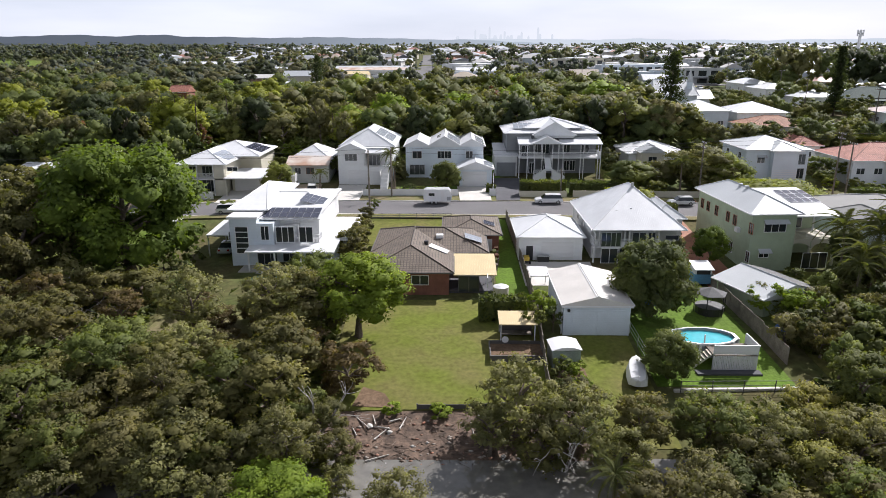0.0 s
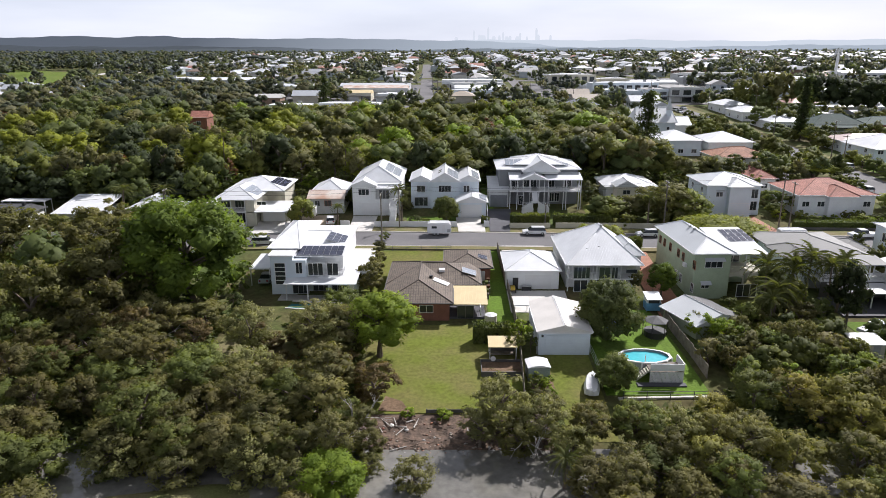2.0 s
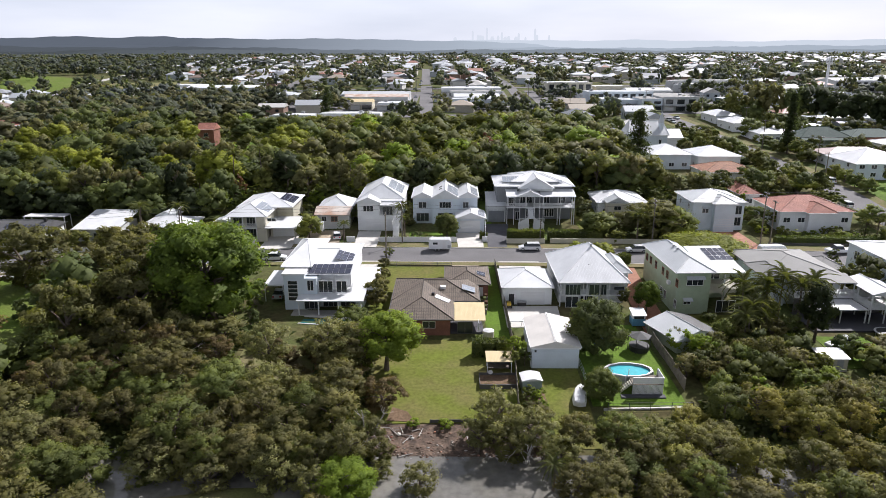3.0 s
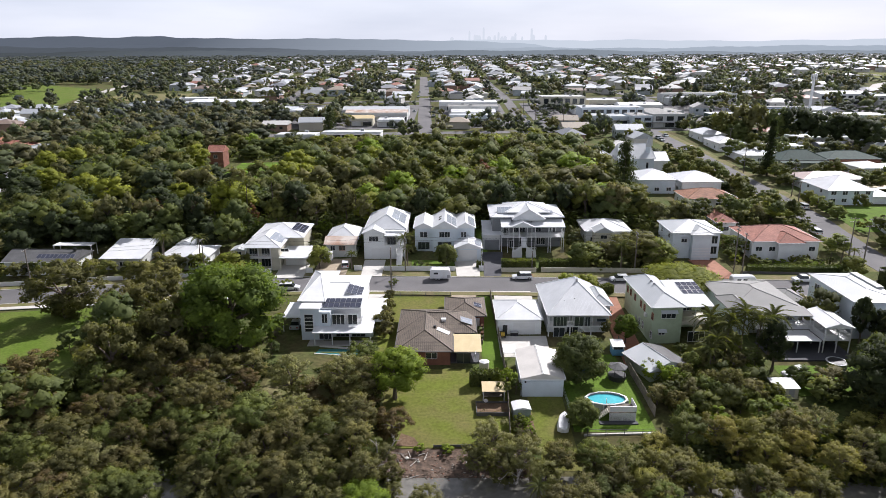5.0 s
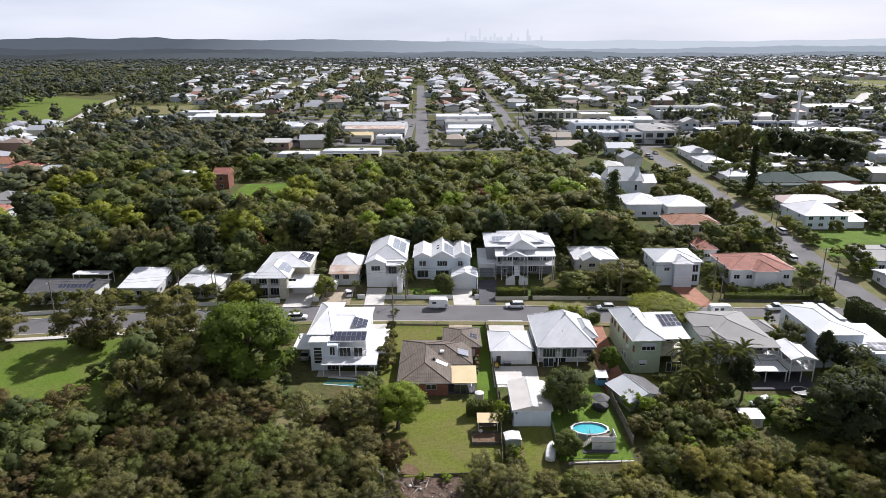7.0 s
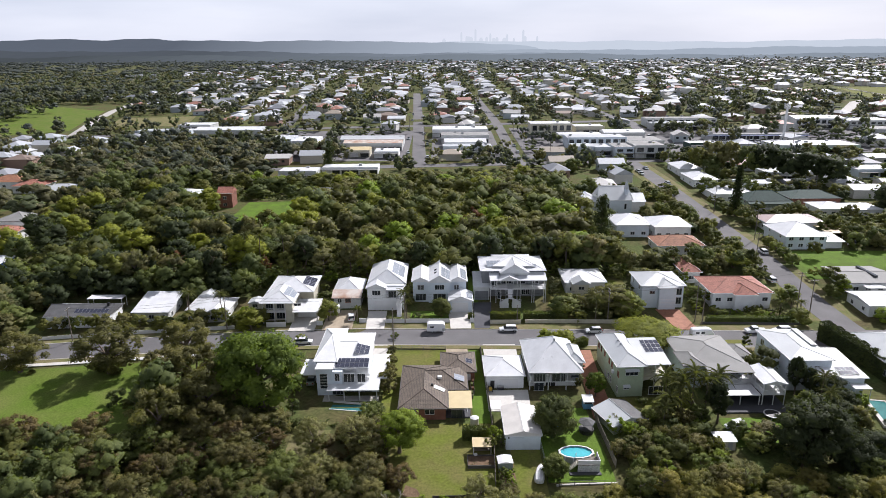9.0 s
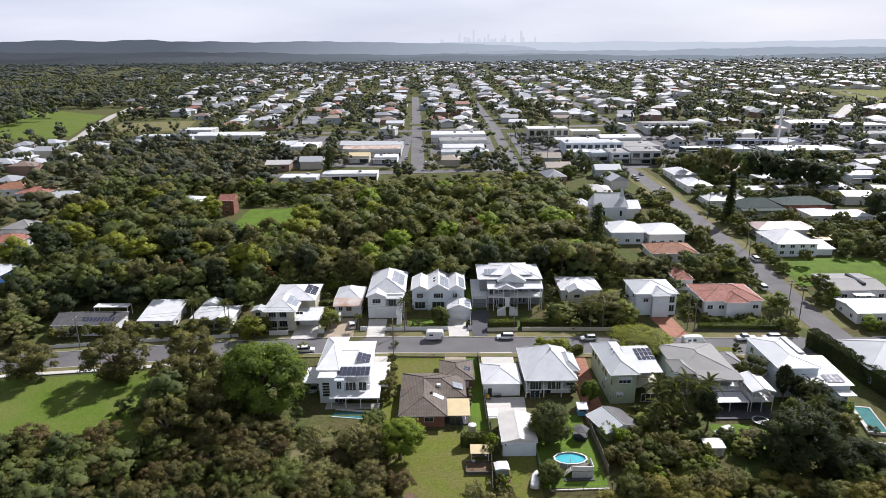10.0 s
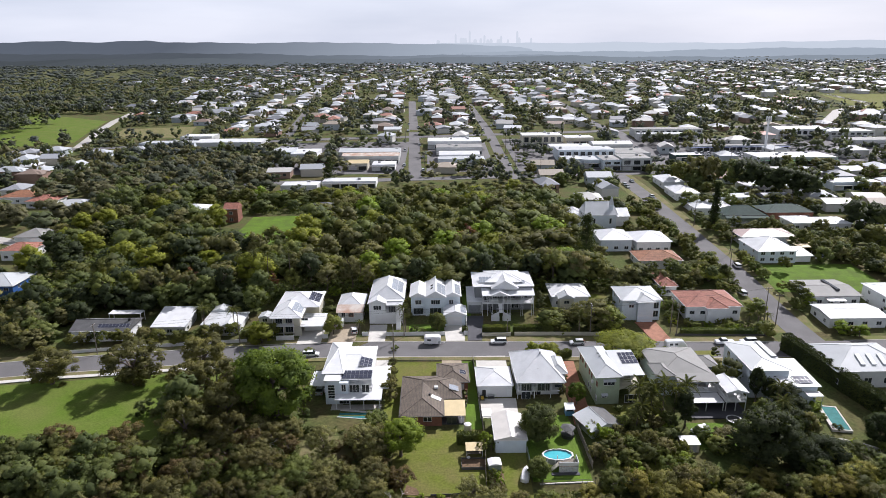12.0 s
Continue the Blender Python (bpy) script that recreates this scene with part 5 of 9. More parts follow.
for sgn in (-1, 1):
    part("lower_stairs", M().rise([(8.1 + sgn * 0.5, -4.2), (8.1 + sgn * 3.0, -4.2), (8.1 + sgn * 3.0, -3.1), (8.1 + sgn * 0.5, -3.1)][::sgn], -1.5, 0.2), PLAIN_WHITE, h5)
    fl = M().prism([(0.0, 0.2)] + [q_ for k in range(8) for q_ in ((k * 0.3, 0.2 + 0.17 * (k + 1)), (k * 0.3 + 0.3, 0.2 + 0.17 * (k + 1)))][::1] + [(2.4, 0.2)], -0.55, 0.55)
    part("flight", fl, PLAIN_WHITE, h5, "white splayed stairs", at=pose(8.1 + sgn * 3.0, -3.65, 0, 0, 0, 90 * sgn))
    railing(h5, (8.1 + sgn * 0.7, -4.2), (8.1 + sgn * 3.0, -4.2), 0.7, 0.9)
steps(h5, 7.5, 8.7, -3.1, -0.9, 1.5, 3.5, 10, "white steep upper stairs")
for x in (7.45, 8.75):
    rl = M().tube((x, -3.2, 2.6), (x, -0.9, 4.5), 0.05, n=5)
    part("handrail", rl, PLAIN_WHITE, h5)

simple_house("white gabled bungalow among trees", 35, 46.5, 131.5, 143, 3.6, 1.9)
gbx = thing("house", "grey cottage front with a single window", "house", 36.6, 127.8, 1.0)
gabled(gbx, 0, 4.4, 0, 4, -1.7, 4.0, 1.3, CREAM_WALL, PALE_ROOF)
window(gbx, 2.2, 0, 2.3, 1.7, 1.0, "s", 2, GREY_PAINT)
hg = simple_house("blue-grey weatherboard house with a pale hip roof", 54.8, 66.5, 122.4, 134, 5.8, 1.9, wall=BLUE_WALL, top=PALE_ROOF, z=0.6, nwin=0, storeys=2)
roof(hg, -1.5, 3.4, -1.6, 5, 5.7, 1.4, "hip", PALE_ROOF, 0.4)
walls(hg, -1.4, 3.3, -1.5, 0, -1.7, 5.7, BLUE_WALL, "bay_wall")
window(hg, 0.9, -1.5, 3.5, 3.0, 1.1, "s", 4)
window(hg, -3.0, 0, 3.3, 1.5, 1.3, "s", 2, None, PALE_ROOF)
window(hg, 4.6, 0, 3.0, 1.5, 2.0, "s", 2, GREY_PAINT)
window(hg, 4.6, 0, 0.3, 1.5, 2.0, "s", 2, GREY_PAINT)
for k in range(9):
    part("batten", M().box(-1.38, -1.56, -1.2 + 0.42 * k, 3.28, -1.503, -1.12 + 0.42 * k), PLAIN_WHITE, hg)
rd = simple_house("terracotta-tiled white house on the corner", 74.5, 91, 121.5, 135, 3.4, 2.5, top=RED_TILE, z=1.0, nwin=5)
roof(rd, -2.5, 3.5, -1.6, 6, 3.4, 1.7, "hip", RED_TILE, 0.45)
walls(rd, -2.4, 3.4, -1.5, 0, -1.7, 3.4, WHITE_WALL, "bay_wall")
window(rd, 0.5, -1.5, 1.2, 3.2, 1.3, "s", 4)
simple_house("small terracotta-tiled house behind the brick house", 72, 77, 138, 150, 3.2, 1.6, top=RED_TILE, z=1.8, nwin=1)
l1 = simple_house("long grey-roofed weatherboard house with roof panels", -111.5, -94.6, 117, 126, 3.5, 1.8, "gable_x", top=SLATE_SHEET, z=-3.0, nwin=5)
solar(l1, (-1.0, 1.0, 4.1), (1, 0, 0), (0, 1, 0.36), 9, 1, 1.0, 1.7)
part("chimney", M().box(7.2, 3.6, 4.6, 7.8, 4.2, 6.0), BLACK, l1, "dark square flue")
part("awning_roof", M().box(-2.2, 10.4, 4.6, 8.0, 13.6, 4.75), PLAIN_WHITE, l1)
for x in (-2.0, 7.8):
    for y in (10.6, 13.4):
        post(l1, x, y, -0.5, 4.6)
simple_house("white skillion-roofed cottage behind palms", -88, -78.6, 119.5, 130, 3.0, 1.9, "lean", top=WHITE_ROOF, wall=GREY_WALL, z=-2.3, over=0.7)
l3 = thing("house", "white gabled cottage with a bay window", "house", -73.2, 117.6, -2.0)
walls(l3, 0, 11.4, 2.0, 11, -1.7, 3.1, WHITE_WALL)
roof(l3, 0, 11.4, 2.0, 11, 3.1, 1.5, "hip", WHITE_ROOF, 0.4)
gabled(l3, 5.9, 11.0, 0.0, 4, -1.7, 3.0, 1.3, GREY_WALL, WHITE_ROOF)
window(l3, 8.4, 0, 1.0, 2.6, 1.3, "s", 4)
window(l3, 3, 2.0, 1.0, 1.6, 1.3, "s", 2)
roof(l3, 0.2, 4.6, 11.5, 15.5, 3.5, 0.9, "gable_y", PALE_ROOF, 0.3)
walls(l3, 0.3, 4.5, 11.6, 15.4, -1.7, 3.5, GREY_WALL, "rear_wall")
simple_house("small pale garden shed", -57.2, -53.6, 124, 128, 2.2, 0.6, "gable_y", wall=CREAM_WALL, top=PALE_ROOF, nwin=1, category="shed", over=0.15, name="shed")

# ---- the houses along the side street ----
cw = simple_house("white high-set hip-roofed house beside a lawn", 116.6, 130.6, 165.2, 181, 4.6, 3.2, wall=BLUE_WALL, nwin=4, storeys=2)
part("wing_wall", M().box(7.0, 1.0, -1.5, 13.2, 10, 2.4), WHITE_WALL, cw)
part("wing_roof", roof_mesh(7.004, 14.0, 0.2, 10.5, 2.4, 0.8, "lean").mesh("wing_roof"), WHITE_ROOF, cw)
vg = simple_house("dark green roofed veranda house", 124, 141.5, 212, 223, 4.6, 3.2, wall=GREEN_WALL, top=DARK_ROOF, nwin=4, storeys=2)
part("veranda_roof", roof_mesh(-9.4, 9.4, -3.0, 0.2, 3.9, 0.7, "lean").mesh("veranda_roof"), DARK_ROOF, vg)
part("veranda_floor", M().box(-9.0, -2.6, 1.5, 9.0, -0.004, 1.7), PLAIN_WHITE, vg)
railing(vg, (-9.0, -2.5), (9.0, -2.5), 1.7, 1.0)
for x in (-9.0, -5.4, -1.8, 1.8, 5.4, 9.0):
    post(vg, x, -2.5, -1.0, 4.0)
simple_house("brown-pink tiled long house", 119.6, 141, 185.6, 197.4, 3.4, 1.6, top=palette("pink_tile", ((0.0, (0.36, 0.27, 0.25)), (0.5, (0.36, 0.27, 0.25)))), nwin=5)
simple_house("orange tiled house among trees", 71.4, 86.6, 160.4, 172, 3.2, 2.2, top=ORANGE_TILE, nwin=4)
simple_house("white hip-roofed house with bay roofs", 62, 74, 180, 194, 4.6, 2.4, wall=BLUE_WALL, nwin=3, storeys=1)
simple_house("white hip-roofed house with a veranda", 75.5, 88.5, 178, 192, 4.4, 2.4, nwin=4)
gm_ = simple_house("low grey-roofed modern house with a long roof light", 118.6, 133.4, 130.4, 145, 3.3, 0.9, "gable_x", top=GREY_ROOF, nwin=4)
part("roof_light", M().box(1.4, 3.0, 3.9, 2.4, 12.5, 4.5), GLASS, gm_, "long dark roof light")
part("carport_roof", M().box(-4.2, -3.2, 2.7, 1.5, -0.5, 2.85), PLAIN_WHITE, gm_)
for x in (-4.0, 1.3):
    post(gm_, x, -3.0, -0.4, 2.7)
simple_house("white flat-roofed long house beside a driveway", 115.4, 132.4, 115.6, 126, 3.3, 0.7, "gable_x", top=PALE_ROOF, nwin=4)
simple_house("white two-storey house with window hoods", 137.4, 150, 121.5, 136, 6.2, 0.8, top=PALE_ROOF, nwin=3, storeys=2)
simple_house("white and pink-roofed house beside the tall pine", 117.4, 135, 229, 247, 3.2, 2.2, top=PALE_ROOF, nwin=4)
simple_house("long white-roofed house on the side street", 117.6, 129, 255, 273, 3.6, 1.8, nwin=3)
simple_house("white-roofed cottage on the side street", 119, 130, 279, 297, 3.6, 2.0, nwin=3)
simple_house("brick house with a dark green hip roof", 146, 167, 220, 233, 3.4, 2.4, wall=BRICK, top=DARK_ROOF, nwin=4)
simple_house("white house with several low white roofs", 150, 161, 204.5, 216, 3.2, 1.6, nwin=3)
simple_house("white house with low roofs beside a hedge", 162, 174, 203, 214, 3.2, 1.4, nwin=3)
cpt = thing("carport", "cream flat-roofed open carport behind houses", "carport", 142, 174.6)
part("roof", M().box(-5.0, 0, 2.6, 5.0, 12, 2.8), CREAM_ROOF, cpt)
for x in (-4.8, 0, 4.8):
    for y in (0.2, 11.8):
        post(cpt, x, y, -1.0, 2.6)
ch = thing("church", "pale blue timber church with a steep roof and small spire", "church", 56, 211, 5.6)
walls(ch, 6.5, 20, 0, 11, -1, 5.4, BLUE_WALL)
roof(ch, 6.5, 20, 0, 11, 5.4, 4.8, "hip", PALE_ROOF, 0.5, ridge=((7.4, 5.5), (19.2, 5.5)))
walls(ch, 20.004, 26, 2, 12, -1, 4.2, WHITE_WALL, "side_wall")
roof(ch, 20, 26, 2, 12, 4.2, 2.6, "gable_x", PALE_ROOF, 0.4)
part("spire_base", M().box(17.4, 1.8, 5.5, 18.8, 3.2, 9.6), BLUE_WALL, ch)
sp = M()
for k in range(4):
    q = [(17.2, 1.6), (19.0, 1.6), (19.0, 3.4), (17.2, 3.4)]
    sp.face((*q[k], 9.6), (*q[(k + 1) % 4], 9.6), (18.1, 2.5, 14.0))
part("spire", sp, PALE_ROOF, ch)
walls(ch, -1, 6.4, 2, 14, -1, 4.5, WHITE_WALL, "hall_wall")
roof(ch, -1, 6.4, 2, 14, 4.5, 2.4, "hip", WHITE_ROOF, 0.5)
for x in (10.5, 17.5):
    window(ch, x, 0, 1.6, 1.0, 2.4, "s", 1)

# ---- the far-left houses ----
simple_house("blue wrapped house under renovation", -164, -146, 146, 160, 5.4, 2.2, wall=BLUE_TARP, top=PALE_ROOF, nwin=4, storeys=2)
simple_house("white cottage with a red roof", -174, -162, 184, 195, 4.0, 2.0, top=RED_TILE, nwin=3)
simple_house("dormered grey-roofed house among the trees", -178, -166, 200, 212, 4.0, 2.4, top=GREY_ROOF, nwin=3)
simple_house("grey-roofed long house in the trees", -188, -171, 247, 259, 3.6, 2.0, top=PALE_ROOF, nwin=3)
simple_house("grey skillion house in the trees", -169, -153, 250, 262, 4.0, 1.6, top=GREY_ROOF, nwin=3)
simple_house("orange tiled house at the edge of the woods", -224, -206, 264, 278, 3.4, 2.4, top=ORANGE_TILE, nwin=3)
simple_house("red-brown tiled house at the edge of the woods", -206, -192, 256, 268, 3.4, 2.2, top=RED_TILE, nwin=3)
simple_house("grey-brown roofed house beside the clearing", -62, -49, 236, 247, 3.0, 2.0, top=SLATE_SHEET, wall=CREAM_WALL, nwin=3)
simple_house("white-roofed house behind a domed tree", -127, -112, 239, 250, 3.0, 1.8, nwin=3)
rt = thing("house", "red brick tower house with a red gable", "house", -102.5, 228, 4.9)
walls(rt, 3.4, 9.6, 0, 7, -1, 6.4, BRICK)
roof(rt, 3.4, 9.6, 0, 7, 6.4, 2.2, "gable_x", RED_TILE, 0.3)
walls(rt, -3, 3.396, 1, 6, -1, 3.2, BRICK, "wing_wall")
roof(rt, -3, 3.4, 1, 6, 3.2, 1.0, "gable_x", RED_TILE, 0.3)
window(rt, 6.5, 0, 3.8, 1.6, 1.4, "s", 2)
window(rt, 6.5, 0, 0.8, 1.6, 1.4, "s", 2)

# ---- trees ----
rng = np.random.default_rng(7)
ICO = bmesh.new()
bmesh.ops.create_icosphere(ICO, subdivisions=1, radius=1)
ICO_V, ICO_F = np.array([v.co[:] for v in ICO.verts]), np.array([[v.index for v in f.verts] for f in ICO.faces])
ICO.free()
ICO2 = bmesh.new()
bmesh.ops.create_icosphere(ICO2, subdivisions=2, radius=1)
ICO2_V, ICO2_F = np.array([v.co[:] for v in ICO2.verts]), np.array([[v.index for v in f.verts] for f in ICO2.faces])
ICO2.free()


OCT_V = np.array([(1, 0, 0), (-1, 0, 0), (0, 1, 0), (0, -1, 0), (0, 0, 1), (0, 0, -1)], float)
OCT_F = np.array([(0, 2, 4), (2, 1, 4), (1, 3, 4), (3, 0, 4), (2, 0, 5), (1, 2, 5), (3, 1, 5), (0, 3, 5)])


def np_mesh(name, v, faces3=None, faces4=None, normals=None):
    """A mesh from arrays of points, of three- and four-cornered faces and, where given, of the normals at its points."""
    me = bpy.data.meshes.new(name)
    f3 = np.zeros((0, 3), int) if faces3 is None else np.asarray(faces3)
    f4 = np.zeros((0, 4), int) if faces4 is None else np.asarray(faces4)
    me.vertices.add(len(v))
    me.vertices.foreach_set("co", np.asarray(v, np.float32).ravel())
    loops = np.concatenate([f3.ravel(), f4.ravel()]).astype(np.int32)
    me.loops.add(len(loops))
    me.loops.foreach_set("vertex_index", loops)
    me.polygons.add(len(f3) + len(f4))
    starts = np.concatenate([np.arange(len(f3)) * 3, len(f3) * 3 + np.arange(len(f4)) * 4]).astype(np.int32)
    me.polygons.foreach_set("loop_start", starts)
    me.update(calc_edges=True)
    me.validate()
    if normals is not None:
        at = me.attributes.new("custom_normal", "FLOAT_VECTOR", "POINT")
        at.data.foreach_set("vector", np.asarray(normals, np.float32).ravel())
    return me


def clump_centres(r, shape, n):
    """Middles and radii of the leaf clumps of a crown of unit radius and the given shape."""
    out = []
    while len(out) < n:
        d = r.normal(size=3)
        d /= np.linalg.norm(d)
        if shape == "round" and d[2] < -0.8:
            continue
        if shape == "flat" and d[2] < -0.15:
            continue
        k = r.uniform(0.35, 0.86) if r.random() < 0.35 else r.uniform(0.66, 0.9)
        p = d * k
        if shape == "flat":
            p[2] *= 0.5
        if shape == "tall":
            p[2] = p[2] * 1.0
            p[:2] *= 0.85 - 0.25 * max(p[2], 0)
        if shape == "open":
            p *= r.uniform(0.75, 1.12)
        out.append((p, r.uniform(0.11, 0.29) if shape != "open" else r.uniform(0.09, 0.22)))
    return out


def unit(v):
    return v / (np.linalg.norm(v, axis=-1, keepdims=True) + 1e-9)


NORMALS = {}


def crown_mesh(seed, shape="round", clumps=50, leaves=60, size=0.075, core=0.74, droop=0.0, aspect=0.7, puff=1.0, tall=1.0):
    """A crown of unit radius: uneven dense clumps, each covered with many small leaf sprays that follow the clump's round."""
    r = np.random.default_rng(seed)
    V, N, F3, k = [], [], [], 0
    squash = np.array([1, 1, tall])
    for p, rad in clump_centres(r, shape, clumps):
        rad *= puff
        p = p * (1.12 - 0.12 * puff)
        out = unit(p + np.array([0, 0, 0.25]))
        if core:
            w = OCT_V * (1 + r.uniform(-0.2, 0.25, (6, 1))) * rad * core * 1.15 * np.array([1, 1, 0.85])
            V.append(w + p)
            N.append(unit(OCT_V + out * 0.7))
            F3.append(OCT_F + k)
            k += 6
        d = unit(r.normal(size=(leaves, 3)))
        d[:, 2] = np.where(d[:, 2] < -0.35, -d[:, 2], d[:, 2])
        c = p + d * rad * r.uniform(0.6, 1.3, (leaves, 1)) * np.array([1, 1, 0.8])
        nrm = unit(d + r.normal(scale=0.5, size=(leaves, 3)) + np.array([0, 0, 0.35]))
        t = unit(np.cross(nrm, r.normal(size=(leaves, 3)) + np.array([0, 0, -droop])))
        b = np.cross(nrm, t)
        s = size * r.uniform(0.6, 1.35, (leaves, 1))
        q = np.stack([c - t * s * aspect - nrm * s * 0.2, c + t * s * aspect, c + b * s * 1.5 - nrm * s * 0.35], 1)
        V.append(q.reshape(-1, 3))
        N.append(np.repeat(unit(d + out * 0.6 + nrm * 0.3), 3, axis=0))
        F3.append(np.arange(leaves * 3).reshape(-1, 3) + k)
        k += leaves * 3
    nn = unit(np.concatenate(N) / squash)
    me = np_mesh("crown", np.concatenate(V) * squash, np.concatenate(F3), None, nn)
    NORMALS[me.name] = nn
    return me


def trunk_mesh(seed, height, radius, limbs=6, spread=0.55, fork=0.45):
    """A tapered, slightly bent trunk with limbs that reach into the crown; height 1 is the crown's middle."""
    r = np.random.default_rng(seed + 500)
    m = M()
    p, rad = Vector((0, 0, -0.06 * height)), radius
    pts = [p]
    for k in range(1, 5):
        q = Vector((r.normal() * 0.03 * height, r.normal() * 0.03 * height, height * k / 4))
        m.tube(p, q, radius * (1 - 0.17 * (k - 1)) * (1.25 if k == 1 else 1), radius * (1 - 0.17 * k), 7, False)
        p = q
        pts.append(p)
    for k in range(limbs):
        a = 2 * math.pi * (k + r.uniform(-0.3, 0.3)) / limbs
        s = pts[2].lerp(pts[4], r.uniform(0, 1)) if fork else pts[4]
        e = Vector((math.cos(a) * spread * height, math.sin(a) * spread * height, s.z + height * r.uniform(0.15, 0.5)))
        mid = s.lerp(e, 0.5) + Vector((0, 0, 0.05 * height))
        m.tube(s, mid, radius * 0.5, radius * 0.34, 5, False)
        m.tube(mid, e, radius * 0.34, radius * 0.12, 5, False)
    return m.mesh("trunk")


PROTO = {}
KIND = {
    # kind: shape, clumps, leaves, size, crown height over width, crown middle's height, leaf, label, category
    "mangrove": ("round", 64, 64, 0.045, 0.85, 0.62, LEAF_OLIVE, "olive green mangrove tree crowding the creek bank", "tree"),
    "mangrove_green": ("round", 64, 64, 0.045, 0.85, 0.62, LEAF_FRESH, "fresh green mangrove tree crowding the creek bank", "tree"),
    "mangrove_gold": ("round", 56, 70, 0.046, 0.85, 0.62, LEAF_SUNLIT, "sunlit yellow-olive mangrove tree on the creek bank", "tree"),
    "mangrove_pale": ("open", 80, 66, 0.040, 0.9, 0.62, LEAF_PALE, "loose grey-green paperbark tree by the creek", "tree"),
    "fig": ("round", 120, 165, 0.034, 1.0, 0.56, LEAF_FIG, "large dense spreading fig tree with glossy leaves", "tree"),
    "garden_round": ("round", 120, 130, 0.036, 1.0, 0.56, LEAF_DARK, "round dense dark green garden tree", "tree"),
    "bright": ("round", 120, 115, 0.036, 0.72, 0.6, LEAF_BRIGHT, "bright fresh green spreading tree", "tree"),
    "brown": ("open", 60, 84, 0.048, 0.8, 0.6, LEAF_BROWN, "brownish casuarina with thin drying foliage", "tree"),
    "gum": ("open", 80, 130, 0.04, 1.0, 0.66, LEAF_OLIVE, "tall open-crowned gum tree", "tree"),
    "wood": ("round", 36, 26, 0.08, 0.95, 0.62, LEAF_MID, "dense green forest tree", "tree"),
    "wood_dark": ("round", 36, 26, 0.08, 1.0, 0.62, LEAF_DARK, "dark green forest tree", "tree"),
    "wood_open": ("open", 44, 22, 0.088, 1.05, 0.64, LEAF_GREY, "grey-green open-crowned forest tree", "tree"),
    "wood_yellow": ("round", 40, 40, 0.07, 0.85, 0.6, LEAF_YELLOW, "yellow-green tree standing out of the woods", "tree"),
    "wood_bright": ("round", 40, 24, 0.09, 0.85, 0.6, LEAF_BRIGHT, "fresh green forest tree", "tree"),
    "poinciana": ("flat", 110, 110, 0.036, 0.55, 0.72, LEAF_YELLOW, "flat-topped yellow-green poinciana tree", "tree"),
    "evergreen": ("round", 110, 110, 0.04, 1.0, 0.6, LEAF_EVERGREEN, "very large dark evergreen tree", "tree"),
    "cypress": ("tall", 70, 80, 0.05, 1.3, 0.55, LEAF_EVERGREEN, "dark cypress-like garden tree beside a fence", "tree"),
    "wood_deep": ("round", 40, 22, 0.09, 0.95, 0.62, LEAF_EVERGREEN, "very dark dense evergreen tree", "tree"),
    "russet": ("open", 30, 34, 0.1, 0.9, 0.6, LEAF_RUST, "russet-leaved tree in the woods", "tree"),
    "shrub": ("round", 24, 60, 0.09, 0.8, 0.4, LEAF_MID, "rounded green garden shrub", "shrub"),
    "shrub_dark": ("round", 24, 60, 0.09, 0.85, 0.4, LEAF_DARK, "dark green garden shrub", "shrub"),
    "shrub_grey": ("round", 34, 60, 0.08, 0.95, 0.4, LEAF_OLIVE, "rounded grey-green shrub along the boundary", "shrub"),
    "shrub_bright": ("round", 24, 60, 0.09, 0.75, 0.4, LEAF_BRIGHT, "bright green garden shrub", "shrub"),
    "shrub_yellow": ("round", 24, 60, 0.09, 0.7, 0.4, LEAF_YELLOW, "yellow flowering garden shrub", "shrub"),
    "blossom": ("round", 26, 34, 0.12, 0.85, 0.5, LEAF_PINK, "pink blossoming tree beside a roof", "tree"),
}


def proto(kind, variant):
    """A tree of unit crown radius, kept below the ground sheet as the pattern for its copies."""
    key = (kind, variant)
    if key in PROTO:
        return PROTO[key]
    shape, clumps, leaves, size, tall, mid, material, label, category = KIND[kind]
    seed = sorted(KIND).index(kind) * 10 + variant
    cr = crown_mesh(seed, shape, clumps, leaves, size, 0.78 if kind.startswith("wood") else (0.62 if shape != "open" else 0.4), 0.6 if shape == "open" else 0.0, puff=1.4 if kind.startswith("wood") else 1.0, tall=tall)
    h = 1.35 if category == "tree" else 0.7
    tr = trunk_mesh(seed, h, 0.085 if category == "tree" else 0.05, 7, 0.42)
    cr.materials.append(material)
    tr.materials.append(BARK)
    PROTO[key] = (cr, tr, tall, h, label, category)
    return PROTO[key]


def tree(kind, x, y, r, h, variant=None, label="", group="", depth=0.52):
    """A tree on the ground at (x, y), with crown radius r, total height h and half its crown's depth as a share of h."""
    variant = int(rng.integers(0, 3)) if variant is None else variant
    cr, tr, tall, hh, lab, category = proto(kind, variant)
    ob = thing(category, label or lab, category, x, y, rz=float(rng.uniform(0, 360)), group=group)
    rz = min(max(r * tall, h * 0.4), h * depth)
    z = h - rz
    c = part("crown", cr, None, ob, at=Matrix.LocRotScale((0, 0, z), None, (r, r, rz / tall)))
    s = z / hh
    part("trunk", tr, None, ob, at=Matrix.LocRotScale((0, 0, 0), None, (max(r * 0.9, s * 0.5), max(r * 0.9, s * 0.5), s)))
    return ob


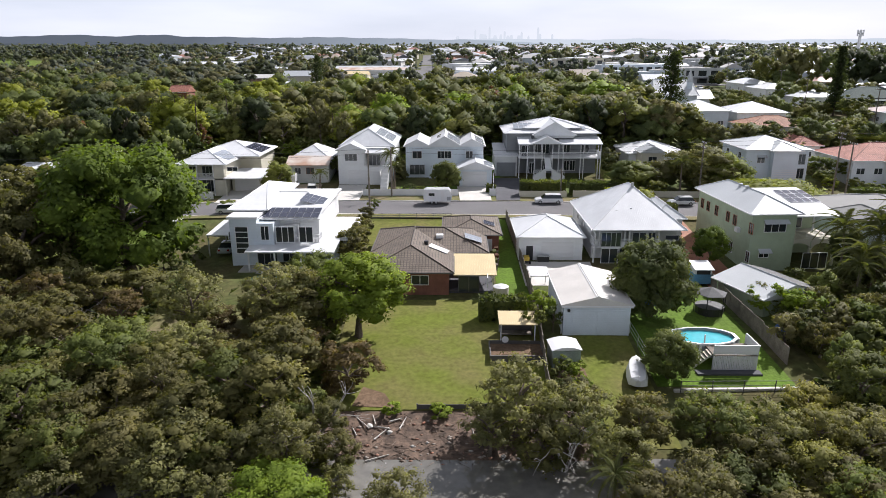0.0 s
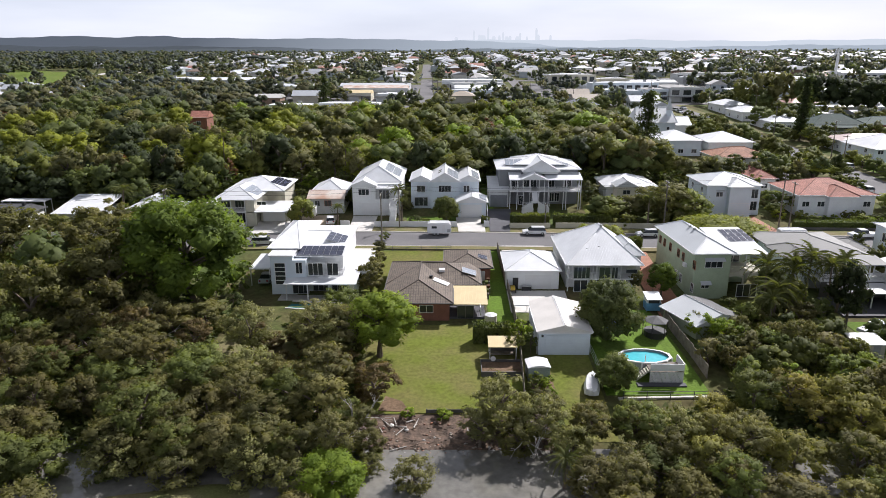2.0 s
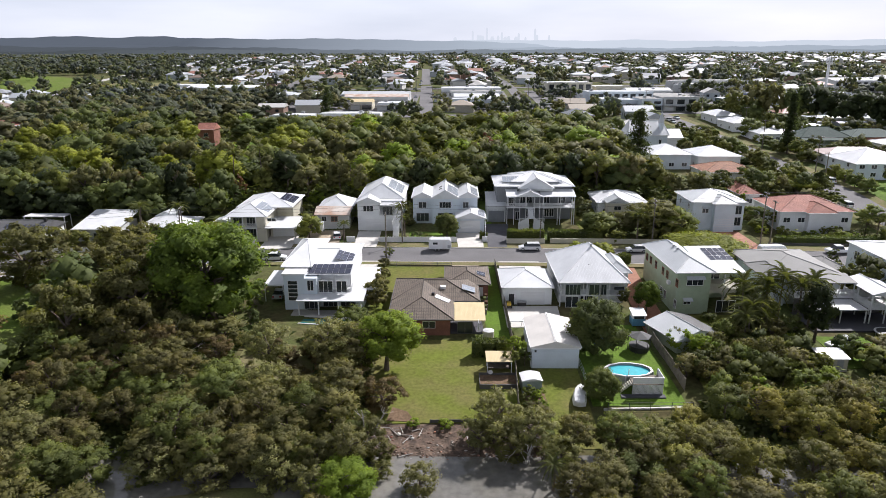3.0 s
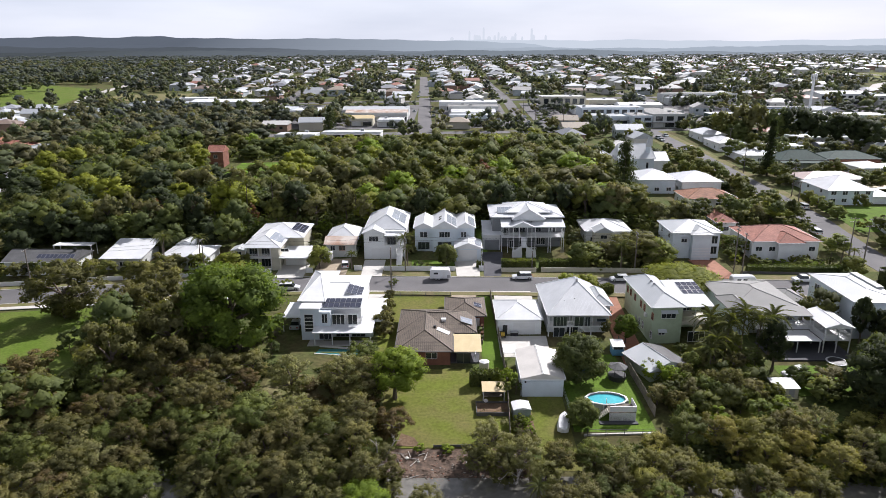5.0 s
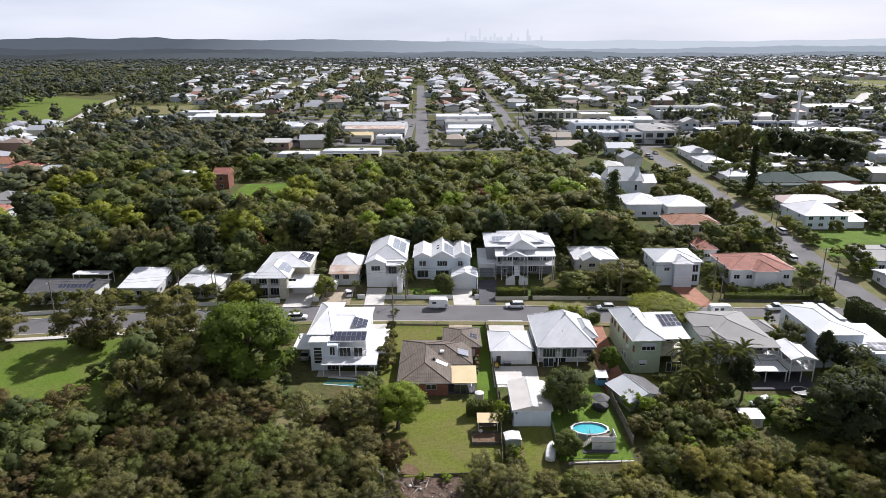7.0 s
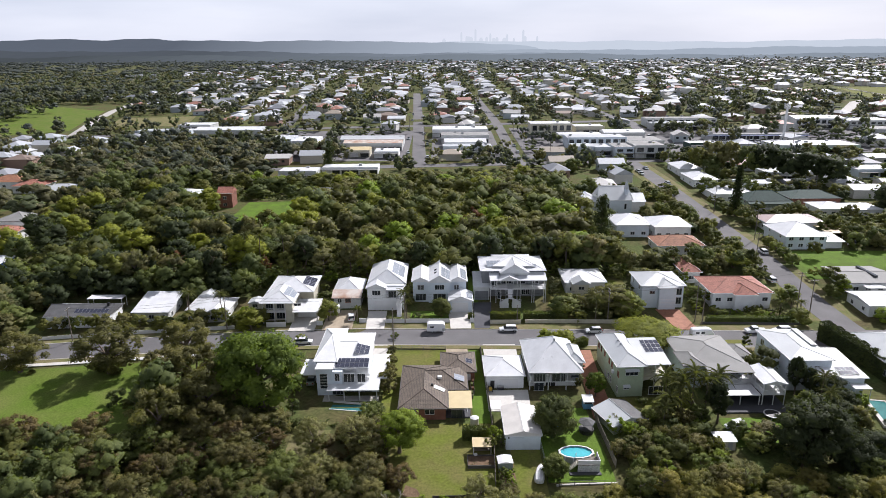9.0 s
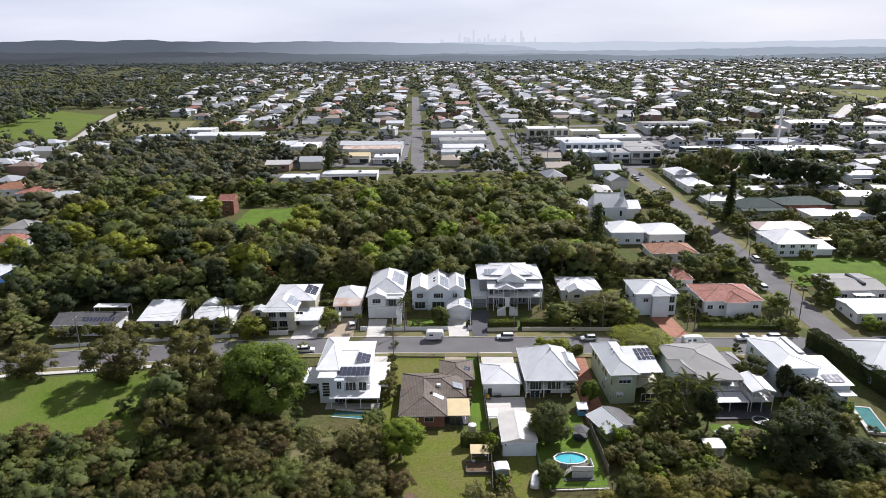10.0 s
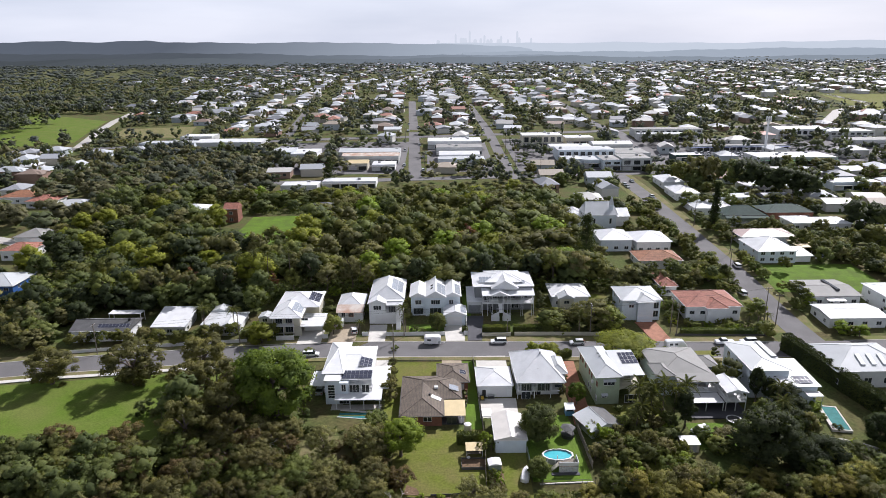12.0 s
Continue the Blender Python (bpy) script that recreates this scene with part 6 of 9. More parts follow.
def frond_mesh(seed, length=1.0, leaflets=30, sag=0.85, width=0.17):
    r = np.random.default_rng(seed)
    m = M()
    rib = [Vector((length * t, 0, 0.32 * length * math.sin(t * 2.0) - sag * length * t * t)) for t in np.linspace(0, 1, 9)]
    for a, b in zip(rib, rib[1:]):
        m.tube(a, b, 0.012, 0.009, 3, False)
    for k in range(leaflets):
        t = 0.12 + 0.88 * k / leaflets
        f = t * 8
        i = min(int(f), 7)
        p = rib[i].lerp(rib[i + 1], f - i)
        w = width * length * (1 - 0.55 * abs(2 * t - 0.9)) * r.uniform(0.85, 1.15)
        for s in (-1, 1):
            q = p + Vector((w * 0.5, s * w, -w * r.uniform(0.35, 0.8)))
            side = Vector((0.02, 0, 0))
            m.face(p - side, p + side, q)
    return m.mesh("frond")


FRONDS = [frond_mesh(k) for k in range(3)]
for me in FRONDS:
    me.materials.append(LEAF_PALM)


JOINED = {}


def far_tree(kind, x, y, r, h, turn):
    """Adds a tree of the deep woods to the joined mesh of its kind."""
    cr, tr, tall, hh, lab, category = proto(kind, int(turn * 100) % 3)
    rz = min(max(r * tall, h * 0.4), h * 0.52)
    n = len(cr.vertices)
    v = np.empty(n * 3, np.float32)
    cr.vertices.foreach_get("co", v)
    v = v.reshape(-1, 3)
    c, s = math.cos(turn), math.sin(turn)
    w = np.stack([(v[:, 0] * c - v[:, 1] * s) * r + x, (v[:, 0] * s + v[:, 1] * c) * r + y, v[:, 2] * rz / tall + float(G(x, y)) + h - rz], 1)
    k = NORMALS[cr.name]
    nn = unit(np.stack([k[:, 0] * c - k[:, 1] * s, k[:, 0] * s + k[:, 1] * c, k[:, 2] * r / (rz / tall)], 1))
    JOINED.setdefault(kind, []).append((w, nn, cr))


def join_woods():
    for kind, items in JOINED.items():
        V, N, F3, k = [], [], [], 0
        for w, nn, cr in items:
            loops = np.empty(len(cr.loops), np.int32)
            cr.loops.foreach_get("vertex_index", loops)
            F3.append(loops.reshape(-1, 3) + k)
            V.append(w)
            N.append(nn)
            k += len(w)
        tagged(part("deep_woods", np_mesh("deep_woods", np.concatenate(V), np.concatenate(F3), None, np.concatenate(N)), items[0][2].materials[0]), "crowns of the dense woods and gardens behind the street", "trees", kind="stuff")


def palm(x, y, h, spread=2.6, n=16, label="tall palm with arching feathery fronds"):
    ob = thing("palm_tree", label, "palm", x, y, rz=float(rng.uniform(0, 360)))
    m, p = M(), Vector((0, 0, -0.3))
    lean = Vector((rng.normal() * 0.03, rng.normal() * 0.03, 1))
    for k in range(6):
        q = Vector((lean.x * h * ((k + 1) / 6) ** 2, lean.y * h * ((k + 1) / 6) ** 2, h * (k + 1) / 6))
        m.tube(p, q, 0.2 - 0.018 * k, 0.19 - 0.018 * k, 7, False)
        p = q
    part("trunk", m, BARK, ob)
    for k in range(n):
        tilt = -55 + 80 * ((k * 7) % n) / n
        part("frond", FRONDS[k % 3], LEAF_PALM, ob, at=Matrix.Translation(p) @ Matrix.LocRotScale(None, Euler((0, radians(tilt), radians(360 * k / n + rng.uniform(-10, 10)))), (spread,) * 3))
    return ob


def conifer(x, y, h, r, loose=0, label="tall dark Norfolk-type pine with tiered branches"):
    """A narrow pine with tiers of upswept branches."""
    ob = thing("pine_tree", label, "tree", x, y, rz=float(rng.uniform(0, 360)))
    part("trunk", M().tube((0, 0, -0.3), (0, 0, h), 0.35, 0.05, 8), BARK, ob)
    q = np.random.default_rng(int(abs(x) * 7 + h))
    V, F = [], []
    k = 0
    tiers = int(h / 1.05)
    for t in range(tiers):
        z = h * (0.12 + 0.88 * t / tiers)
        rr = r * (1 - (z / h - 0.12)) ** 0.6 * (q.uniform(0.55, 1.15) if loose else q.uniform(0.8, 1.1))
        for b in range(6):
            a = 2 * math.pi * (b + 0.5 * (t % 2)) / 6 + q.uniform(-0.3, 0.3)
            if q.random() < (0.3 if loose else 0.12):
                continue
            reach, lift = q.uniform(0.7, 1.15), q.uniform(0.05, 0.4)
            for s in np.linspace(0.12, 1, 9):
                c = np.array([math.cos(a) * rr * s * reach, math.sin(a) * rr * s * reach, z + lift * rr * s])
                for j in range(6):
                    cc = c + q.normal(size=3) * (0.2 + 0.22 * s * loose)
                    V += [cc + q.normal(size=3) * 0.24 for _ in range(3)]
                    F.append((k, k + 1, k + 2))
                    k += 3
    part("crown", np_mesh("crown", np.array(V), np.array(F)), LEAF_EVERGREEN, ob)
    return ob


def hedge(x0, y0, x1, y1, width, h, material=None, label="dense clipped green hedge", n=None):
    """A hedge between two plan points, its faces covered with leaf sprays."""
    a, b = Vector((x0, y0)), Vector((x1, y1))
    L = (b - a).length
    ob = thing("hedge", label, "hedge", x0, y0, rz=math.degrees(math.atan2(y1 - y0, x1 - x0)))
    r = np.random.default_rng(int(abs(x0 * 31 + y0 * 17)))
    n = n or int(L * h * 55)
    core = M()
    steps = max(2, int(L / 1.5))
    base = float(G(x0, y0))
    for i in range(steps):
        for_x0, for_x1 = L * i / steps, L * (i + 1) / steps
        g0 = float(G(*(a.lerp(b, (i + 0.5) / steps)))) - base
        core.box(for_x0 - 0.1, -width * 0.42, g0 - 0.3, for_x1 + 0.1, width * 0.42, g0 + h * r.uniform(0.86, 0.94))
    part("hedge_body", core, LEAF_DARK, ob)
    u = r.uniform(0, L, n)
    face = r.integers(0, 4, n)
    g = np.array([float(G(*(a.lerp(b, t / L)))) - base for t in u])
    yy = np.where(face == 0, -width / 2, np.where(face == 1, width / 2, r.uniform(-width / 2, width / 2, n)))
    zz = np.where(face >= 2, h, r.uniform(0.05, 1, n) * h) * (1 + 0.04 * np.sin(u * 1.7)) + g
    c = np.stack([u, yy, zz], 1) + r.normal(scale=0.08, size=(n, 3))
    q = (c[:, None] + r.normal(scale=0.13, size=(n, 4, 3))).reshape(-1, 3)
    part("foliage", np_mesh("foliage", q, None, np.arange(n * 4).reshape(-1, 4)), material or LEAF_MID, ob)
    return ob


def clear_of(x, y, pad=0.0):
    """Whether a tree may stand here: off the lawns, houses and streets."""
    for x0, x1, y0, y1 in KEEP:
        if x0 - pad < x < x1 + pad and y0 - pad < y < y1 + pad:
            return False
    return True


KEEP = [
    (-12.5, 11, 39, 104), (8, 31, 45, 104), (-37, -12, 66, 104), (29, 52, 64, 104), (52, 76, 62, 104), (74, 96, 72, 104), (94, 125, 70, 104),
    (-400, 300, 96.5, 114), (-55, 70, 112, 141), (70, 100, 116, 142), (98, 118, 110, 460), (-118, -55, 112, 136), (-90, -55, 195, 238), (-108, -88, 222, 240),
    (54, 92, 155, 236), (111, 135, 114, 150), (111, 175, 162, 223), (136, 153, 120, 151), (115, 136, 226, 250), (116, 132, 253, 300), (145, 168, 218, 236), (-98, -57, 186, 238), (-64, -46, 226, 248), (-128, -111, 230, 252), (-190, -45, 62, 101), (-160, -135, 130, 155), (-182, -158, 166, 198), (-44, -7, 12, 34.5), (10.5, 17.6, 40.5, 47.6), (-33, -19.5, 51, 66),
]


def scatter(kinds, n, x0, x1, y0, y1, r, h, gap, pad=0.0, seed=1, group="", joined=False):
    """Plants a belt of trees, at least gap apart."""
    q = np.random.default_rng(seed)
    placed = []
    for _ in range(n * 14):
        if len(placed) >= n:
            break
        x, y = q.uniform(x0, x1), q.uniform(y0, y1)
        if not clear_of(x, y, pad) or any((x - a) ** 2 + (y - b) ** 2 < gap * gap for a, b in placed):
            continue
        placed.append((x, y))
        rr = q.uniform(*r)
        kind, hh = kinds[int(q.integers(0, len(kinds)))], q.uniform(*h) * (0.7 + 0.3 * rr / r[1])
        if joined:
            far_tree(kind, x, y, rr, hh, q.uniform(0, 6.28))
        else:
            tree(kind, x, y, rr, hh, group=group)
    return placed


# the creek's banks
WEST = ["mangrove", "mangrove", "mangrove_pale", "mangrove", "brown", "mangrove", "mangrove_pale", "mangrove_green", "mangrove_green", "mangrove"]
BANK = "mangroves along the creek"
scatter(WEST, 104, -74, -10, 23, 66, (2.3, 4.0), (4.6, 7.8), 2.9, 0.6, 3, BANK)
scatter(["mangrove_gold", "mangrove", "mangrove_pale", "mangrove_green", "mangrove_gold"], 88, 12, 104, 23, 47.5, (2.2, 3.5), (4.2, 6.6), 2.8, 0.3, 4, BANK)
scatter(["wood", "wood_dark", "mangrove"], 26, -140, -72, 22, 60, (3, 4.5), (6, 9), 4.5, 0, 6, "", True)
for x, y, r, h, k in ((-37.5, 27.2, 3.2, 5.8, "mangrove"), (-15.4, 32.4, 2.6, 4.8, "mangrove_pale"), (-14.6, 28.6, 2.3, 4.2, "mangrove"), (-15.6, 36.4, 2.9, 5.6, "mangrove"), (-19.6, 37.2, 3.1, 6.0, "mangrove_pale"), (-24.4, 36.8, 3.1, 6.0, "mangrove"), (-29.0, 36.8, 3.1, 6.0, "mangrove"), (-34.0, 36.6, 3.2, 6.2, "mangrove"), (12.5, 32.8, 2.7, 4.8, "mangrove"), (16.2, 34.6, 2.7, 5.0, "mangrove_pale"), (20.2, 36.4, 2.8, 5.2, "mangrove"), (20.8, 31.0, 2.8, 5.0, "mangrove"), (25.0, 33.4, 2.8, 5.2, "mangrove"), (14.8, 29.0, 2.6, 4.6, "mangrove"), (18.2, 40.2, 2.4, 4.6, "mangrove")):
    tree(k, x, y, r, h, group=BANK)
# low growth on the near bank, under the fig and on the dry slope
for x, y, r, h, k in ((-26.8, 33.9, 3.0, 5.0, "mangrove_pale"), (-24.1, 36.4, 3.0, 5.6, "mangrove"), (-19.9, 34.3, 3.2, 5.6, "mangrove_pale"), (-17.6, 36.9, 2.6, 5.0, "mangrove_green"), (-31.1, 35.9, 1.6, 2.2, "mangrove"), (-33.8, 35.1, 1.8, 2.4, "mangrove_green"), (-40.7, 34.7, 3.0, 5.0, "mangrove_green"), (-43.8, 33.9, 3.2, 5.4, "mangrove_green"), (-47.4, 77.2, 2.2, 3.2, "shrub_dark"), (-44.5, 78.4, 2.4, 3.6, "shrub_dark"), (-39.9, 74.6, 2.2, 3.4, "shrub_dark"), (-37.9, 76.9, 2.0, 3.0, "shrub_dark"), (-38.9, 68.3, 2.0, 2.6, "shrub_dark"), (-67.5, 73.3, 2.6, 4.0, "shrub_dark"), (-72.8, 75.8, 2.6, 4.0, "shrub_dark"), (-33.5, 66.2, 1.6, 2.4, "shrub_dark"), (-34.8, 79.1, 1.6, 2.6, "shrub_dark"), (-24.1, 59.1, 2.0, 2.6, "brown"), (-21.4, 60.7, 2.2, 3.0, "brown"), (-27.9, 64.2, 1.6, 2.0, "brown"), (-21.6, 54.7, 1.8, 2.2, "brown"), (-18.9, 56.2, 2.0, 3.4, "brown")):
    tree(k, x, y, r, h, group=BANK)
# single trees
tree("fig", -40.5, 74, 9.8, 17.6, 0, "very large dense dark green fig tree")
tree("gum", -50, 68, 7.0, 14, 1)
tree("gum", -57, 62, 6.5, 12.5, 2)
tree("wood_dark", -60, 71, 6.5, 13, 1)
tree("gum", -47, 60, 5, 10, 0)
tree("bright", -10.0, 57.3, 4.9, 8.6, 0)
tree("mangrove_pale", -15.2, 56.4, 4.2, 7.8, 1)
tree("mangrove_pale", -18.4, 57.6, 3.6, 7.6, 0)
tree("mangrove", -16.6, 54.6, 2.8, 6.2, 1)
tree("mangrove_pale", -26.5, 57.5, 3.9, 7.4, 2)
tree("shrub_grey", -22.5, 54.0, 1.4, 1.8)
tree("shrub_grey", -29.5, 62.5, 1.6, 2.2)
tree("brown", -9.8, 48, 3.2, 5.0, 1)
tree("mangrove_pale", 4.4, 42.6, 4.0, 7.0, 1)
tree("mangrove_pale", 8.6, 40.2, 3.2, 6.0, 2)
tree("mangrove", 13.5, 40.5, 2.6, 5.0, 0)
tree("mangrove_pale", 11.4, 37.6, 2.6, 4.8, 0)
tree("mangrove_pale", -4.2, 33.4, 2.4, 4.4, 2)
tree("bright", -12.1, 33.0, 3.5, 4.9, 1)
for x, y, r, h, k in ((-10.6, 41.2, 2.2, 4.0, "mangrove"), (-12.8, 42.6, 2.4, 4.6, "mangrove_green"), (-9.0, 38.4, 1.8, 3.4, "mangrove"), (-13.4, 38.6, 2.4, 4.4, "mangrove_pale"), (-8.6, 36.0, 1.5, 2.8, "mangrove_pale"), (2.2, 40.0, 2.2, 4.6, "mangrove_pale"), (6.0, 38.6, 2.4, 4.4, "mangrove"), (9.4, 43.4, 2.2, 4.4, "mangrove"), (14.4, 43.6, 1.5, 2.6, "mangrove_green"), (7.2, 43.8, 1.8, 3.6, "mangrove_pale")):
    tree(k, x, y, r, h, group=BANK)
tree("garden_round", 20.3, 62.5, 4.5, 8.6, 1, "round dense dark green garden tree")
tree("garden_round", 18.6, 50.4, 2.5, 4.4, 2, "small bushy green tree beside the pool")
tree("poinciana", 50, 99.5, 8.6, 7.2, 0)
tree("fig", 31.6, 76.5, 2.3, 5.8, 1, "rounded olive green tree beside the paved path")
tree("evergreen", 66.8, 53.8, 7.6, 13.5, 0)
tree("evergreen", 73.5, 51.5, 4.5, 7.0, 1)
tree("cypress", 75.2, 76.6, 2.4, 9.5, 0)
tree("cypress", 77.6, 75.4, 2.2, 7.5, 1)
tree("evergreen", 81.5, 74.6, 3.6, 6.4, 2)
tree("evergreen", 78.5, 52.5, 4.6, 7.0, 1)
tree("wood_dark", 70.6, 83, 3.6, 8, 2)
tree("cypress", 54.2, 66.2, 3.2, 10.0, 2)
tree("wood_dark", 56.2, 61.0, 2.2, 4.0, 0)
tree("wood_open", 61.0, 60.4, 3.2, 4.2, 1)
tree("wood", 58.2, 57.2, 2.6, 3.8, 2)
tree("wood_dark", 65.5, 57.0, 3.4, 6.5, 1)
tree("wood_dark", 64.5, 52.5, 3.6, 6.0, 2)
for x, y, r, h, k in ((31.4, 55.8, 1.9, 3.8, "wood_open"), (33.8, 53.8, 2.0, 4.0, "gum"), (37.0, 56.0, 2.2, 4.4, "wood_open"), (35.0, 58.2, 1.6, 3.0, "wood_open"), (40.4, 58.6, 2.2, 4.6, "gum"), (43.4, 57.4, 2.5, 5.6, "gum"), (41.6, 54.4, 2.6, 4.6, "wood_dark"), (46.4, 56.2, 2.4, 4.4, "wood_open"), (43.2, 61.0, 2.2, 4.4, "wood_dark"), (46.2, 63.4, 2.4, 5.6, "gum"), (44.4, 67.6, 2.2, 5.4, "wood_dark"), (48.6, 60.6, 2.4, 4.2, "wood_dark"), (47.8, 69.6, 2.4, 6.0, "wood"), (50.4, 66.2, 2.2, 4.6, "wood_dark"), (47.6, 74.8, 2.4, 6.2, "wood_dark"), (37.6, 53.0, 2.4, 4.2, "wood"), (72.5, 62.0, 3.2, 6.5, "evergreen"), (77.0, 62.5, 3.2, 7.0, "evergreen"), (72.5, 67.0, 2.8, 6.5, "wood"), (80.5, 62.0, 3.4, 7.0, "wood_open"), (79.0, 66.5, 3.4, 7.4, "evergreen"), (95.0, 60.0, 3.6, 7.2, "evergreen"), (100.0, 62.0, 3.6, 7.0, "wood_open")):
    tree(k, x, y, r, h, group="garden trees of the back yards")
tree("gum", -103.7, 92, 7.0, 11.5, 1, "open-crowned grey-green park tree beside the street")
tree("gum", -81.2, 90.3, 8.2, 13.5, 0, "tall open-crowned park tree beside the street")
tree("gum", -64.6, 95.5, 6.8, 12, 2, "open-crowned park tree beside the street")
tree("brown", -83.4, 59.5, 5.0, 8.0, 0)
tree("brown", -70.2, 60.5, 4.4, 7.5, 2)
tree("gum", -54.5, 76, 6.4, 14.5, 2, "tall open-crowned gum beside the fig")
tree("gum", -62.5, 80, 5.8, 12.5, 1)
tree("fig", -49.5, 83, 4.6, 10.5, 2, "dark rounded tree beside the large fig")
tree("gum", -113, 70, 5, 9, 1)
tree("wood_yellow", -53.5, 112.0, 4.0, 6.0, 1, "golden-leaved street tree beside the kerb")
tree("garden_round", -2.0, 117.5, 2.9, 5.6, 2, "round dark green tree in a front garden")
tree("wood", -33, 115.6, 3.0, 6.2, 0, "leafy street tree before the cottage")
tree("wood", 32, 118, 4.2, 5.8, 1)
tree("wood_yellow", 24.4, 98.4, 3.0, 4.8, 1, "bushy yellow-green street tree")
tree("wood_yellow", 28.4, 98.0, 3.0, 5.0, 0, "bushy yellow-green street tree")
tree("gum", 45.0, 118.6, 7.2, 9.2, 1, "broad olive spreading tree behind the street wall")
tree("wood_open", 39.0, 119.5, 3.6, 6.0, 1)
tree("wood", 50, 116.8, 4.2, 7.0, 2)
tree("wood", 94, 110.9, 3.0, 5.0, 0)
tree("wood", 98, 126, 3.6, 5.0, 1)
tree("poinciana", 92, 149, 6.5, 6.0, 1, "flat-crowned yellow-green street tree")
for x, y in ((112, 128), (117.5, 131), (111.5, 150), (111.5, 156), (112, 162), (112.5, 168), (117, 112), (121, 109.5), (100.5, 190), (122, 236), (103, 240)):
    tree("wood_bright" if x > 115 else "wood", x, y, 2.6, 4.2)
for kind, x, y, r, h in (("shrub_bright", 86.9, 72.6, 2.0, 2.6), ("shrub_bright", 88.6, 74.6, 1.8, 2.2), ("shrub_dark", 88.2, 64.6, 1.4, 1.6), ("shrub", 86.6, 68.4, 1.5, 2.0), ("shrub_dark", 8.9, 49.3, 1.1, 1.9), ("shrub_bright", 10.6, 48.5, 1.0, 1.6), ("shrub_bright", 8.4, 59.8, 1.5, 4.2), ("shrub", 7.3, 57.6, 1.3, 3.6), ("shrub_dark", 9.5, 58.5, 1.0, 3.0), ("shrub_bright", -1.6, 44.6, 1.1, 1.2), ("shrub_bright", -5.6, 45.0, 0.9, 1.0), ("shrub_bright", 3.0, 44.8, 0.9, 1.0), ("shrub_yellow", 69.8, 119.6, 1.6, 2.2), ("shrub", 70.2, 122.5, 2.4, 3.4), ("shrub_dark", -8.8, 117, 1.4, 1.5), ("shrub", -6.5, 116.2, 1.2, 1.3), ("shrub_dark", 38.5, 68, 1.6, 2.2), ("shrub", 41, 73.5, 1.4, 1.8), ("shrub", 36.5, 58.5, 2.2, 4.4), ("shrub", 39.5, 57, 2.2, 4.6), ("shrub_dark", 34, 57, 2.0, 3.6), ("shrub", 42.5, 61.5, 2.0, 4.0), ("shrub_dark", 60.5, 57.8, 2.0, 2.6), ("shrub_dark", 64, 57.2, 2.0, 2.4), ("shrub_dark", 57.5, 56.6, 1.6, 2.2), ("shrub", 46, 60, 2.0, 4.0), ("shrub", -16.2, 62.8, 1.4, 2.2), ("shrub_dark", -31, 66, 1.6, 2.0), ("shrub_dark", -33.5, 72, 1.6, 3.0), ("shrub", -38, 103, 1.6, 2.4), ("shrub", -13.9, 104, 1.2, 1.8), ("shrub_dark", 61, 99, 2.4, 3.0), ("shrub", -24, 115.2, 0.9, 1.0), ("shrub", 86, 117, 1.6, 2.2), ("shrub_bright", 80, 117.5, 1.6, 2.0), ("shrub", 76, 116.5, 1.5, 2.2), ("shrub_dark", 49.5, 122, 2.6, 4.0), ("shrub", 71.5, 127, 2.6, 5.0), ("shrub_bright", 52, 128, 2.0, 3.4), ("blossom", -72, 338, 4.5, 6.5)):
    tree(kind, x, y, r, h)
# plants before the tiled house
bed = np.random.default_rng(23)
for k in range(26):
    x, y = bed.uniform(73, 93), bed.uniform(114.2, 119.6)
    tree(("shrub_dark", "shrub", "shrub_bright", "shrub_dark")[k % 4], x, y, bed.uniform(0.8, 1.5), bed.uniform(1.2, 2.6), group="garden planting")
# the woods behind the street
WOODS = ["wood", "wood", "wood_dark", "wood_open", "wood_open", "wood_open", "wood", "wood_bright", "wood_dark", "wood_yellow", "wood"]
SHADY = ["wood_dark", "wood_dark", "wood_deep", "wood_open", "wood", "wood_deep", "wood_yellow"]
scatter(SHADY, 16, -120, -52, 142, 166, (4.4, 7.2), (8, 13), 6.0, 1.5, 7, "", True)
scatter(WOODS, 28, -52, 56, 142, 166, (4.4, 7.2), (8, 13), 6.0, 1.5, 8, "", True)
scatter(SHADY, 44, -122, -52, 168, 238, (4.8, 8.6), (9, 15), 7.0, 1.5, 18, "", True)
scatter(WOODS, 70, -52, 56, 168, 238, (4.8, 8.6), (9, 15), 7.0, 1.5, 9, "", True)
scatter(WOODS, 60, -122, 56, 240, 270, (3.8, 6.2), (5.5, 9), 6.0, 1.5, 19, "", True)
scatter(SHADY, 60, -165, -118, 122, 275, (4, 6.5), (8, 13), 6.5, 1.5, 12, "", True)
scatter(["wood", "wood_dark", "wood_open"], 40, -170, -112, 98, 135, (3.5, 5.5), (6, 10), 6.0, 1.0, 13, "", True)
scatter(["wood", "wood_dark", "wood_open", "wood_deep"], 200, 52, 260, 114, 335, (2.5, 4.8), (4, 9), 5.0, 0.5, 10, "", True)
scatter(["wood_deep", "wood", "wood_dark"], 26, 122, 235, 224, 315, (2.5, 4.5), (4, 7.5), 5.6, 0, 11, "", True)
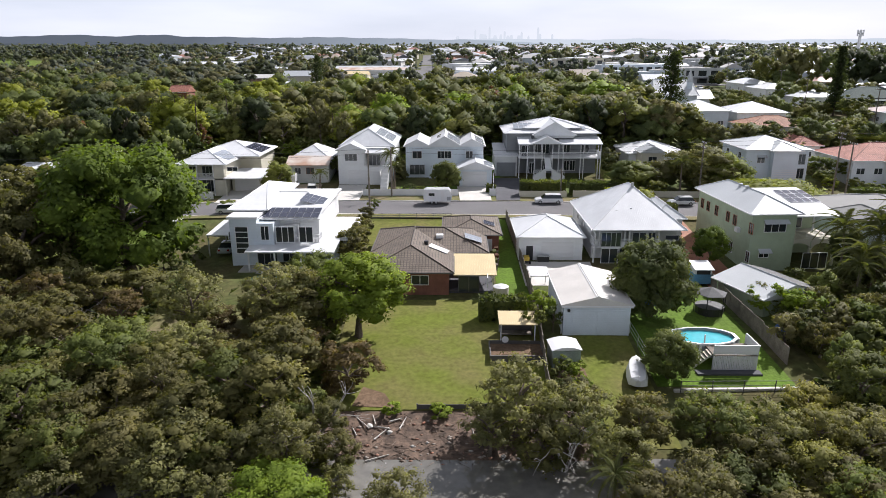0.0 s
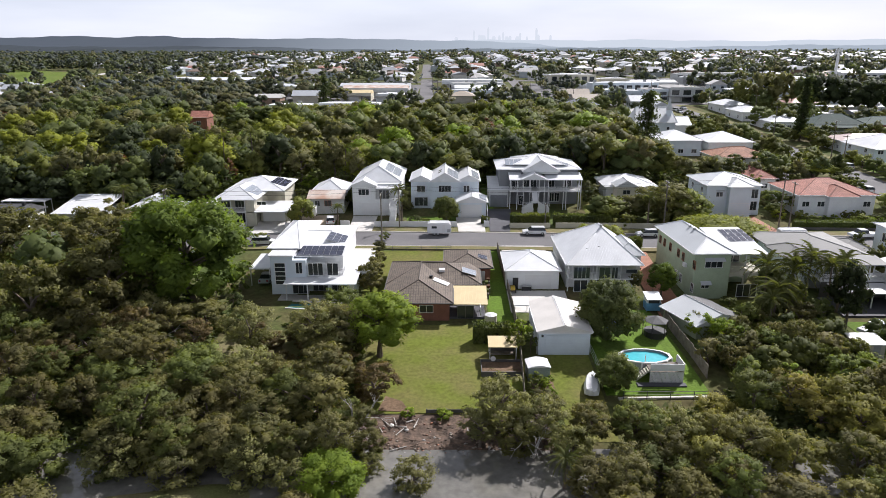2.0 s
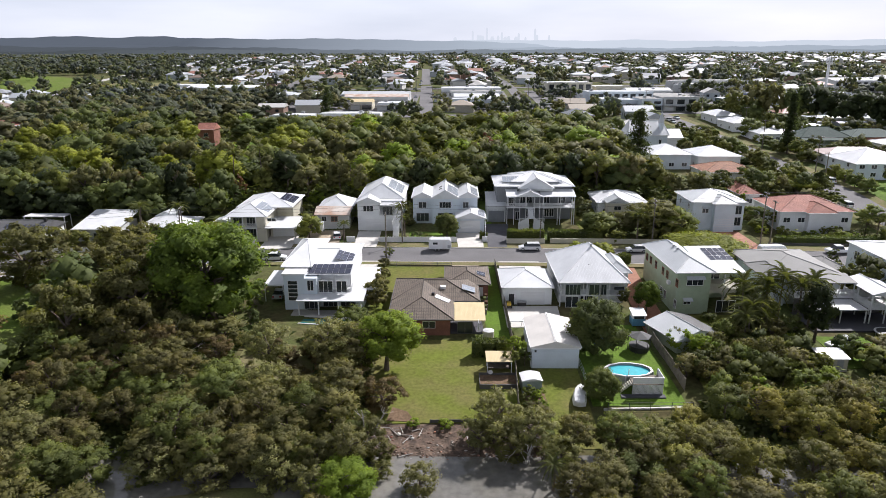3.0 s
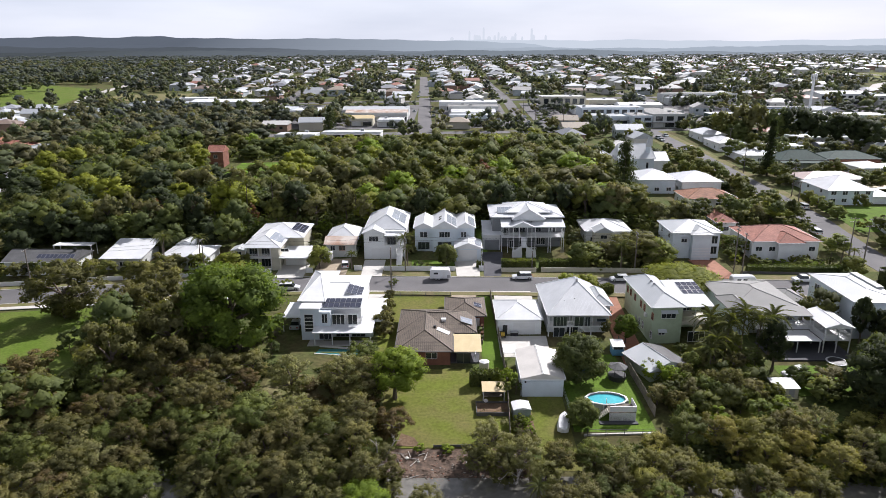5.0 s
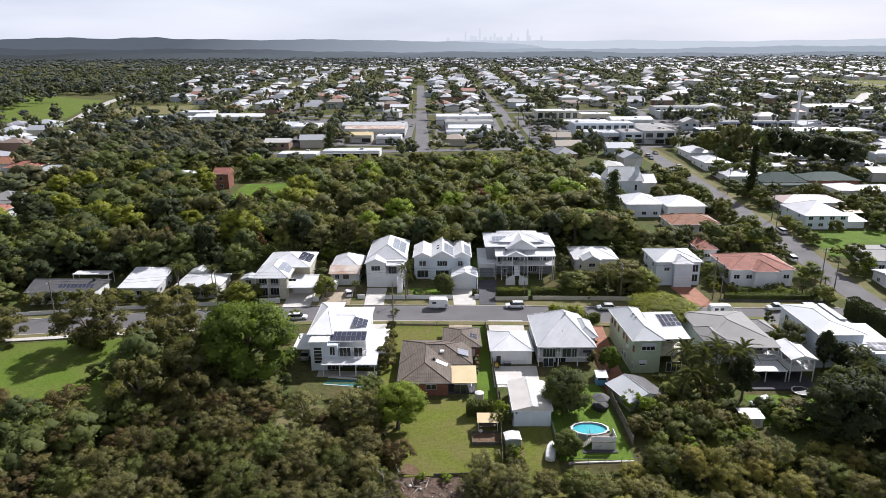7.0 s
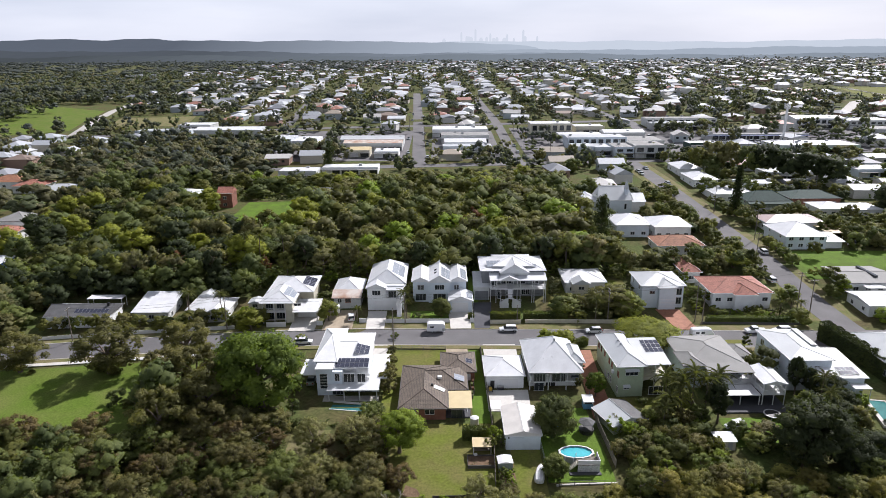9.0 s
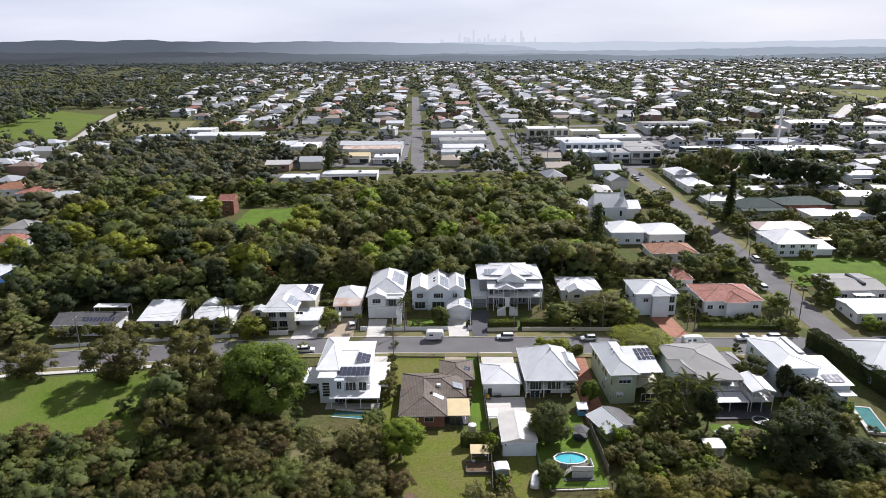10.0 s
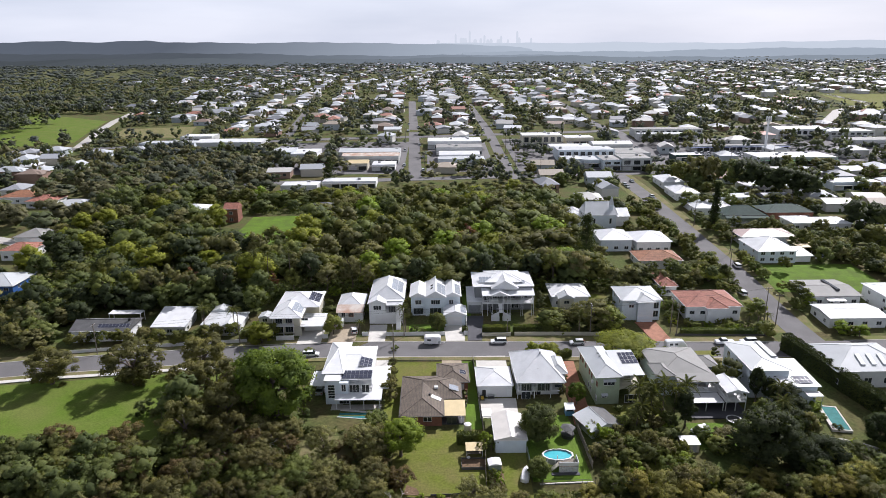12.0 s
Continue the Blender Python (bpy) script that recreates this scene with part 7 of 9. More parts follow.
for x, y, r, h, k in ((129, 282, 6.0, 15, "wood"), (136, 279, 6.5, 19, "wood_open"), (143, 275, 6.5, 20, "wood_open"), (133, 275, 5.0, 11, "wood_dark"), (150, 270, 6.0, 18, "wood_dark"), (157, 268, 7.0, 19, "wood_deep"), (165, 262, 7.0, 17, "wood_deep"), (172, 256, 7.0, 17, "wood_deep"), (178, 251, 6.5, 16, "wood_deep"), (184, 254, 5.5, 12, "wood_deep"), (179, 204, 8.0, 14, "wood_deep"), (187, 200, 6.5, 11, "wood_dark"), (172, 184, 6.0, 9, "wood"), (126, 238, 5.0, 8, "wood"), (119, 243, 4.6, 7.5, "wood_dark")):
    far_tree(k, x, y, r, h, x)
scatter(["wood_dark", "wood", "wood_dark"], 10, 78, 106, 45, 55, (3, 4.4), (4, 7), 3.5, -50, 46)
GARDEN = ["shrub", "shrub_dark", "wood", "shrub", "wood_open", "shrub_bright"]
for gx0, gx1, gy0, gy1, gn, sd in ((33, 51, 49.5, 66, 26, 31), (47, 54, 113, 141, 10, 32), (29, 34.6, 117, 141, 8, 33), (67.5, 74, 124, 141, 8, 34), (-37.5, -34, 120, 141, 5, 35), (-24.8, -23.2, 122, 140, 4, 36), (-12.4, -10.8, 124, 140, 4, 37), (74, 104, 47, 57, 26, 38), (66.5, 74, 86, 100, 6, 39), (43, 53, 92, 97, 4, 40), (77, 97, 137, 150, 8, 41), (34, 48, 112.5, 126, 10, 42), (-58, -52, 114, 122, 3, 43), (-90, -72, 132, 141, 8, 44), (28.6, 30.5, 79, 100, 5, 45)):
    keep_, KEEP[:] = KEEP[:], []
    scatter(GARDEN, gn, gx0, gx1, gy0, gy1, (1.3, 2.6), (2.2, 5.0), 1.9, 0, sd, "garden planting", gy0 > 70)
    KEEP[:] = keep_
scatter(["wood", "wood_dark", "wood_dark"], 26, -108, -60, 46, 58, (3.0, 4.6), (6, 9), 4.2, -12, 14, "", True)
keep_, KEEP[:] = KEEP[:], [(99.5, 112, 108, 230), (103, 118, 230, 460), (114, 138, 162, 182), (119, 142, 184, 198), (122, 143, 208, 224), (113, 136, 112, 127), (116, 135, 127, 146), (136, 151, 120, 137), (116, 136, 227, 248), (116, 131, 254, 298), (145, 175, 202, 234), (61, 89, 156, 194), (55, 84, 202, 236), (54, 67, 112, 136), (70, 97, 114, 141), (136, 153, 131, 151), (112, 150, 146, 162)]
scatter(["shrub", "wood", "wood_open", "shrub_dark", "wood_dark"], 170, 54, 165, 113, 245, (1.8, 4.0), (3.5, 8), 3.0, 1.4, 15, "", True)
scatter(["shrub", "wood", "wood_open", "shrub_dark"], 30, 118, 160, 110, 165, (1.5, 2.8), (2.6, 5), 3.2, 1.2, 16, "", True)
scatter(["wood_deep", "wood_dark", "wood_dark"], 24, -136, -54, 131.5, 143, (3.2, 5.0), (7, 11.5), 4.4, -50, 20, "", True)
scatter(["wood_deep", "wood_dark", "wood_open"], 26, -158, -114, 113, 142, (3.2, 5.2), (6, 10), 4.6, -50, 21, "", True)
scatter(["wood_open", "wood", "shrub"], 16, -112, -50, 113.5, 117, (1.8, 3.0), (4, 6.5), 3.4, 0, 17, "", True)
KEEP[:] = keep_
join_woods()
for x, y, k, r, h in ((-65, 149, "wood_yellow", 6.0, 13.5), (-106, 163, "wood_yellow", 5.6, 12), (-3, 160, "wood_yellow", 3.2, 8), (-58, 147, "russet", 2.4, 7), (-88, 150, "russet", 4.0, 8.5), (10, 182, "russet", 4.5, 11), (-55, 166, "wood", 5, 11), (-15, 152, "wood_dark", 5, 10), (18, 158, "wood_dark", 5, 11), (34, 154, "wood", 5, 10)):
    tree(k, x, y, r, h)
tree("wood", -104.5, 220, 3.6, 7.6, 1)
tree("wood_dark", -98.5, 219, 3.2, 6.8, 2)
tree("fig", -119, 233, 6.6, 8.6, 2, "round dark dome-shaped tree beside a white roof")
# tall stems at the edge of the woods
edge = np.random.default_rng(61)
for x, y in ((-112, 139), (-104, 142), (-96, 140), (-91, 144), (-84, 139), (-79, 144), (-72, 140), (-50, 143), (-45, 147), (-39, 144), (-31, 146), (-25, 143), (-18, 146), (-9, 147), (6.5, 148), (14, 147), (22, 146), (30, 147), (38, 148), (46, 146), (50, 150)):
    k = ("wood_dark", "wood", "wood_deep", "wood_open")[int(edge.integers(0, 4))]
    tree(k, x, y, edge.uniform(3.2, 4.8), edge.uniform(9.5, 14), None, "tall slender-stemmed tree at the edge of the woods", depth=0.36)
for x, y, h, r in ((116.8, 206.5, 21, 2.9), (51.5, 160, 21, 5.0), (-62, 300, 15, 4.5)):
    conifer(x, y, h, r, 0 if h > 20 and x > 100 else 1)
for x, y, h in ((48.6, 70.5, 7.8), (52.0, 67.5, 8.4), (45.4, 72, 6.8), (44, 66, 5.8), (46.8, 68.6, 7.2), (50.4, 70.4, 8.8), (42.4, 63.6, 5.2), (56.0, 71.5, 7.4), (-25, 114.6, 4.0), (-11.5, 116, 5), (-12.2, 119, 6.5), (-63, 118, 8), (-72.5, 119, 8), (-74, 122, 7), (40, 114, 6), (76.5, 69.5, 8.5), (73, 60.5, 10), (95, 118, 4), (92, 117.5, 3.5), (97, 116.5, 4), (10, 33.5, 4), (38, 35, 4.5), (57, 36, 4.5), (-70, 150, 12), (-60, 149, 12), (-52, 148, 13), (-64, 148, 13), (-28, 146, 9)):
    palm(x, y, h, 3.4 if 43 < x < 57 and 60 < y < 73 else ((2.5 if h < 11 else 2.4) if h > 5 else 1.7), 20)


def undergrowth(name, label, n, x0, x1, y0, y1, size, material, seed, tall=1.0, pad=0.3):
    """Low brush that covers the ground between the trees."""
    r = np.random.default_rng(seed)
    V, k = [], 0
    x, y = r.uniform(x0, x1, n * 2), r.uniform(y0, y1, n * 2)
    keep = [i for i in range(n * 2) if clear_of(x[i], y[i], -pad)][:n]
    c = np.stack([x[keep], y[keep], G(x[keep], y[keep]) + r.uniform(0, tall, len(keep)) ** 1.5], 1)
    s = size * r.uniform(0.5, 1.4, (len(keep), 1, 1))
    q = (c[:, None] + r.normal(size=(len(keep), 4, 3)) * s * np.array([1, 1, 0.6])).reshape(-1, 3)
    ob = part(name, np_mesh(name, q, None, np.arange(len(keep) * 4).reshape(-1, 4)), material)
    return tagged(ob, label, "brush", kind="stuff")


# the creek brush's dark leaf also paints the shade in the gaps between trees
undergrowth("creek_brush", "low mangrove brush between the trees", 26000, -75, -8, 38, 66, 0.3, LEAF_DARK, 1, 1.3)
undergrowth("east_brush", "low mangrove brush between the trees", 18000, 20, 104, 38, 49, 0.3, LEAF_DARK, 2, 1.2)
undergrowth("edge_brush", "dark shrubs along the back of the gardens", 9000, -118, 56, 131, 146, 0.4, LEAF_DARK, 5, 2.6, -0.5)
undergrowth("woods_brush", "dark undergrowth of the woods", 30000, -165, 60, 138, 275, 0.5, LEAF_DARK, 3, 2.2)
undergrowth("garden_brush", "mixed green garden growth", 9000, 33, 52, 54, 66, 0.22, LEAF_MID, 4, 1.5, 40)

# ---- the suburb beyond ----
frng = np.random.default_rng(21)
# whites are greyed here and in FAR_ROOF to take in the haze
ROOF_MIX = palette("suburb_roof", ((0.0, (0.50, 0.52, 0.54)), (0.26, (0.38, 0.40, 0.42)), (0.50, (0.27, 0.28, 0.30)), (0.64, (0.44, 0.43, 0.41)), (0.76, (0.30, 0.14, 0.10)), (0.83, (0.34, 0.29, 0.23)), (0.89, (0.17, 0.18, 0.20)), (0.95, (0.20, 0.15, 0.12))), 0.65, False, 0.2)
WALL_MIX = palette("suburb_wall", ((0.0, (0.56, 0.55, 0.52)), (0.4, (0.45, 0.42, 0.36)), (0.6, (0.38, 0.42, 0.44)), (0.8, (0.26, 0.17, 0.13))), 0.7, False)
FAR_ROOF = palette("distant_roof", ((0.0, (0.50, 0.52, 0.54)), (0.30, (0.40, 0.42, 0.44)), (0.55, (0.29, 0.30, 0.32)), (0.68, (0.44, 0.43, 0.41)), (0.80, (0.30, 0.15, 0.11)), (0.87, (0.34, 0.30, 0.25)), (0.93, (0.18, 0.19, 0.21))), 0.65, True)
FAR_WALL = palette("distant_wall", ((0.0, (0.56, 0.55, 0.52)), (0.4, (0.45, 0.42, 0.36)), (0.6, (0.38, 0.42, 0.44)), (0.8, (0.26, 0.17, 0.13))), 0.7, True)
CELL = 4.0
TAKEN = set()


def take(x0, x1, y0, y1):
    for i in range(int(math.floor(x0 / CELL)), int(math.floor(x1 / CELL)) + 1):
        for j in range(int(math.floor(y0 / CELL)), int(math.floor(y1 / CELL)) + 1):
            TAKEN.add((i, j))


def is_free(x0, x1, y0, y1):
    return all((i, j) not in TAKEN for i in range(int(math.floor(x0 / CELL)), int(math.floor(x1 / CELL)) + 1) for j in range(int(math.floor(y0 / CELL)), int(math.floor(y1 / CELL)) + 1))


def take_line(pts, half):
    for (xa, ya), (xb, yb) in zip(pts, pts[1:]):
        n = int(max(abs(xb - xa), abs(yb - ya)) / 3) + 1
        for k in range(n + 1):
            x, y = xa + (xb - xa) * k / n, ya + (yb - ya) * k / n
            take(x - half, x + half, y - half, y + half)


STREETS = [
    [(-14, 305), (-19.6, 460), (-30, 720)], [(41, 305), (41, 456), (35, 684)],
    [(-330, 400), (-200, 425), (-80, 447), (0, 455), (150, 474), (330, 500), (600, 540)], [(-110, 300), (-14, 308), (114, 318), (300, 335), (480, 350)],
    [(105.5, 105), (104.6, 140), (104.8, 182), (105.2, 215), (105.4, 262), (104, 314)], [(-120, 460), (-135, 620)],
    [(137, 316), (141, 340), (142, 380), (142, 414), (144, 462), (136, 510), (136, 566), (139, 627), (136, 720)], [(330, 500), (400, 600), (470, 660), (480, 760)], [(-262, 410), (-272, 448), (-305, 566), (-318, 640)], [(-260, 260), (-205, 215), (-160, 196)],
]
for pts in STREETS:
    take_line(pts, 3.0)
for x0, x1, y0, y1 in KEEP:
    if y1 > 130:
        take(x0, x1, max(y0, 112), y1)
for x0, x1, y0, y1 in ((105, 165, 840, 900), (-268, -198, 458, 520), (-345, -282, 425, 560), (-400, -310, 560, 620), (430, 560, 600, 760), (-75, -25, 268, 300)):
    take(x0, x1, y0, y1)

HOUSE_KINDS = []
for k, (w, d, hgt, rise, kind) in enumerate(((12, 14, 3.4, 2.2, "hip"), (10, 15, 4.6, 2.4, "hip"), (14, 11, 3.2, 2.2, "hip"), (9, 13, 4.2, 2.4, "gable_y"), (13, 12, 3.6, 1.6, "gable_x"), (11, 12, 5.6, 2.0, "hip"))):
    wm = M().box(-w / 2, -d / 2, -1.5, w / 2, d / 2, hgt)
    if kind == "gable_y":
        gable_wall(wm, -w / 2, w / 2, -d / 2, hgt, rise * 0.9)
    rm = roof_mesh(-w / 2 - 0.5, w / 2 + 0.5, -d / 2 - 0.5, d / 2 + 0.5, hgt, rise, kind)
    if k in (1, 5):
        rr = roof_mesh(-w / 2 + 0.5, 0.4, -d / 2 - 2.4, 0, hgt - 0.4, 1.4, "hip")
        n = len(rm.v)
        rm.v += rr.v
        rm.f += [tuple(n + i for i in q) for q in rr.f]
        wm.box(-w / 2 + 0.8, -d / 2 - 2.0, -1.5, 0, -d / 2, hgt - 0.4)
    wd = [M().box(x - 0.8, -d / 2 - 0.06, hgt - 2.2, x + 0.8, -d / 2 + 0.02, hgt - 0.9).mesh("window") for x in (-w / 4, w / 4)]
    HOUSE_KINDS.append((wm.mesh("wall"), rm.mesh("roof"), wd, w, d, hgt, rise))
far_v = {"roof": [], "wall": []}
far_f = {"roof": [], "wall": []}
far_n = {"roof": 0, "wall": 0}
MID_HOUSES = [0]


def suburb_house(x, y, rz):
    wme, rme, wd, w, d, hgt, rise = HOUSE_KINDS[int(frng.integers(0, len(HOUSE_KINDS)))]
    if not is_free(x - w * 0.42, x + w * 0.42, y - d * 0.42, y + d * 0.42):
        return
    take(x - w * 0.5, x + w * 0.5, y - d * 0.5, y + d * 0.5)
    z = float(G(x, y))
    if y < 620 and abs(x) < 330 and MID_HOUSES[0] < 270:
        MID_HOUSES[0] += 1
        ob = thing("suburb_house", "detached suburban house with a metal or tiled roof", "house", x, y, z, rz, "houses of the suburb")
        part("wall", wme, WALL_MIX, ob)
        part("roof", rme, ROOF_MIX, ob)
        for me in wd:
            part("window", me, GLASS, ob)
        return
    m = pose(x, y, z, 0, 0, rz)
    for key, me in (("roof", rme), ("wall", wme)):
        v = np.array([(m @ p.co)[:] for p in me.vertices])
        far_v[key].append(v)
        far_f[key] += [tuple(far_n[key] + i for i in p.vertices) for p in me.polygons]
        far_n[key] += len(v)


BLUE_CANOPY = mat("deep_blue_canopy", (0.04, 0.07, 0.22), 0.6, vary=0.15)
GREEN_FASCIA = mat("green_fascia", (0.06, 0.26, 0.08), 0.6, vary=0.12)


def business(label, x0, x1, y0, y1, h, top=None, wall=None, gable=False, fascia=None):
    """A workshop or shop: walls, a shallow roof behind a parapet, a band of windows."""
    z = float(G((x0 + x1) / 2, y0))
    w, d = x1 - x0, y1 - y0
    ob = thing("workshop", label, "workshop", (x0 + x1) / 2, y0, z, 0, "workshops and shops")
    part("wall", M().box(-w / 2, 0, -2, w / 2, d, h), wall or WHITE_WALL, ob)
    roof(ob, -w / 2, w / 2, 0, d, h, 1.6 if gable else 0.7, "gable_x" if gable else "hip", top or WHITE_ROOF, 0.15, trim=False)
    part("parapet", M().box(-w / 2 - 0.1, -0.2, h - 0.6, w / 2 + 0.1, -0.003, h + 0.5), wall or WHITE_WALL, ob)
    n = max(2, int(w / 4.5))
    for k in range(n):
        x = -w / 2 + w * (k + 0.5) / n
        part("shopfront", M().box(x - w / n * 0.4, -0.08, 0.3, x + w / n * 0.4, 0.02, 2.5), GLASS if k % 4 else PLAIN_WHITE, ob)
        if h > 5.5:
            part("upper_window", M().box(x - w / n * 0.32, -0.07, 3.7, x + w / n * 0.32, 0.02, h - 0.9), GLASS, ob)
    part("awning", M().box(-w / 2, -2.4, 2.8, w / 2, -0.21, 3.0), fascia or GREY_ROOF, ob)
    for k in range(max(1, int(w * d / 260))):
        x, y = frng.uniform(-w / 2 + 2, w / 2 - 2), frng.uniform(d * 0.3, d * 0.8)
        part("roof_unit", M().box(x - 0.8, y - 0.6, h, x + 0.8, y + 0.6, h + 1.6), GREY_PAINT, ob)
    take(x0 - 1, x1 + 1, y0 - 3, y1 + 1)
    return ob


business("long low white-roofed depot among the trees", -84, -65, 276, 288, 4.4, WHITE_ROOF, GREY_WALL)
business("long white-roofed depot behind the woods", -64, -35, 287, 299, 3.6, WHITE_ROOF)
business("blue-white metal-roofed car workshop", -111, -97, 365, 388, 5.2, PALE_ROOF, BLUE_WALL)
business("white car workshop with a wide awning", -96, -80, 360, 384, 5.0, WHITE_ROOF, WHITE_WALL)
business("long rust-streaked workshop roof", -62, -26, 352, 364, 4.6, RUST_ROOF, GREY_WALL, True)
business("long pale workshop roof", -66, -26, 366, 384, 4.6, PALE_ROOF, GREY_WALL, True)
business("cream gabled shop beyond the woods", -56, -44, 333, 346, 3.8, CREAM_ROOF, CREAM_WALL, True)
business("flat pale shop beyond the woods", -41, -27, 330, 345, 3.6, WHITE_ROOF)
business("pale blue long shop with parked cars", -1, 28, 340, 352, 4.6, PALE_ROOF, BLUE_WALL)
business("white gabled workshop beyond the woods", 0, 26, 356, 372, 4.2, WHITE_ROOF, WHITE_WALL, True)
business("grey long workshop beyond the woods", -2, 29, 378, 396, 5.0, GREY_ROOF, GREY_WALL)
business("long white warehouse beyond the woods", -8, 30, 402, 424, 5.0, WHITE_ROOF)
business("pale blue corner shop with an awning", 76, 88, 335, 351, 4.8, PALE_ROOF, BLUE_WALL)
business("pale blue shop with a skillion roof", 88.3, 98, 334, 351, 4.6, PALE_ROOF, BLUE_WALL)
business("blue-grey two-storey shop with tall windows", 98.3, 109, 326, 346, 6.0, GREY_ROOF, BLUE_WALL)
business("grey two-storey corner shop with tall windows", 109.3, 127, 325, 345, 7.0, GREY_ROOF, GREY_WALL)
business("long blue-grey hall behind the shops", 76, 112, 354, 372, 7.0, PALE_ROOF, BLUE_WALL)
business("grey hall behind the corner shop", 113, 134, 350, 374, 5.4, GREY_ROOF, GREY_WALL)
business("white low store behind the hall", 76, 104, 382, 397, 4.2, WHITE_ROOF)
business("white gabled store near the main road", 106, 133, 386, 402, 4.6, WHITE_ROOF, GREY_WALL, True)
business("cream block with a flat white roof", 60, 88, 405, 424, 8.0, WHITE_ROOF, CREAM_WALL)
business("white hip-roofed shop beyond the halls", 92, 112, 412, 428, 5.0, WHITE_ROOF, CREAM_WALL)
business("white low shop beside the main road", 150, 168, 350, 362, 3.8, WHITE_ROOF, DARK_ROOF)
business("pale long store beside the main road", 149, 192, 425, 436, 5.0, PALE_ROOF, GREY_WALL)
business("grey long store beside the main road", 150, 202, 441, 455, 6.0, GREY_ROOF, GREY_WALL)
business("long low shed with a deep blue canopy", 172, 240, 384, 391, 3.4, GREY_ROOF, GREY_WALL, False, BLUE_CANOPY)
business("white-roofed supermarket with a green fascia", 198, 246, 337, 360, 4.4, WHITE_ROOF, GREY_WALL, False, GREEN_FASCIA)
business("white gabled storehouse with a tall front", 254, 290, 428, 450, 7.0, WHITE_ROOF, WHITE_WALL, True)
business("long grey storehouse beyond the car yard", 291, 324, 424, 446, 6.0, PALE_ROOF, GREY_WALL)
business("wide glass-fronted pale showroom", 300, 350, 345, 372, 6.4, PALE_ROOF, BLUE_WALL)
business("dark long store beyond the car yard", 290, 340, 392, 410, 5.0, GREY_ROOF, GREY_WALL)
business("white shop behind the tall trees", 136, 152, 244, 256, 3.8, WHITE_ROOF)
business("white flat shop among the tall trees", 158, 190, 266, 280, 4.0, WHITE_ROOF)
business("white long roof behind the tall trees", 206, 232, 272, 286, 4.0, WHITE_ROOF, BLUE_WALL)
business("low white bowls clubhouse", -196, -172, 438, 456, 4.0, WHITE_ROOF, GREY_WALL)
business("wide white hall behind the woods", -172, -126, 404, 424, 5.2, WHITE_ROOF, GREY_WALL, True)
business("blue-roofed shed behind the woods", -215, -176, 410, 424, 4.2, PALE_ROOF, BLUE_WALL)

rows = [([(-14, 305), (-19.6, 460), (-30, 720), (-40, 1000)], 430), ([(41, 305), (41, 456), (35, 684), (28, 1000)], 430), ([(138, 500), (136, 566), (139, 627), (136, 1000)], 480), ([(-120, 460), (-135, 720), (-150, 1000)], 460), ([(150, 474), (215, 620), (300, 900), (330, 1000)], 480)]
for dx in (-70, -185, -250, -320, -390, 80, 165, 250, 330, 410, 490, 570, 650):
    rows.append(([(dx, 470), (dx * 1.05 - 10, 720), (dx * 1.1 - 20, 1010)], 470))
for pts, y0 in rows:
    ys, xs_ = [p[1] for p in pts], [p[0] for p in pts]
    for side in (-1, 1):
        y = y0 + frng.uniform(0, 8)
        while y < 1010:
            c = float(np.interp(y, ys, xs_))
            if frng.random() < 0.84 and c > -345 and abs(c) < 0.72 * (y + 80):
                suburb_house(c + side * (16 + frng.uniform(-3.5, 9)), y, 90 * int(frng.integers(0, 4)) + frng.uniform(-14, 14))
            y += frng.uniform(15, 23)
# the closer streets right and left
for x0, x1, y0, y1, n in ((125, 260, 120, 330, 46), (150, 330, 100, 420, 40), (118, 210, 430, 480, 8), (-330, -205, 225, 400, 16), (-100, 60, 300, 330, 6), (50, 112, 230, 330, 12), (-420, -300, 300, 480, 14), (330, 460, 330, 560, 26)):
    for _ in range(n * 3):
        suburb_house(frng.uniform(x0, x1), frng.uniform(y0, y1), 90 * int(frng.integers(0, 4)) + frng.uniform(-10, 10))
for _ in range(900):
    x, y = frng.uniform(-500, 1500), 1010 + 1500 * frng.uniform(0, 1) ** 1.6
    suburb_house(x, y, frng.uniform(0, 360))
for key, material, nm, lab in (("roof", FAR_ROOF, "distant_roofs", "hundreds of distant white, grey and red house roofs"), ("wall", FAR_WALL, "distant_house_walls", "pale walls of the distant houses")):
    v = np.concatenate(far_v[key])
    me = bpy.data.meshes.new(nm)
    me.from_pydata(v.tolist(), [], far_f[key])
    tagged(part(nm, me, material), lab, "houses", kind="stuff")


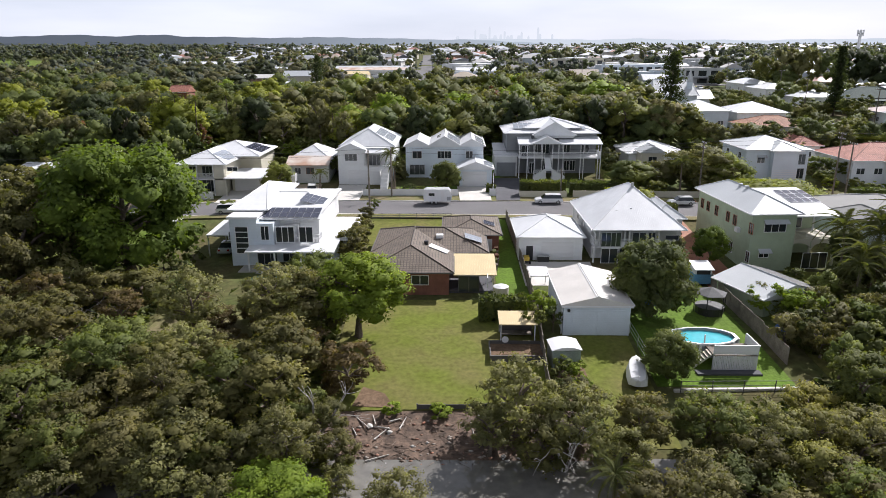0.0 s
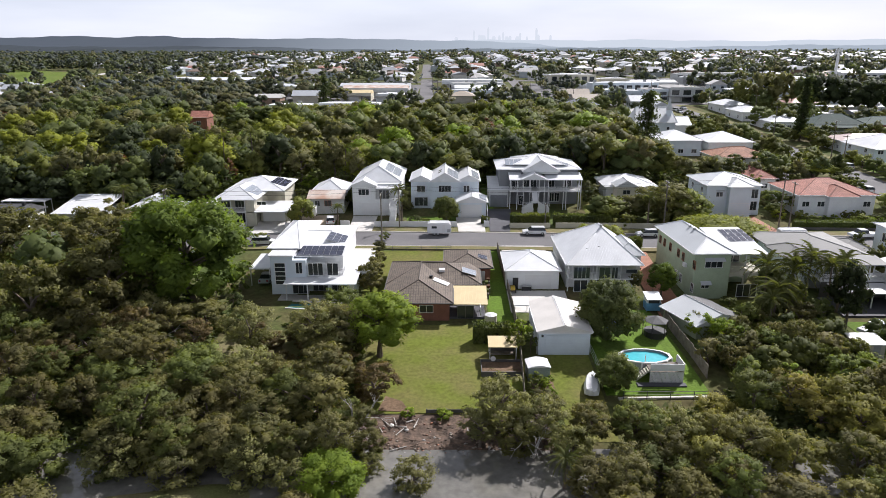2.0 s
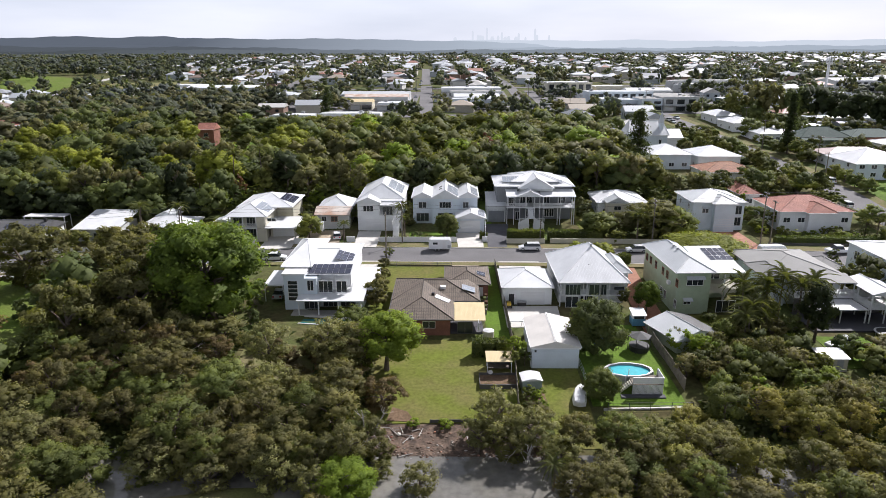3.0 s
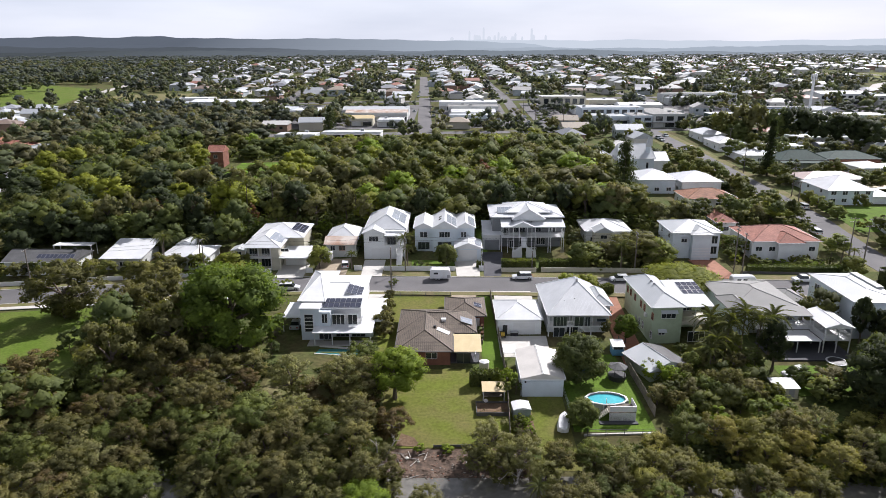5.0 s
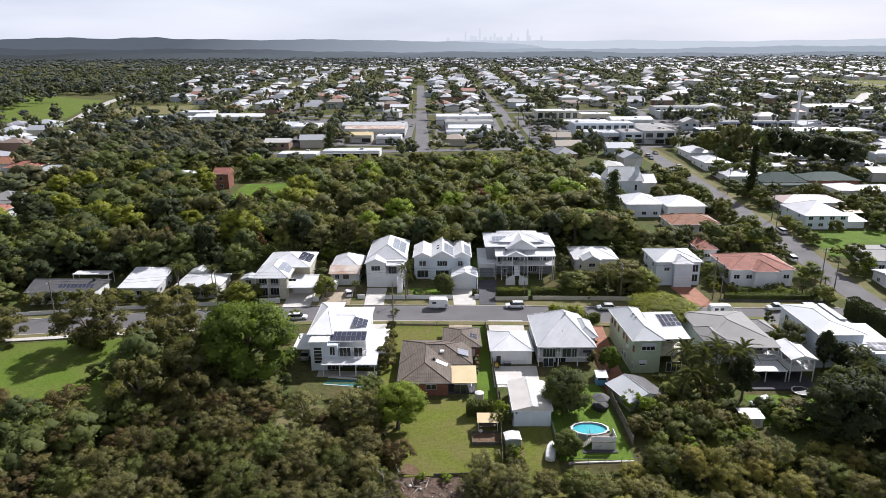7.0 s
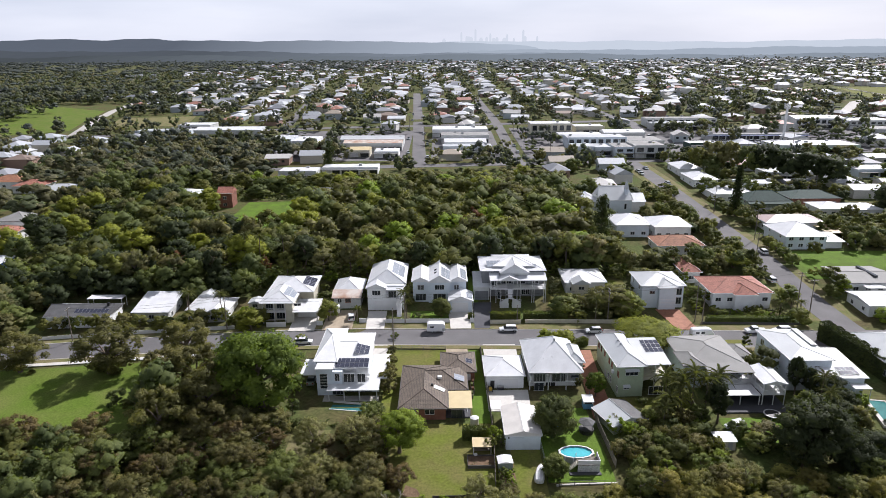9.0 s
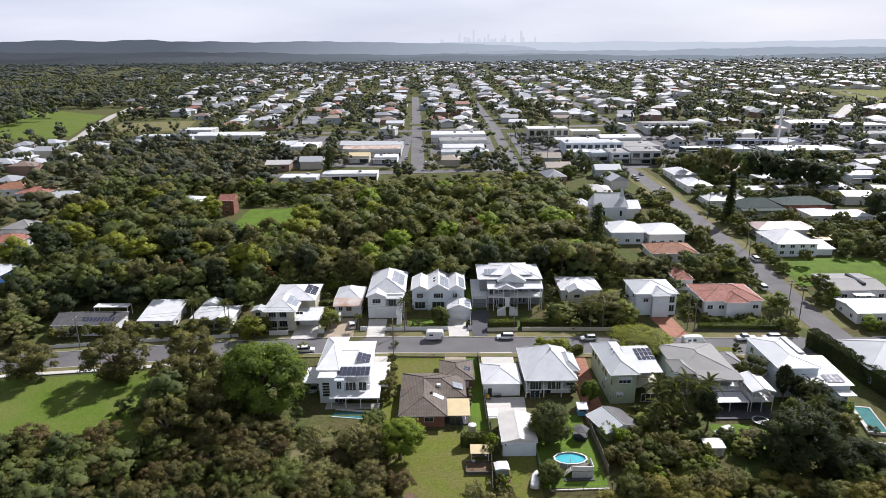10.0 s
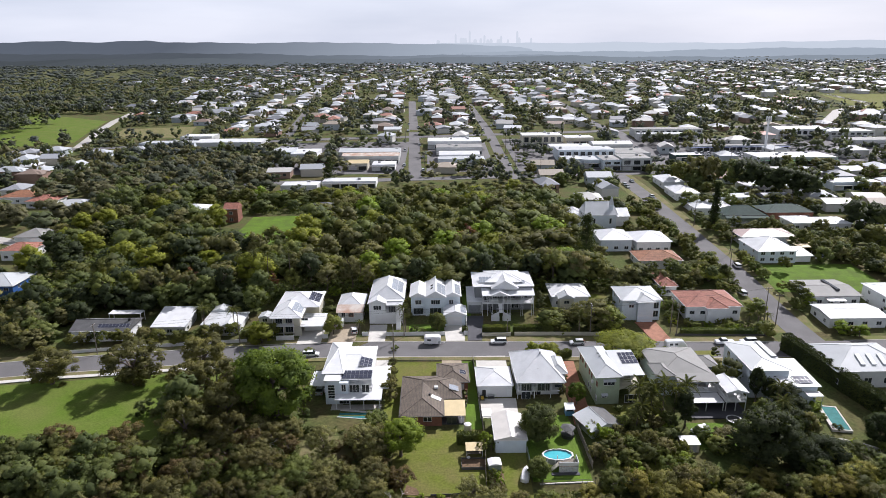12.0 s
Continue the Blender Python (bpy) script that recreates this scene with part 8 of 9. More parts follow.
def canopy(name, label, spots, radius, height, material, clumps=8, leaves=8, size=0.2, seed=5):
    """Many far trees in one mesh: uneven crowns of small clumps and leaf sprays."""
    r = np.random.default_rng(seed)
    pats = []
    for k in range(5):
        me = crown_mesh(seed * 10 + k, ("round", "open", "tall", "round", "flat")[k], clumps, leaves, size, 1.0, puff=1.25)
        v = np.empty(len(me.vertices) * 3, np.float32)
        me.vertices.foreach_get("co", v)
        loops = np.empty(len(me.loops), np.int32)
        me.loops.foreach_get("vertex_index", loops)
        pats.append((v.reshape(-1, 3), loops.reshape(-1, 3), NORMALS[me.name]))
        bpy.data.meshes.remove(me)
    V, N, F3, k = [], [], [], 0
    for x, y in spots:
        rad, hgt = r.uniform(*radius), r.uniform(*height)
        v, f3, nn = pats[int(r.integers(0, 5))]
        a_, half = r.uniform(0, 6.28), hgt * r.uniform(0.4, 0.52)
        c, s_ = math.cos(a_), math.sin(a_)
        V.append(np.stack([(v[:, 0] * c - v[:, 1] * s_) * rad + x, (v[:, 0] * s_ + v[:, 1] * c) * rad + y, v[:, 2] * half + float(G(x, y)) + hgt - half], 1))
        N.append(unit(np.stack([nn[:, 0] * c - nn[:, 1] * s_, nn[:, 0] * s_ + nn[:, 1] * c, nn[:, 2] * rad / half], 1)))
        F3.append(f3 + k)
        k += len(v)
    return tagged(part(name, np_mesh(name, np.concatenate(V), np.concatenate(F3), None, np.concatenate(N)), material), label, "trees", kind="stuff")


def spots(n, x0, x1, y0, y1, pad=2.0, wedge=True):
    out = []
    for x, y in zip(frng.uniform(x0, x1, n), frng.uniform(y0, y1, n)):
        if (not wedge or abs(x) < 0.74 * (y + 90)) and is_free(x - pad, x + pad, y - pad, y + pad):
            out.append((x, y))
    return out


# far leaves are paler and bluer, with distance haze put into their colours
FAR_LEAF = [leaf("far_leaf_olive", (0.165, 0.158, 0.082), (0.110, 0.108, 0.060), 0), leaf("far_leaf_green", (0.130, 0.150, 0.074), (0.088, 0.104, 0.054), 0), leaf("far_leaf_dark", (0.098, 0.110, 0.068), (0.070, 0.080, 0.054), 0), leaf("far_leaf_hazed", (0.100, 0.114, 0.100), (0.072, 0.085, 0.078), 0)]
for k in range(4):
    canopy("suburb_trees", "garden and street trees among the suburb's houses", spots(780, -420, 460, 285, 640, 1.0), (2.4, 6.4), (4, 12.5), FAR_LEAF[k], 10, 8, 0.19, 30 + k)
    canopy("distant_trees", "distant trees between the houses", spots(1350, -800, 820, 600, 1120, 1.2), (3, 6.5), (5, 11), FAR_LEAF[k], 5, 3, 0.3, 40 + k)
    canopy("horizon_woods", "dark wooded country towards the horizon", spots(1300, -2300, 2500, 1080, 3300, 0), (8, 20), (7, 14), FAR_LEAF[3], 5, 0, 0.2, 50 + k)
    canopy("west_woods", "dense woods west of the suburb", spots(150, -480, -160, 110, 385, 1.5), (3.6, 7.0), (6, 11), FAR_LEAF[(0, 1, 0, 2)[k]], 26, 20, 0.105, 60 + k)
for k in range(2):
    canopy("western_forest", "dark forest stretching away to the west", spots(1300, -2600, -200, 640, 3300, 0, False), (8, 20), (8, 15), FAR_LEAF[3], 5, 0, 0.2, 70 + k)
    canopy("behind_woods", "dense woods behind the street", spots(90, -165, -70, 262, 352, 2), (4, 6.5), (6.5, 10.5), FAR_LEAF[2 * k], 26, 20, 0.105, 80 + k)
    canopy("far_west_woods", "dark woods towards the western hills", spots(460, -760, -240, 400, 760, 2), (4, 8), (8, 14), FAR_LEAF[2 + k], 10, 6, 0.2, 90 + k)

# hills and the city's towers on the horizon, glowing with haze in their colours
HILL_X = (-4700, -3090, -2520, -2350, -1983, -1860, -1700, -1450, -1040, -794, -466, 0, 500, 900)
HILL_Z = (140, 146, 154, 143, 153, 143, 138, 134, 131, 135, 124, 116, 100, 60)
RANGE_X = (-1500, -300, 100, 360, 800, 1300, 2000, 2900, 3600, 4600)
RANGE_Z = (100, 118, 120, 124, 116, 120, 108, 118, 126, 112)
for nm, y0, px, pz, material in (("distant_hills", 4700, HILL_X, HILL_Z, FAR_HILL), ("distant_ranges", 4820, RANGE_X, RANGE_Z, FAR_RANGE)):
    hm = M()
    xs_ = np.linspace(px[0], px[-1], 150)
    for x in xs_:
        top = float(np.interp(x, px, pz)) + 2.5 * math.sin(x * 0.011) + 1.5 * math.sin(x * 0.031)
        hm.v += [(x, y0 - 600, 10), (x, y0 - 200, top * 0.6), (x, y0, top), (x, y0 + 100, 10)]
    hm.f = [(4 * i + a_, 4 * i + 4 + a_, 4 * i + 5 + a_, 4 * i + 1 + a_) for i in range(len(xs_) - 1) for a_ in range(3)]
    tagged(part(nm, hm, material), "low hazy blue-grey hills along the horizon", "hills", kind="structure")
# layered glowing ridges stand in for haze that thickens with distance
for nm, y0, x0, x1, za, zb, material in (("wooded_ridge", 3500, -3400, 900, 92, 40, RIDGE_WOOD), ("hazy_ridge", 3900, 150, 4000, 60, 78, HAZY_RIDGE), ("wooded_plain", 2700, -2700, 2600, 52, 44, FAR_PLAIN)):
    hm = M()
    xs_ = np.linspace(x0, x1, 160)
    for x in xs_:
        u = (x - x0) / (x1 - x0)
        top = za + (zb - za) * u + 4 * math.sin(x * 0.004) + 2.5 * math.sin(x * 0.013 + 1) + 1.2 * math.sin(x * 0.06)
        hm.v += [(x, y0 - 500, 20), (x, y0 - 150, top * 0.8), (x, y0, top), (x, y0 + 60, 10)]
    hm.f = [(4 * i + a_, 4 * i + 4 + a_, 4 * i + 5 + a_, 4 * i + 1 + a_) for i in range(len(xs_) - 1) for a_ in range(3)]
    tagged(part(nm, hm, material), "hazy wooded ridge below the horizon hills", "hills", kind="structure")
crng = np.random.default_rng(3)
for k in range(18):
    x = crng.normal(360, 170) if k > 5 else (141, 181, 244, 350, 467, 585)[k]
    hgt = crng.uniform(132, 152) if k > 5 else (178, 150, 200, 168, 162, 192)[k]
    w = crng.uniform(12, 30) if k > 5 else 13
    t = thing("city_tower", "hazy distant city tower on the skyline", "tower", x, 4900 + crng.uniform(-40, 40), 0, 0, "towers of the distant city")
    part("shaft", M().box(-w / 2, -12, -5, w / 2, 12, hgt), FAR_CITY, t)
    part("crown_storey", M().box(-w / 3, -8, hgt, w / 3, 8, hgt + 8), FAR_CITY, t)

# ---- vehicles ----
def car_meshes(length, height, hood, cab0, cab1, roof0, roof1, width=1.78, bed=None):
    """Body, glass and wheels of a car that points along +x; the figures are places along its length."""
    b, gls = M(), M()
    L, belt = length, height * 0.58
    prof = [(0, 0.32), (0.02, belt * 0.72), (cab0, belt), (cab1, belt), (L - hood * 0.0 - 0.06, belt * 0.78), (L, belt * 0.55), (L, 0.3)]
    if bed:
        prof = [(0, 0.45), (0, belt * 0.95), (cab0, belt), (cab1, belt), (L - 0.06, belt * 0.86), (L, belt * 0.6), (L, 0.4)]
    rings = []
    for y, s in ((-width / 2, 0.0), (-width / 2 + 0.08, 0.04), (width / 2 - 0.08, 0.04), (width / 2, 0.0)):
        rings.append([(x, y, z + (s if 0 < i < 6 else 0)) for i, (x, z) in enumerate(prof)])
    k = 0
    for r in rings:
        b.v += r
    n = len(prof)
    for j in range(3):
        for i in range(n):
            b.f.append((j * n + i, j * n + (i + 1) % n, (j + 1) * n + (i + 1) % n, (j + 1) * n + i)[::-1])
    b.f += [tuple(range(n)), tuple(range(4 * n - 1, 3 * n - 1, -1))]
    ins = 0.16
    yb, yt = width / 2 - 0.05, width / 2 - ins - 0.06
    q = [(cab0, -yb, belt + 0.03), (cab1, -yb, belt + 0.03), (cab1, yb, belt + 0.03), (cab0, yb, belt + 0.03)]
    t = [(roof0, -yt, height - 0.06), (roof1, -yt, height - 0.06), (roof1, yt, height - 0.06), (roof0, yt, height - 0.06)]
    for i in range(4):
        j = (i + 1) % 4
        gls.face(q[i], q[j], t[j], t[i])
    gls.face(*t).face(*q[::-1])
    rf = M()
    e = 0.05
    mid0, mid1 = roof0 * 0.8 + roof1 * 0.2, roof0 * 0.2 + roof1 * 0.8
    rf.box(roof0 - e, -yt - 0.03, height - 0.07, roof1 + e, yt + 0.03, height)
    return b.mesh("body"), gls.mesh("glass"), rf.mesh("roof")


WHEEL_T = M().tube((0, -0.11, 0), (0, 0.11, 0), 0.33, n=14).mesh("tyre")
WHEEL_R = M().tube((0, -0.118, 0), (0, 0.118, 0), 0.2, n=10).mesh("rim")
CARS = {
    "hatch": (4.3, 1.5, *car_meshes(4.3, 1.5, 0.9, 0.15, 3.3, 0.55, 2.6)),
    "wagon": (4.7, 1.62, *car_meshes(4.7, 1.62, 1.0, 0.1, 3.6, 0.4, 2.9)),
    "sedan": (4.6, 1.45, *car_meshes(4.6, 1.45, 1.0, 0.8, 3.5, 1.5, 2.7)),
    "ute": (5.2, 1.75, *car_meshes(5.2, 1.75, 1.2, 1.9, 4.1, 2.2, 3.5, 1.85, True)),
}


def car(kind, x, y, rz, paint=None, label="", group="parked cars", plain=False):
    L, hgt, body, glass, top = CARS[kind]
    paint = paint or CAR_WHITE
    z = float(G(x, y)) + 0.07
    ob = thing("car", label or "white car parked outside", "car", x, y, z, rz, group)
    for nm, me, m_ in (("body", body, paint), ("roof", top, paint)):
        me = me.copy() if me.materials and me.materials[0] is not m_ else me
        part(nm, me, m_, ob, at=pose(-L / 2, 0, 0))
    part("glasshouse", glass, GLASS, ob, at=pose(-L / 2, 0, 0))
    for wx in (0.8, L - 0.85):
        for wy in (-0.8, 0.8):
            w = part("wheel", WHEEL_T, RUBBER, ob, at=pose(wx - L / 2, wy, 0.33))
            if not plain:
                part("rim", WHEEL_R, METAL, w)
    for wy in () if plain else (-0.62, 0.62):
        part("headlight", M().box(L / 2 - 0.12, wy - 0.18, 0.58, L / 2 + 0.015, wy + 0.18, 0.74), LAMP_CLEAR, ob)
        part("tail_light", M().box(-L / 2 - 0.015, wy - 0.14, 0.62, -L / 2 + 0.1, wy + 0.14, 0.86), LAMP_RED, ob)
    return ob


car("wagon", 15.7, 108.3, 180, CAR_WHITE, "white wagon parked at the kerb")
car("hatch", 38.0, 107.0, 180, CAR_WHITE, "white hatchback parked in tree shade")
car("ute", 80.0, 106.2, 180, CAR_WHITE, "white dual-cab ute parked at the kerb")
car("wagon", 87.0, 106.4, 180, CAR_WHITE, "white wagon parked behind the ute")
car("hatch", -26.9, 116.6, 100, CAR_WHITE, "white hatchback parked on the gravel")
car("wagon", -37.3, 102.2, 4, CAR_WHITE, "white wagon beside the white house")
car("sedan", -31.7, 83.6, 92, mat("silver_paint", (0.35, 0.38, 0.4), 0.3, vary=0.05, coat=0.5), "silver sedan under the carport")
car("sedan", 121.6, 112.6, 185, CAR_RED, "red sedan on a driveway")
car("wagon", 107.4, 161.5, 88, CAR_WHITE, "white van parked in the side street")
car("wagon", 99.4, 138.6, 88, CAR_WHITE, "white wagon parked on the grass")
car("sedan", 101.6, 196, 88, CAR_WHITE, "pale sedan parked in the side street")
car("ute", 142.5, 168.6, 30, CAR_WHITE, "white van on a side lawn")
for k, (x, y) in enumerate(((101.4, 240), (101.4, 247), (107.6, 262), (101, 283), (101, 289), (107, 296), (138, 352), (145, 366), (139, 398), (38, 330), (38, 337), (44, 344), (38, 352), (44, 366), (-10, 330), (-22, 345), (-11, 372), (-24, 395), (-14, 415), (-25, 480), (-17, 500), (-26, 520), (36, 480), (45, 505), (37, 530))):
    car("sedan" if k % 2 else "hatch", x, y, 92, (CAR_WHITE, CAR_DARK, CAR_WHITE, CAR_RED)[k % 4], "small car parked along a distant street", plain=True)
yard = np.random.default_rng(9)
for k in range(60):
    row, col = k // 12, k % 12
    x, y = (172 + col * 4.4, 364 + row * 5.6) if k < 36 else (256 + col * 3.1, 326 + (row - 3) * 6)
    car("hatch" if k % 3 else "wagon", x, y, 90 + yard.uniform(-4, 4), CAR_WHITE if yard.random() < 0.65 else CAR_DARK, "car in a crowded sales yard", "cars in the sales yard", True)
for k in range(14):
    car("hatch", 0 + k * 2.1, 334 - (k % 2) * 0.5, 90, CAR_WHITE if k % 3 else CAR_DARK, "car parked before the shops", "cars before the shops", True)
for k in range(10):
    car("sedan", -110 + (k % 5) * 3, 352 + (k // 5) * 6, 90, CAR_DARK if k % 2 else CAR_WHITE, "car parked before the workshop", "cars before the workshop", True)

mv = thing("motorhome", "white rounded motorhome parked under the poinciana", "motorhome", 62.0, 103.4, -0.92, 3, "parked cars")
vm = M()
for x, sy, z0, z1 in ((0, 0.75, 0.7, 2.0), (0.12, 0.98, 0.5, 2.5), (0.6, 1.08, 0.42, 2.72), (4.2, 1.08, 0.42, 2.72), (5.0, 1.05, 0.42, 2.6), (5.7, 0.98, 0.42, 1.7), (6.1, 0.85, 0.5, 1.2)):
    vm.v += [(x, -sy, z0), (x, -sy, z1 - 0.35), (x, -sy * 0.8, z1 - 0.06), (x, 0, z1), (x, sy * 0.8, z1 - 0.06), (x, sy, z1 - 0.35), (x, sy, z0)]
vm.f = [(7 * i + j, 7 * i + (j + 1) % 7, 7 * i + 7 + (j + 1) % 7, 7 * i + 7 + j)[::-1] for i in range(6) for j in range(7)] + [tuple(range(7)), tuple(range(48, 41, -1))]
part("body", vm, CAR_WHITE, mv)
for x, sy in ((1.4, -1.1), (2.8, -1.1), (1.4, 1.1), (2.8, 1.1)):
    part("side_window", M().box(x - 0.45, sy - 0.02, 1.5, x + 0.45, sy + 0.02, 2.1), GLASS, mv)
for x in (1.1, 4.9):
    for y in (-0.92, 0.92):
        part("tyre", WHEEL_T, BLACK, mv, at=Matrix.Translation((x, y, 0.34)))
cv = thing("caravan", "white caravan parked at the kerb", "caravan", -3.4, 108.2, -0.8)
bm_ = M()
prof = [(-2.3, 0.5), (-2.4, 1.2), (-2.3, 2.4), (-1.9, 2.6), (1.9, 2.6), (2.3, 2.2), (2.45, 1.2), (2.3, 0.5)]
bm_.v = [(x, -1.1, z) for x, z in prof] + [(x, 1.1, z) for x, z in prof]
bm_.f = [tuple(range(8)), tuple(range(15, 7, -1))] + [(i, i + 8, (i + 1) % 8 + 8, (i + 1) % 8) for i in range(8)]
part("body", bm_, CAR_WHITE, cv)
part("window", M().box(-1.5, -1.13, 1.5, -0.5, -1.09, 1.95), GLASS, cv)
part("door", M().box(0.6, -1.12, 0.6, 1.2, -1.09, 2.2), PLAIN_WHITE, cv)
part("side_box", M().box(1.6, -1.13, 0.7, 2.25, -1.09, 1.35), GREY_PAINT, cv)
for x in (-0.95, -0.25):
    for y in (-0.95, 0.95):
        w = part("wheel", WHEEL_T, RUBBER, cv, at=pose(x, y, 0.33))
        part("rim", WHEEL_R, METAL, w)
part("drawbar", M().tube((2.3, 0, 0.5), (3.6, 0, 0.45), 0.06, n=6), METAL, cv)
tr = thing("trailer", "white enclosed box trailer on the gravel", "trailer", -31.2, 118.8, 0.35, 95)
part("body", M().box(-1.5, -0.9, 0.45, 1.5, 0.9, 2.0), CAR_WHITE, tr)
for y in (-0.95, 0.95):
    part("wheel", WHEEL_T, RUBBER, tr, at=pose(0, y, 0.33))
bt = thing("boat", "upturned white boat under a cover on the grass", "boat", 15.9, 50.6, -3.62, 78)
bm_ = M()
st = [(-2.6, 0.25, 0.75), (-2.3, 0.8, 0.95), (-0.8, 0.95, 1.05), (1.0, 0.85, 1.0), (2.2, 0.45, 0.8), (2.8, 0.05, 0.6)]
for x, hw, z in st:
    bm_.v += [(x, -hw, 0.1), (x, -hw * 0.75, z * 0.8), (x, 0, z), (x, hw * 0.75, z * 0.8), (x, hw, 0.1)]
bm_.f = [(5 * i + a, 5 * i + 5 + a, 5 * i + 6 + a, 5 * i + 1 + a) for i in range(5) for a in range(4)] + [(0, 1, 2, 3, 4), (29, 28, 27, 26, 25)]
part("hull", bm_, PLAIN_WHITE, bt)
cb = thing("covered_boat", "white shrink-wrapped boat on the street side", "boat", 63.0, 100.0, -0.9, 172)
bm_ = M()
for x, hw, z in [(-3, 0.9, 1.2), (-2.6, 1.1, 2.0), (0, 1.2, 2.3), (2.0, 1.0, 1.9), (3.2, 0.15, 1.3)]:
    bm_.v += [(x, -hw, 0.5), (x, -hw * 0.8, z * 0.8), (x, 0, z), (x, hw * 0.8, z * 0.8), (x, hw, 0.5)]
bm_.f = [(5 * i + a, 5 * i + 5 + a, 5 * i + 6 + a, 5 * i + 1 + a) for i in range(4) for a in range(4)] + [(0, 1, 2, 3, 4), (24, 23, 22, 21, 20)]
part("cover", bm_, PLAIN_WHITE, cb)

# ---- the pool and its deck ----
po = thing("above_ground_pool", "oval above-ground pool with a white rim and clear blue water", "pool", 23.4, 55.6, -3.4)
N, RX, RY = 12, 3.25, 2.0
ring = [(RX * math.cos(2 * math.pi * (k + 0.5) / N), RY * math.sin(2 * math.pi * (k + 0.5) / N)) for k in range(N)]
wl_ = M()
for k in range(N):
    (xa, ya), (xb, yb) = ring[k], ring[(k + 1) % N]
    wl_.face((xa, ya, -0.4), (xb, yb, -0.4), (xb, yb, 1.3), (xa, ya, 1.3)).face((xb * 0.97, yb * 0.97, -0.4), (xa * 0.97, ya * 0.97, -0.4), (xa * 0.97, ya * 0.97, 1.3), (xb * 0.97, yb * 0.97, 1.3))
part("wall", wl_, GREY_PAINT, po)
rim = M()
for k in range(N):
    (xa, ya), (xb, yb) = ring[k], ring[(k + 1) % N]
    for za, zb, sa, sb in ((1.3, 1.38, 1.04, 0.93),):
        rim.face((xa * sa, ya * sa, zb), (xb * sa, yb * sa, zb), (xb * sb, yb * sb, zb), (xa * sb, ya * sb, zb)).face((xa * sa, ya * sa, za - 0.05), (xb * sa, yb * sa, za - 0.05), (xb * sa, yb * sa, zb), (xa * sa, ya * sa, zb))
part("rim", rim, PLAIN_WHITE, po)
part("water", M().face(*[(x * 0.965, y * 0.965, 1.08) for x, y in ring]), POOL_WATER, po)
part("liner", M().face(*[(x * 0.96, y * 0.96, 0.0) for x, y in ring]), TILE_TEAL, po)
for x, y in ring:
    part("upright", M().box(x * 1.03 - 0.09, y * 1.03 - 0.09, -0.4, x * 1.03 + 0.09, y * 1.03 + 0.09, 1.3), PLAIN_WHITE, po)
dk = thing("pool_deck", "white timber pool deck with slatted skirt and steps", "deck", 23.0, 51.6, -3.65)
part("floor", M().box(0, 0, 1.35, 4.0, 2.6, 1.45), TIMBER, dk)
for k in range(26):
    part("skirt_slat", M().box(0.02 + k * 0.153, -0.04, 0.0, 0.14 + k * 0.153, 0.0, 1.35), PLAIN_WHITE, dk)
part("front_screen", M().box(0, -0.03, 1.55, 4.0, 0.02, 2.35), PLAIN_WHITE, dk)
part("top_rail", M().box(-0.05, -0.06, 2.35, 4.05, 0.06, 2.43), PLAIN_WHITE, dk)
part("side_screen", M().box(3.96, 0.024, 0.0, 4.0, 2.7, 2.35), PLAIN_WHITE, dk)
part("side_rail", M().box(3.93, 0.064, 2.35, 4.03, 2.7, 2.43), PLAIN_WHITE, dk)
for x, y in ((0.04, 0.1), (2.0, 0.1), (3.9, 2.6), (0.04, 2.5)):
    post(dk, x, y, -0.2, 2.35, 0.05)
for k in range(6):
    part("tread", M().box(-1.45 + k * 0.25, 0.35, 0.2 + k * 0.22, -1.18 + k * 0.25, 1.5, 0.25 + k * 0.22), CREAM_WALL, dk)
for y in (0.35, 1.5):
    part("stringer", M().tube((-1.55, y, 0.0), (0.0, y, 1.35), 0.06, n=4), CREAM_WALL, dk)
part("paving", M().box(-1.6, -0.9, -0.3, 4.2, -0.044, 0.03), DARK_ASPHALT, dk)
gz = thing("gazebo", "dark hexagonal shade gazebo on the lawn", "gazebo", 27.0, 63.6, -2.9)
hexa = [(1.75 * math.cos(math.pi * k / 3), 1.75 * math.sin(math.pi * k / 3)) for k in range(6)]
can = M()
for k in range(6):
    (xa, ya), (xb, yb) = hexa[k], hexa[(k + 1) % 6]
    can.face((xa, ya, 2.3), (xb, yb, 2.3), (0, 0, 2.95)).face((0, 0, 2.9), (xb, yb, 2.25), (xa, ya, 2.25)).face((xa, ya, 2.25), (xb, yb, 2.25), (xb, yb, 2.3), (xa, ya, 2.3))
part("canopy", can, SLATE_SHEET, gz)
for x, y in hexa:
    part("pole", M().tube((x * 0.95, y * 0.95, -0.2), (x * 0.95, y * 0.95, 2.28), 0.04, n=6), BLACK, gz)
part("spa_tub", M().tube((0, 0, -0.1), (0, 0, 0.85), 1.45, 1.5, 16), BLACK, gz)
cu = thing("cubby_house", "small white and blue playhouse on posts", "playhouse", 29.0, 71.2, -2.65, 0)
part("body", M().box(-1.0, 0, 0.3, 1.0, 1.9, 1.5), mat("sky_blue_paint", (0.12, 0.30, 0.48), 0.6), cu)
# black sheet paints the dark inside of the playhouse
part("opening", M().box(-0.8, -0.02, 1.5, 0.8, 0.0, 2.0), BLACK, cu)
part("upper_wall", M().box(-1.0, 0.02, 1.504, 1.0, 1.9, 2.1), PLAIN_WHITE, cu)
part("roof", roof_mesh(-1.15, 1.15, -0.3, 2.1, 2.1, 0.45, "lean", 0.08).mesh("roof"), PLAIN_WHITE, cu)
for x in (-0.95, 0.95):
    post(cu, x, 0.1, -0.3, 0.3, 0.06, TIMBER)
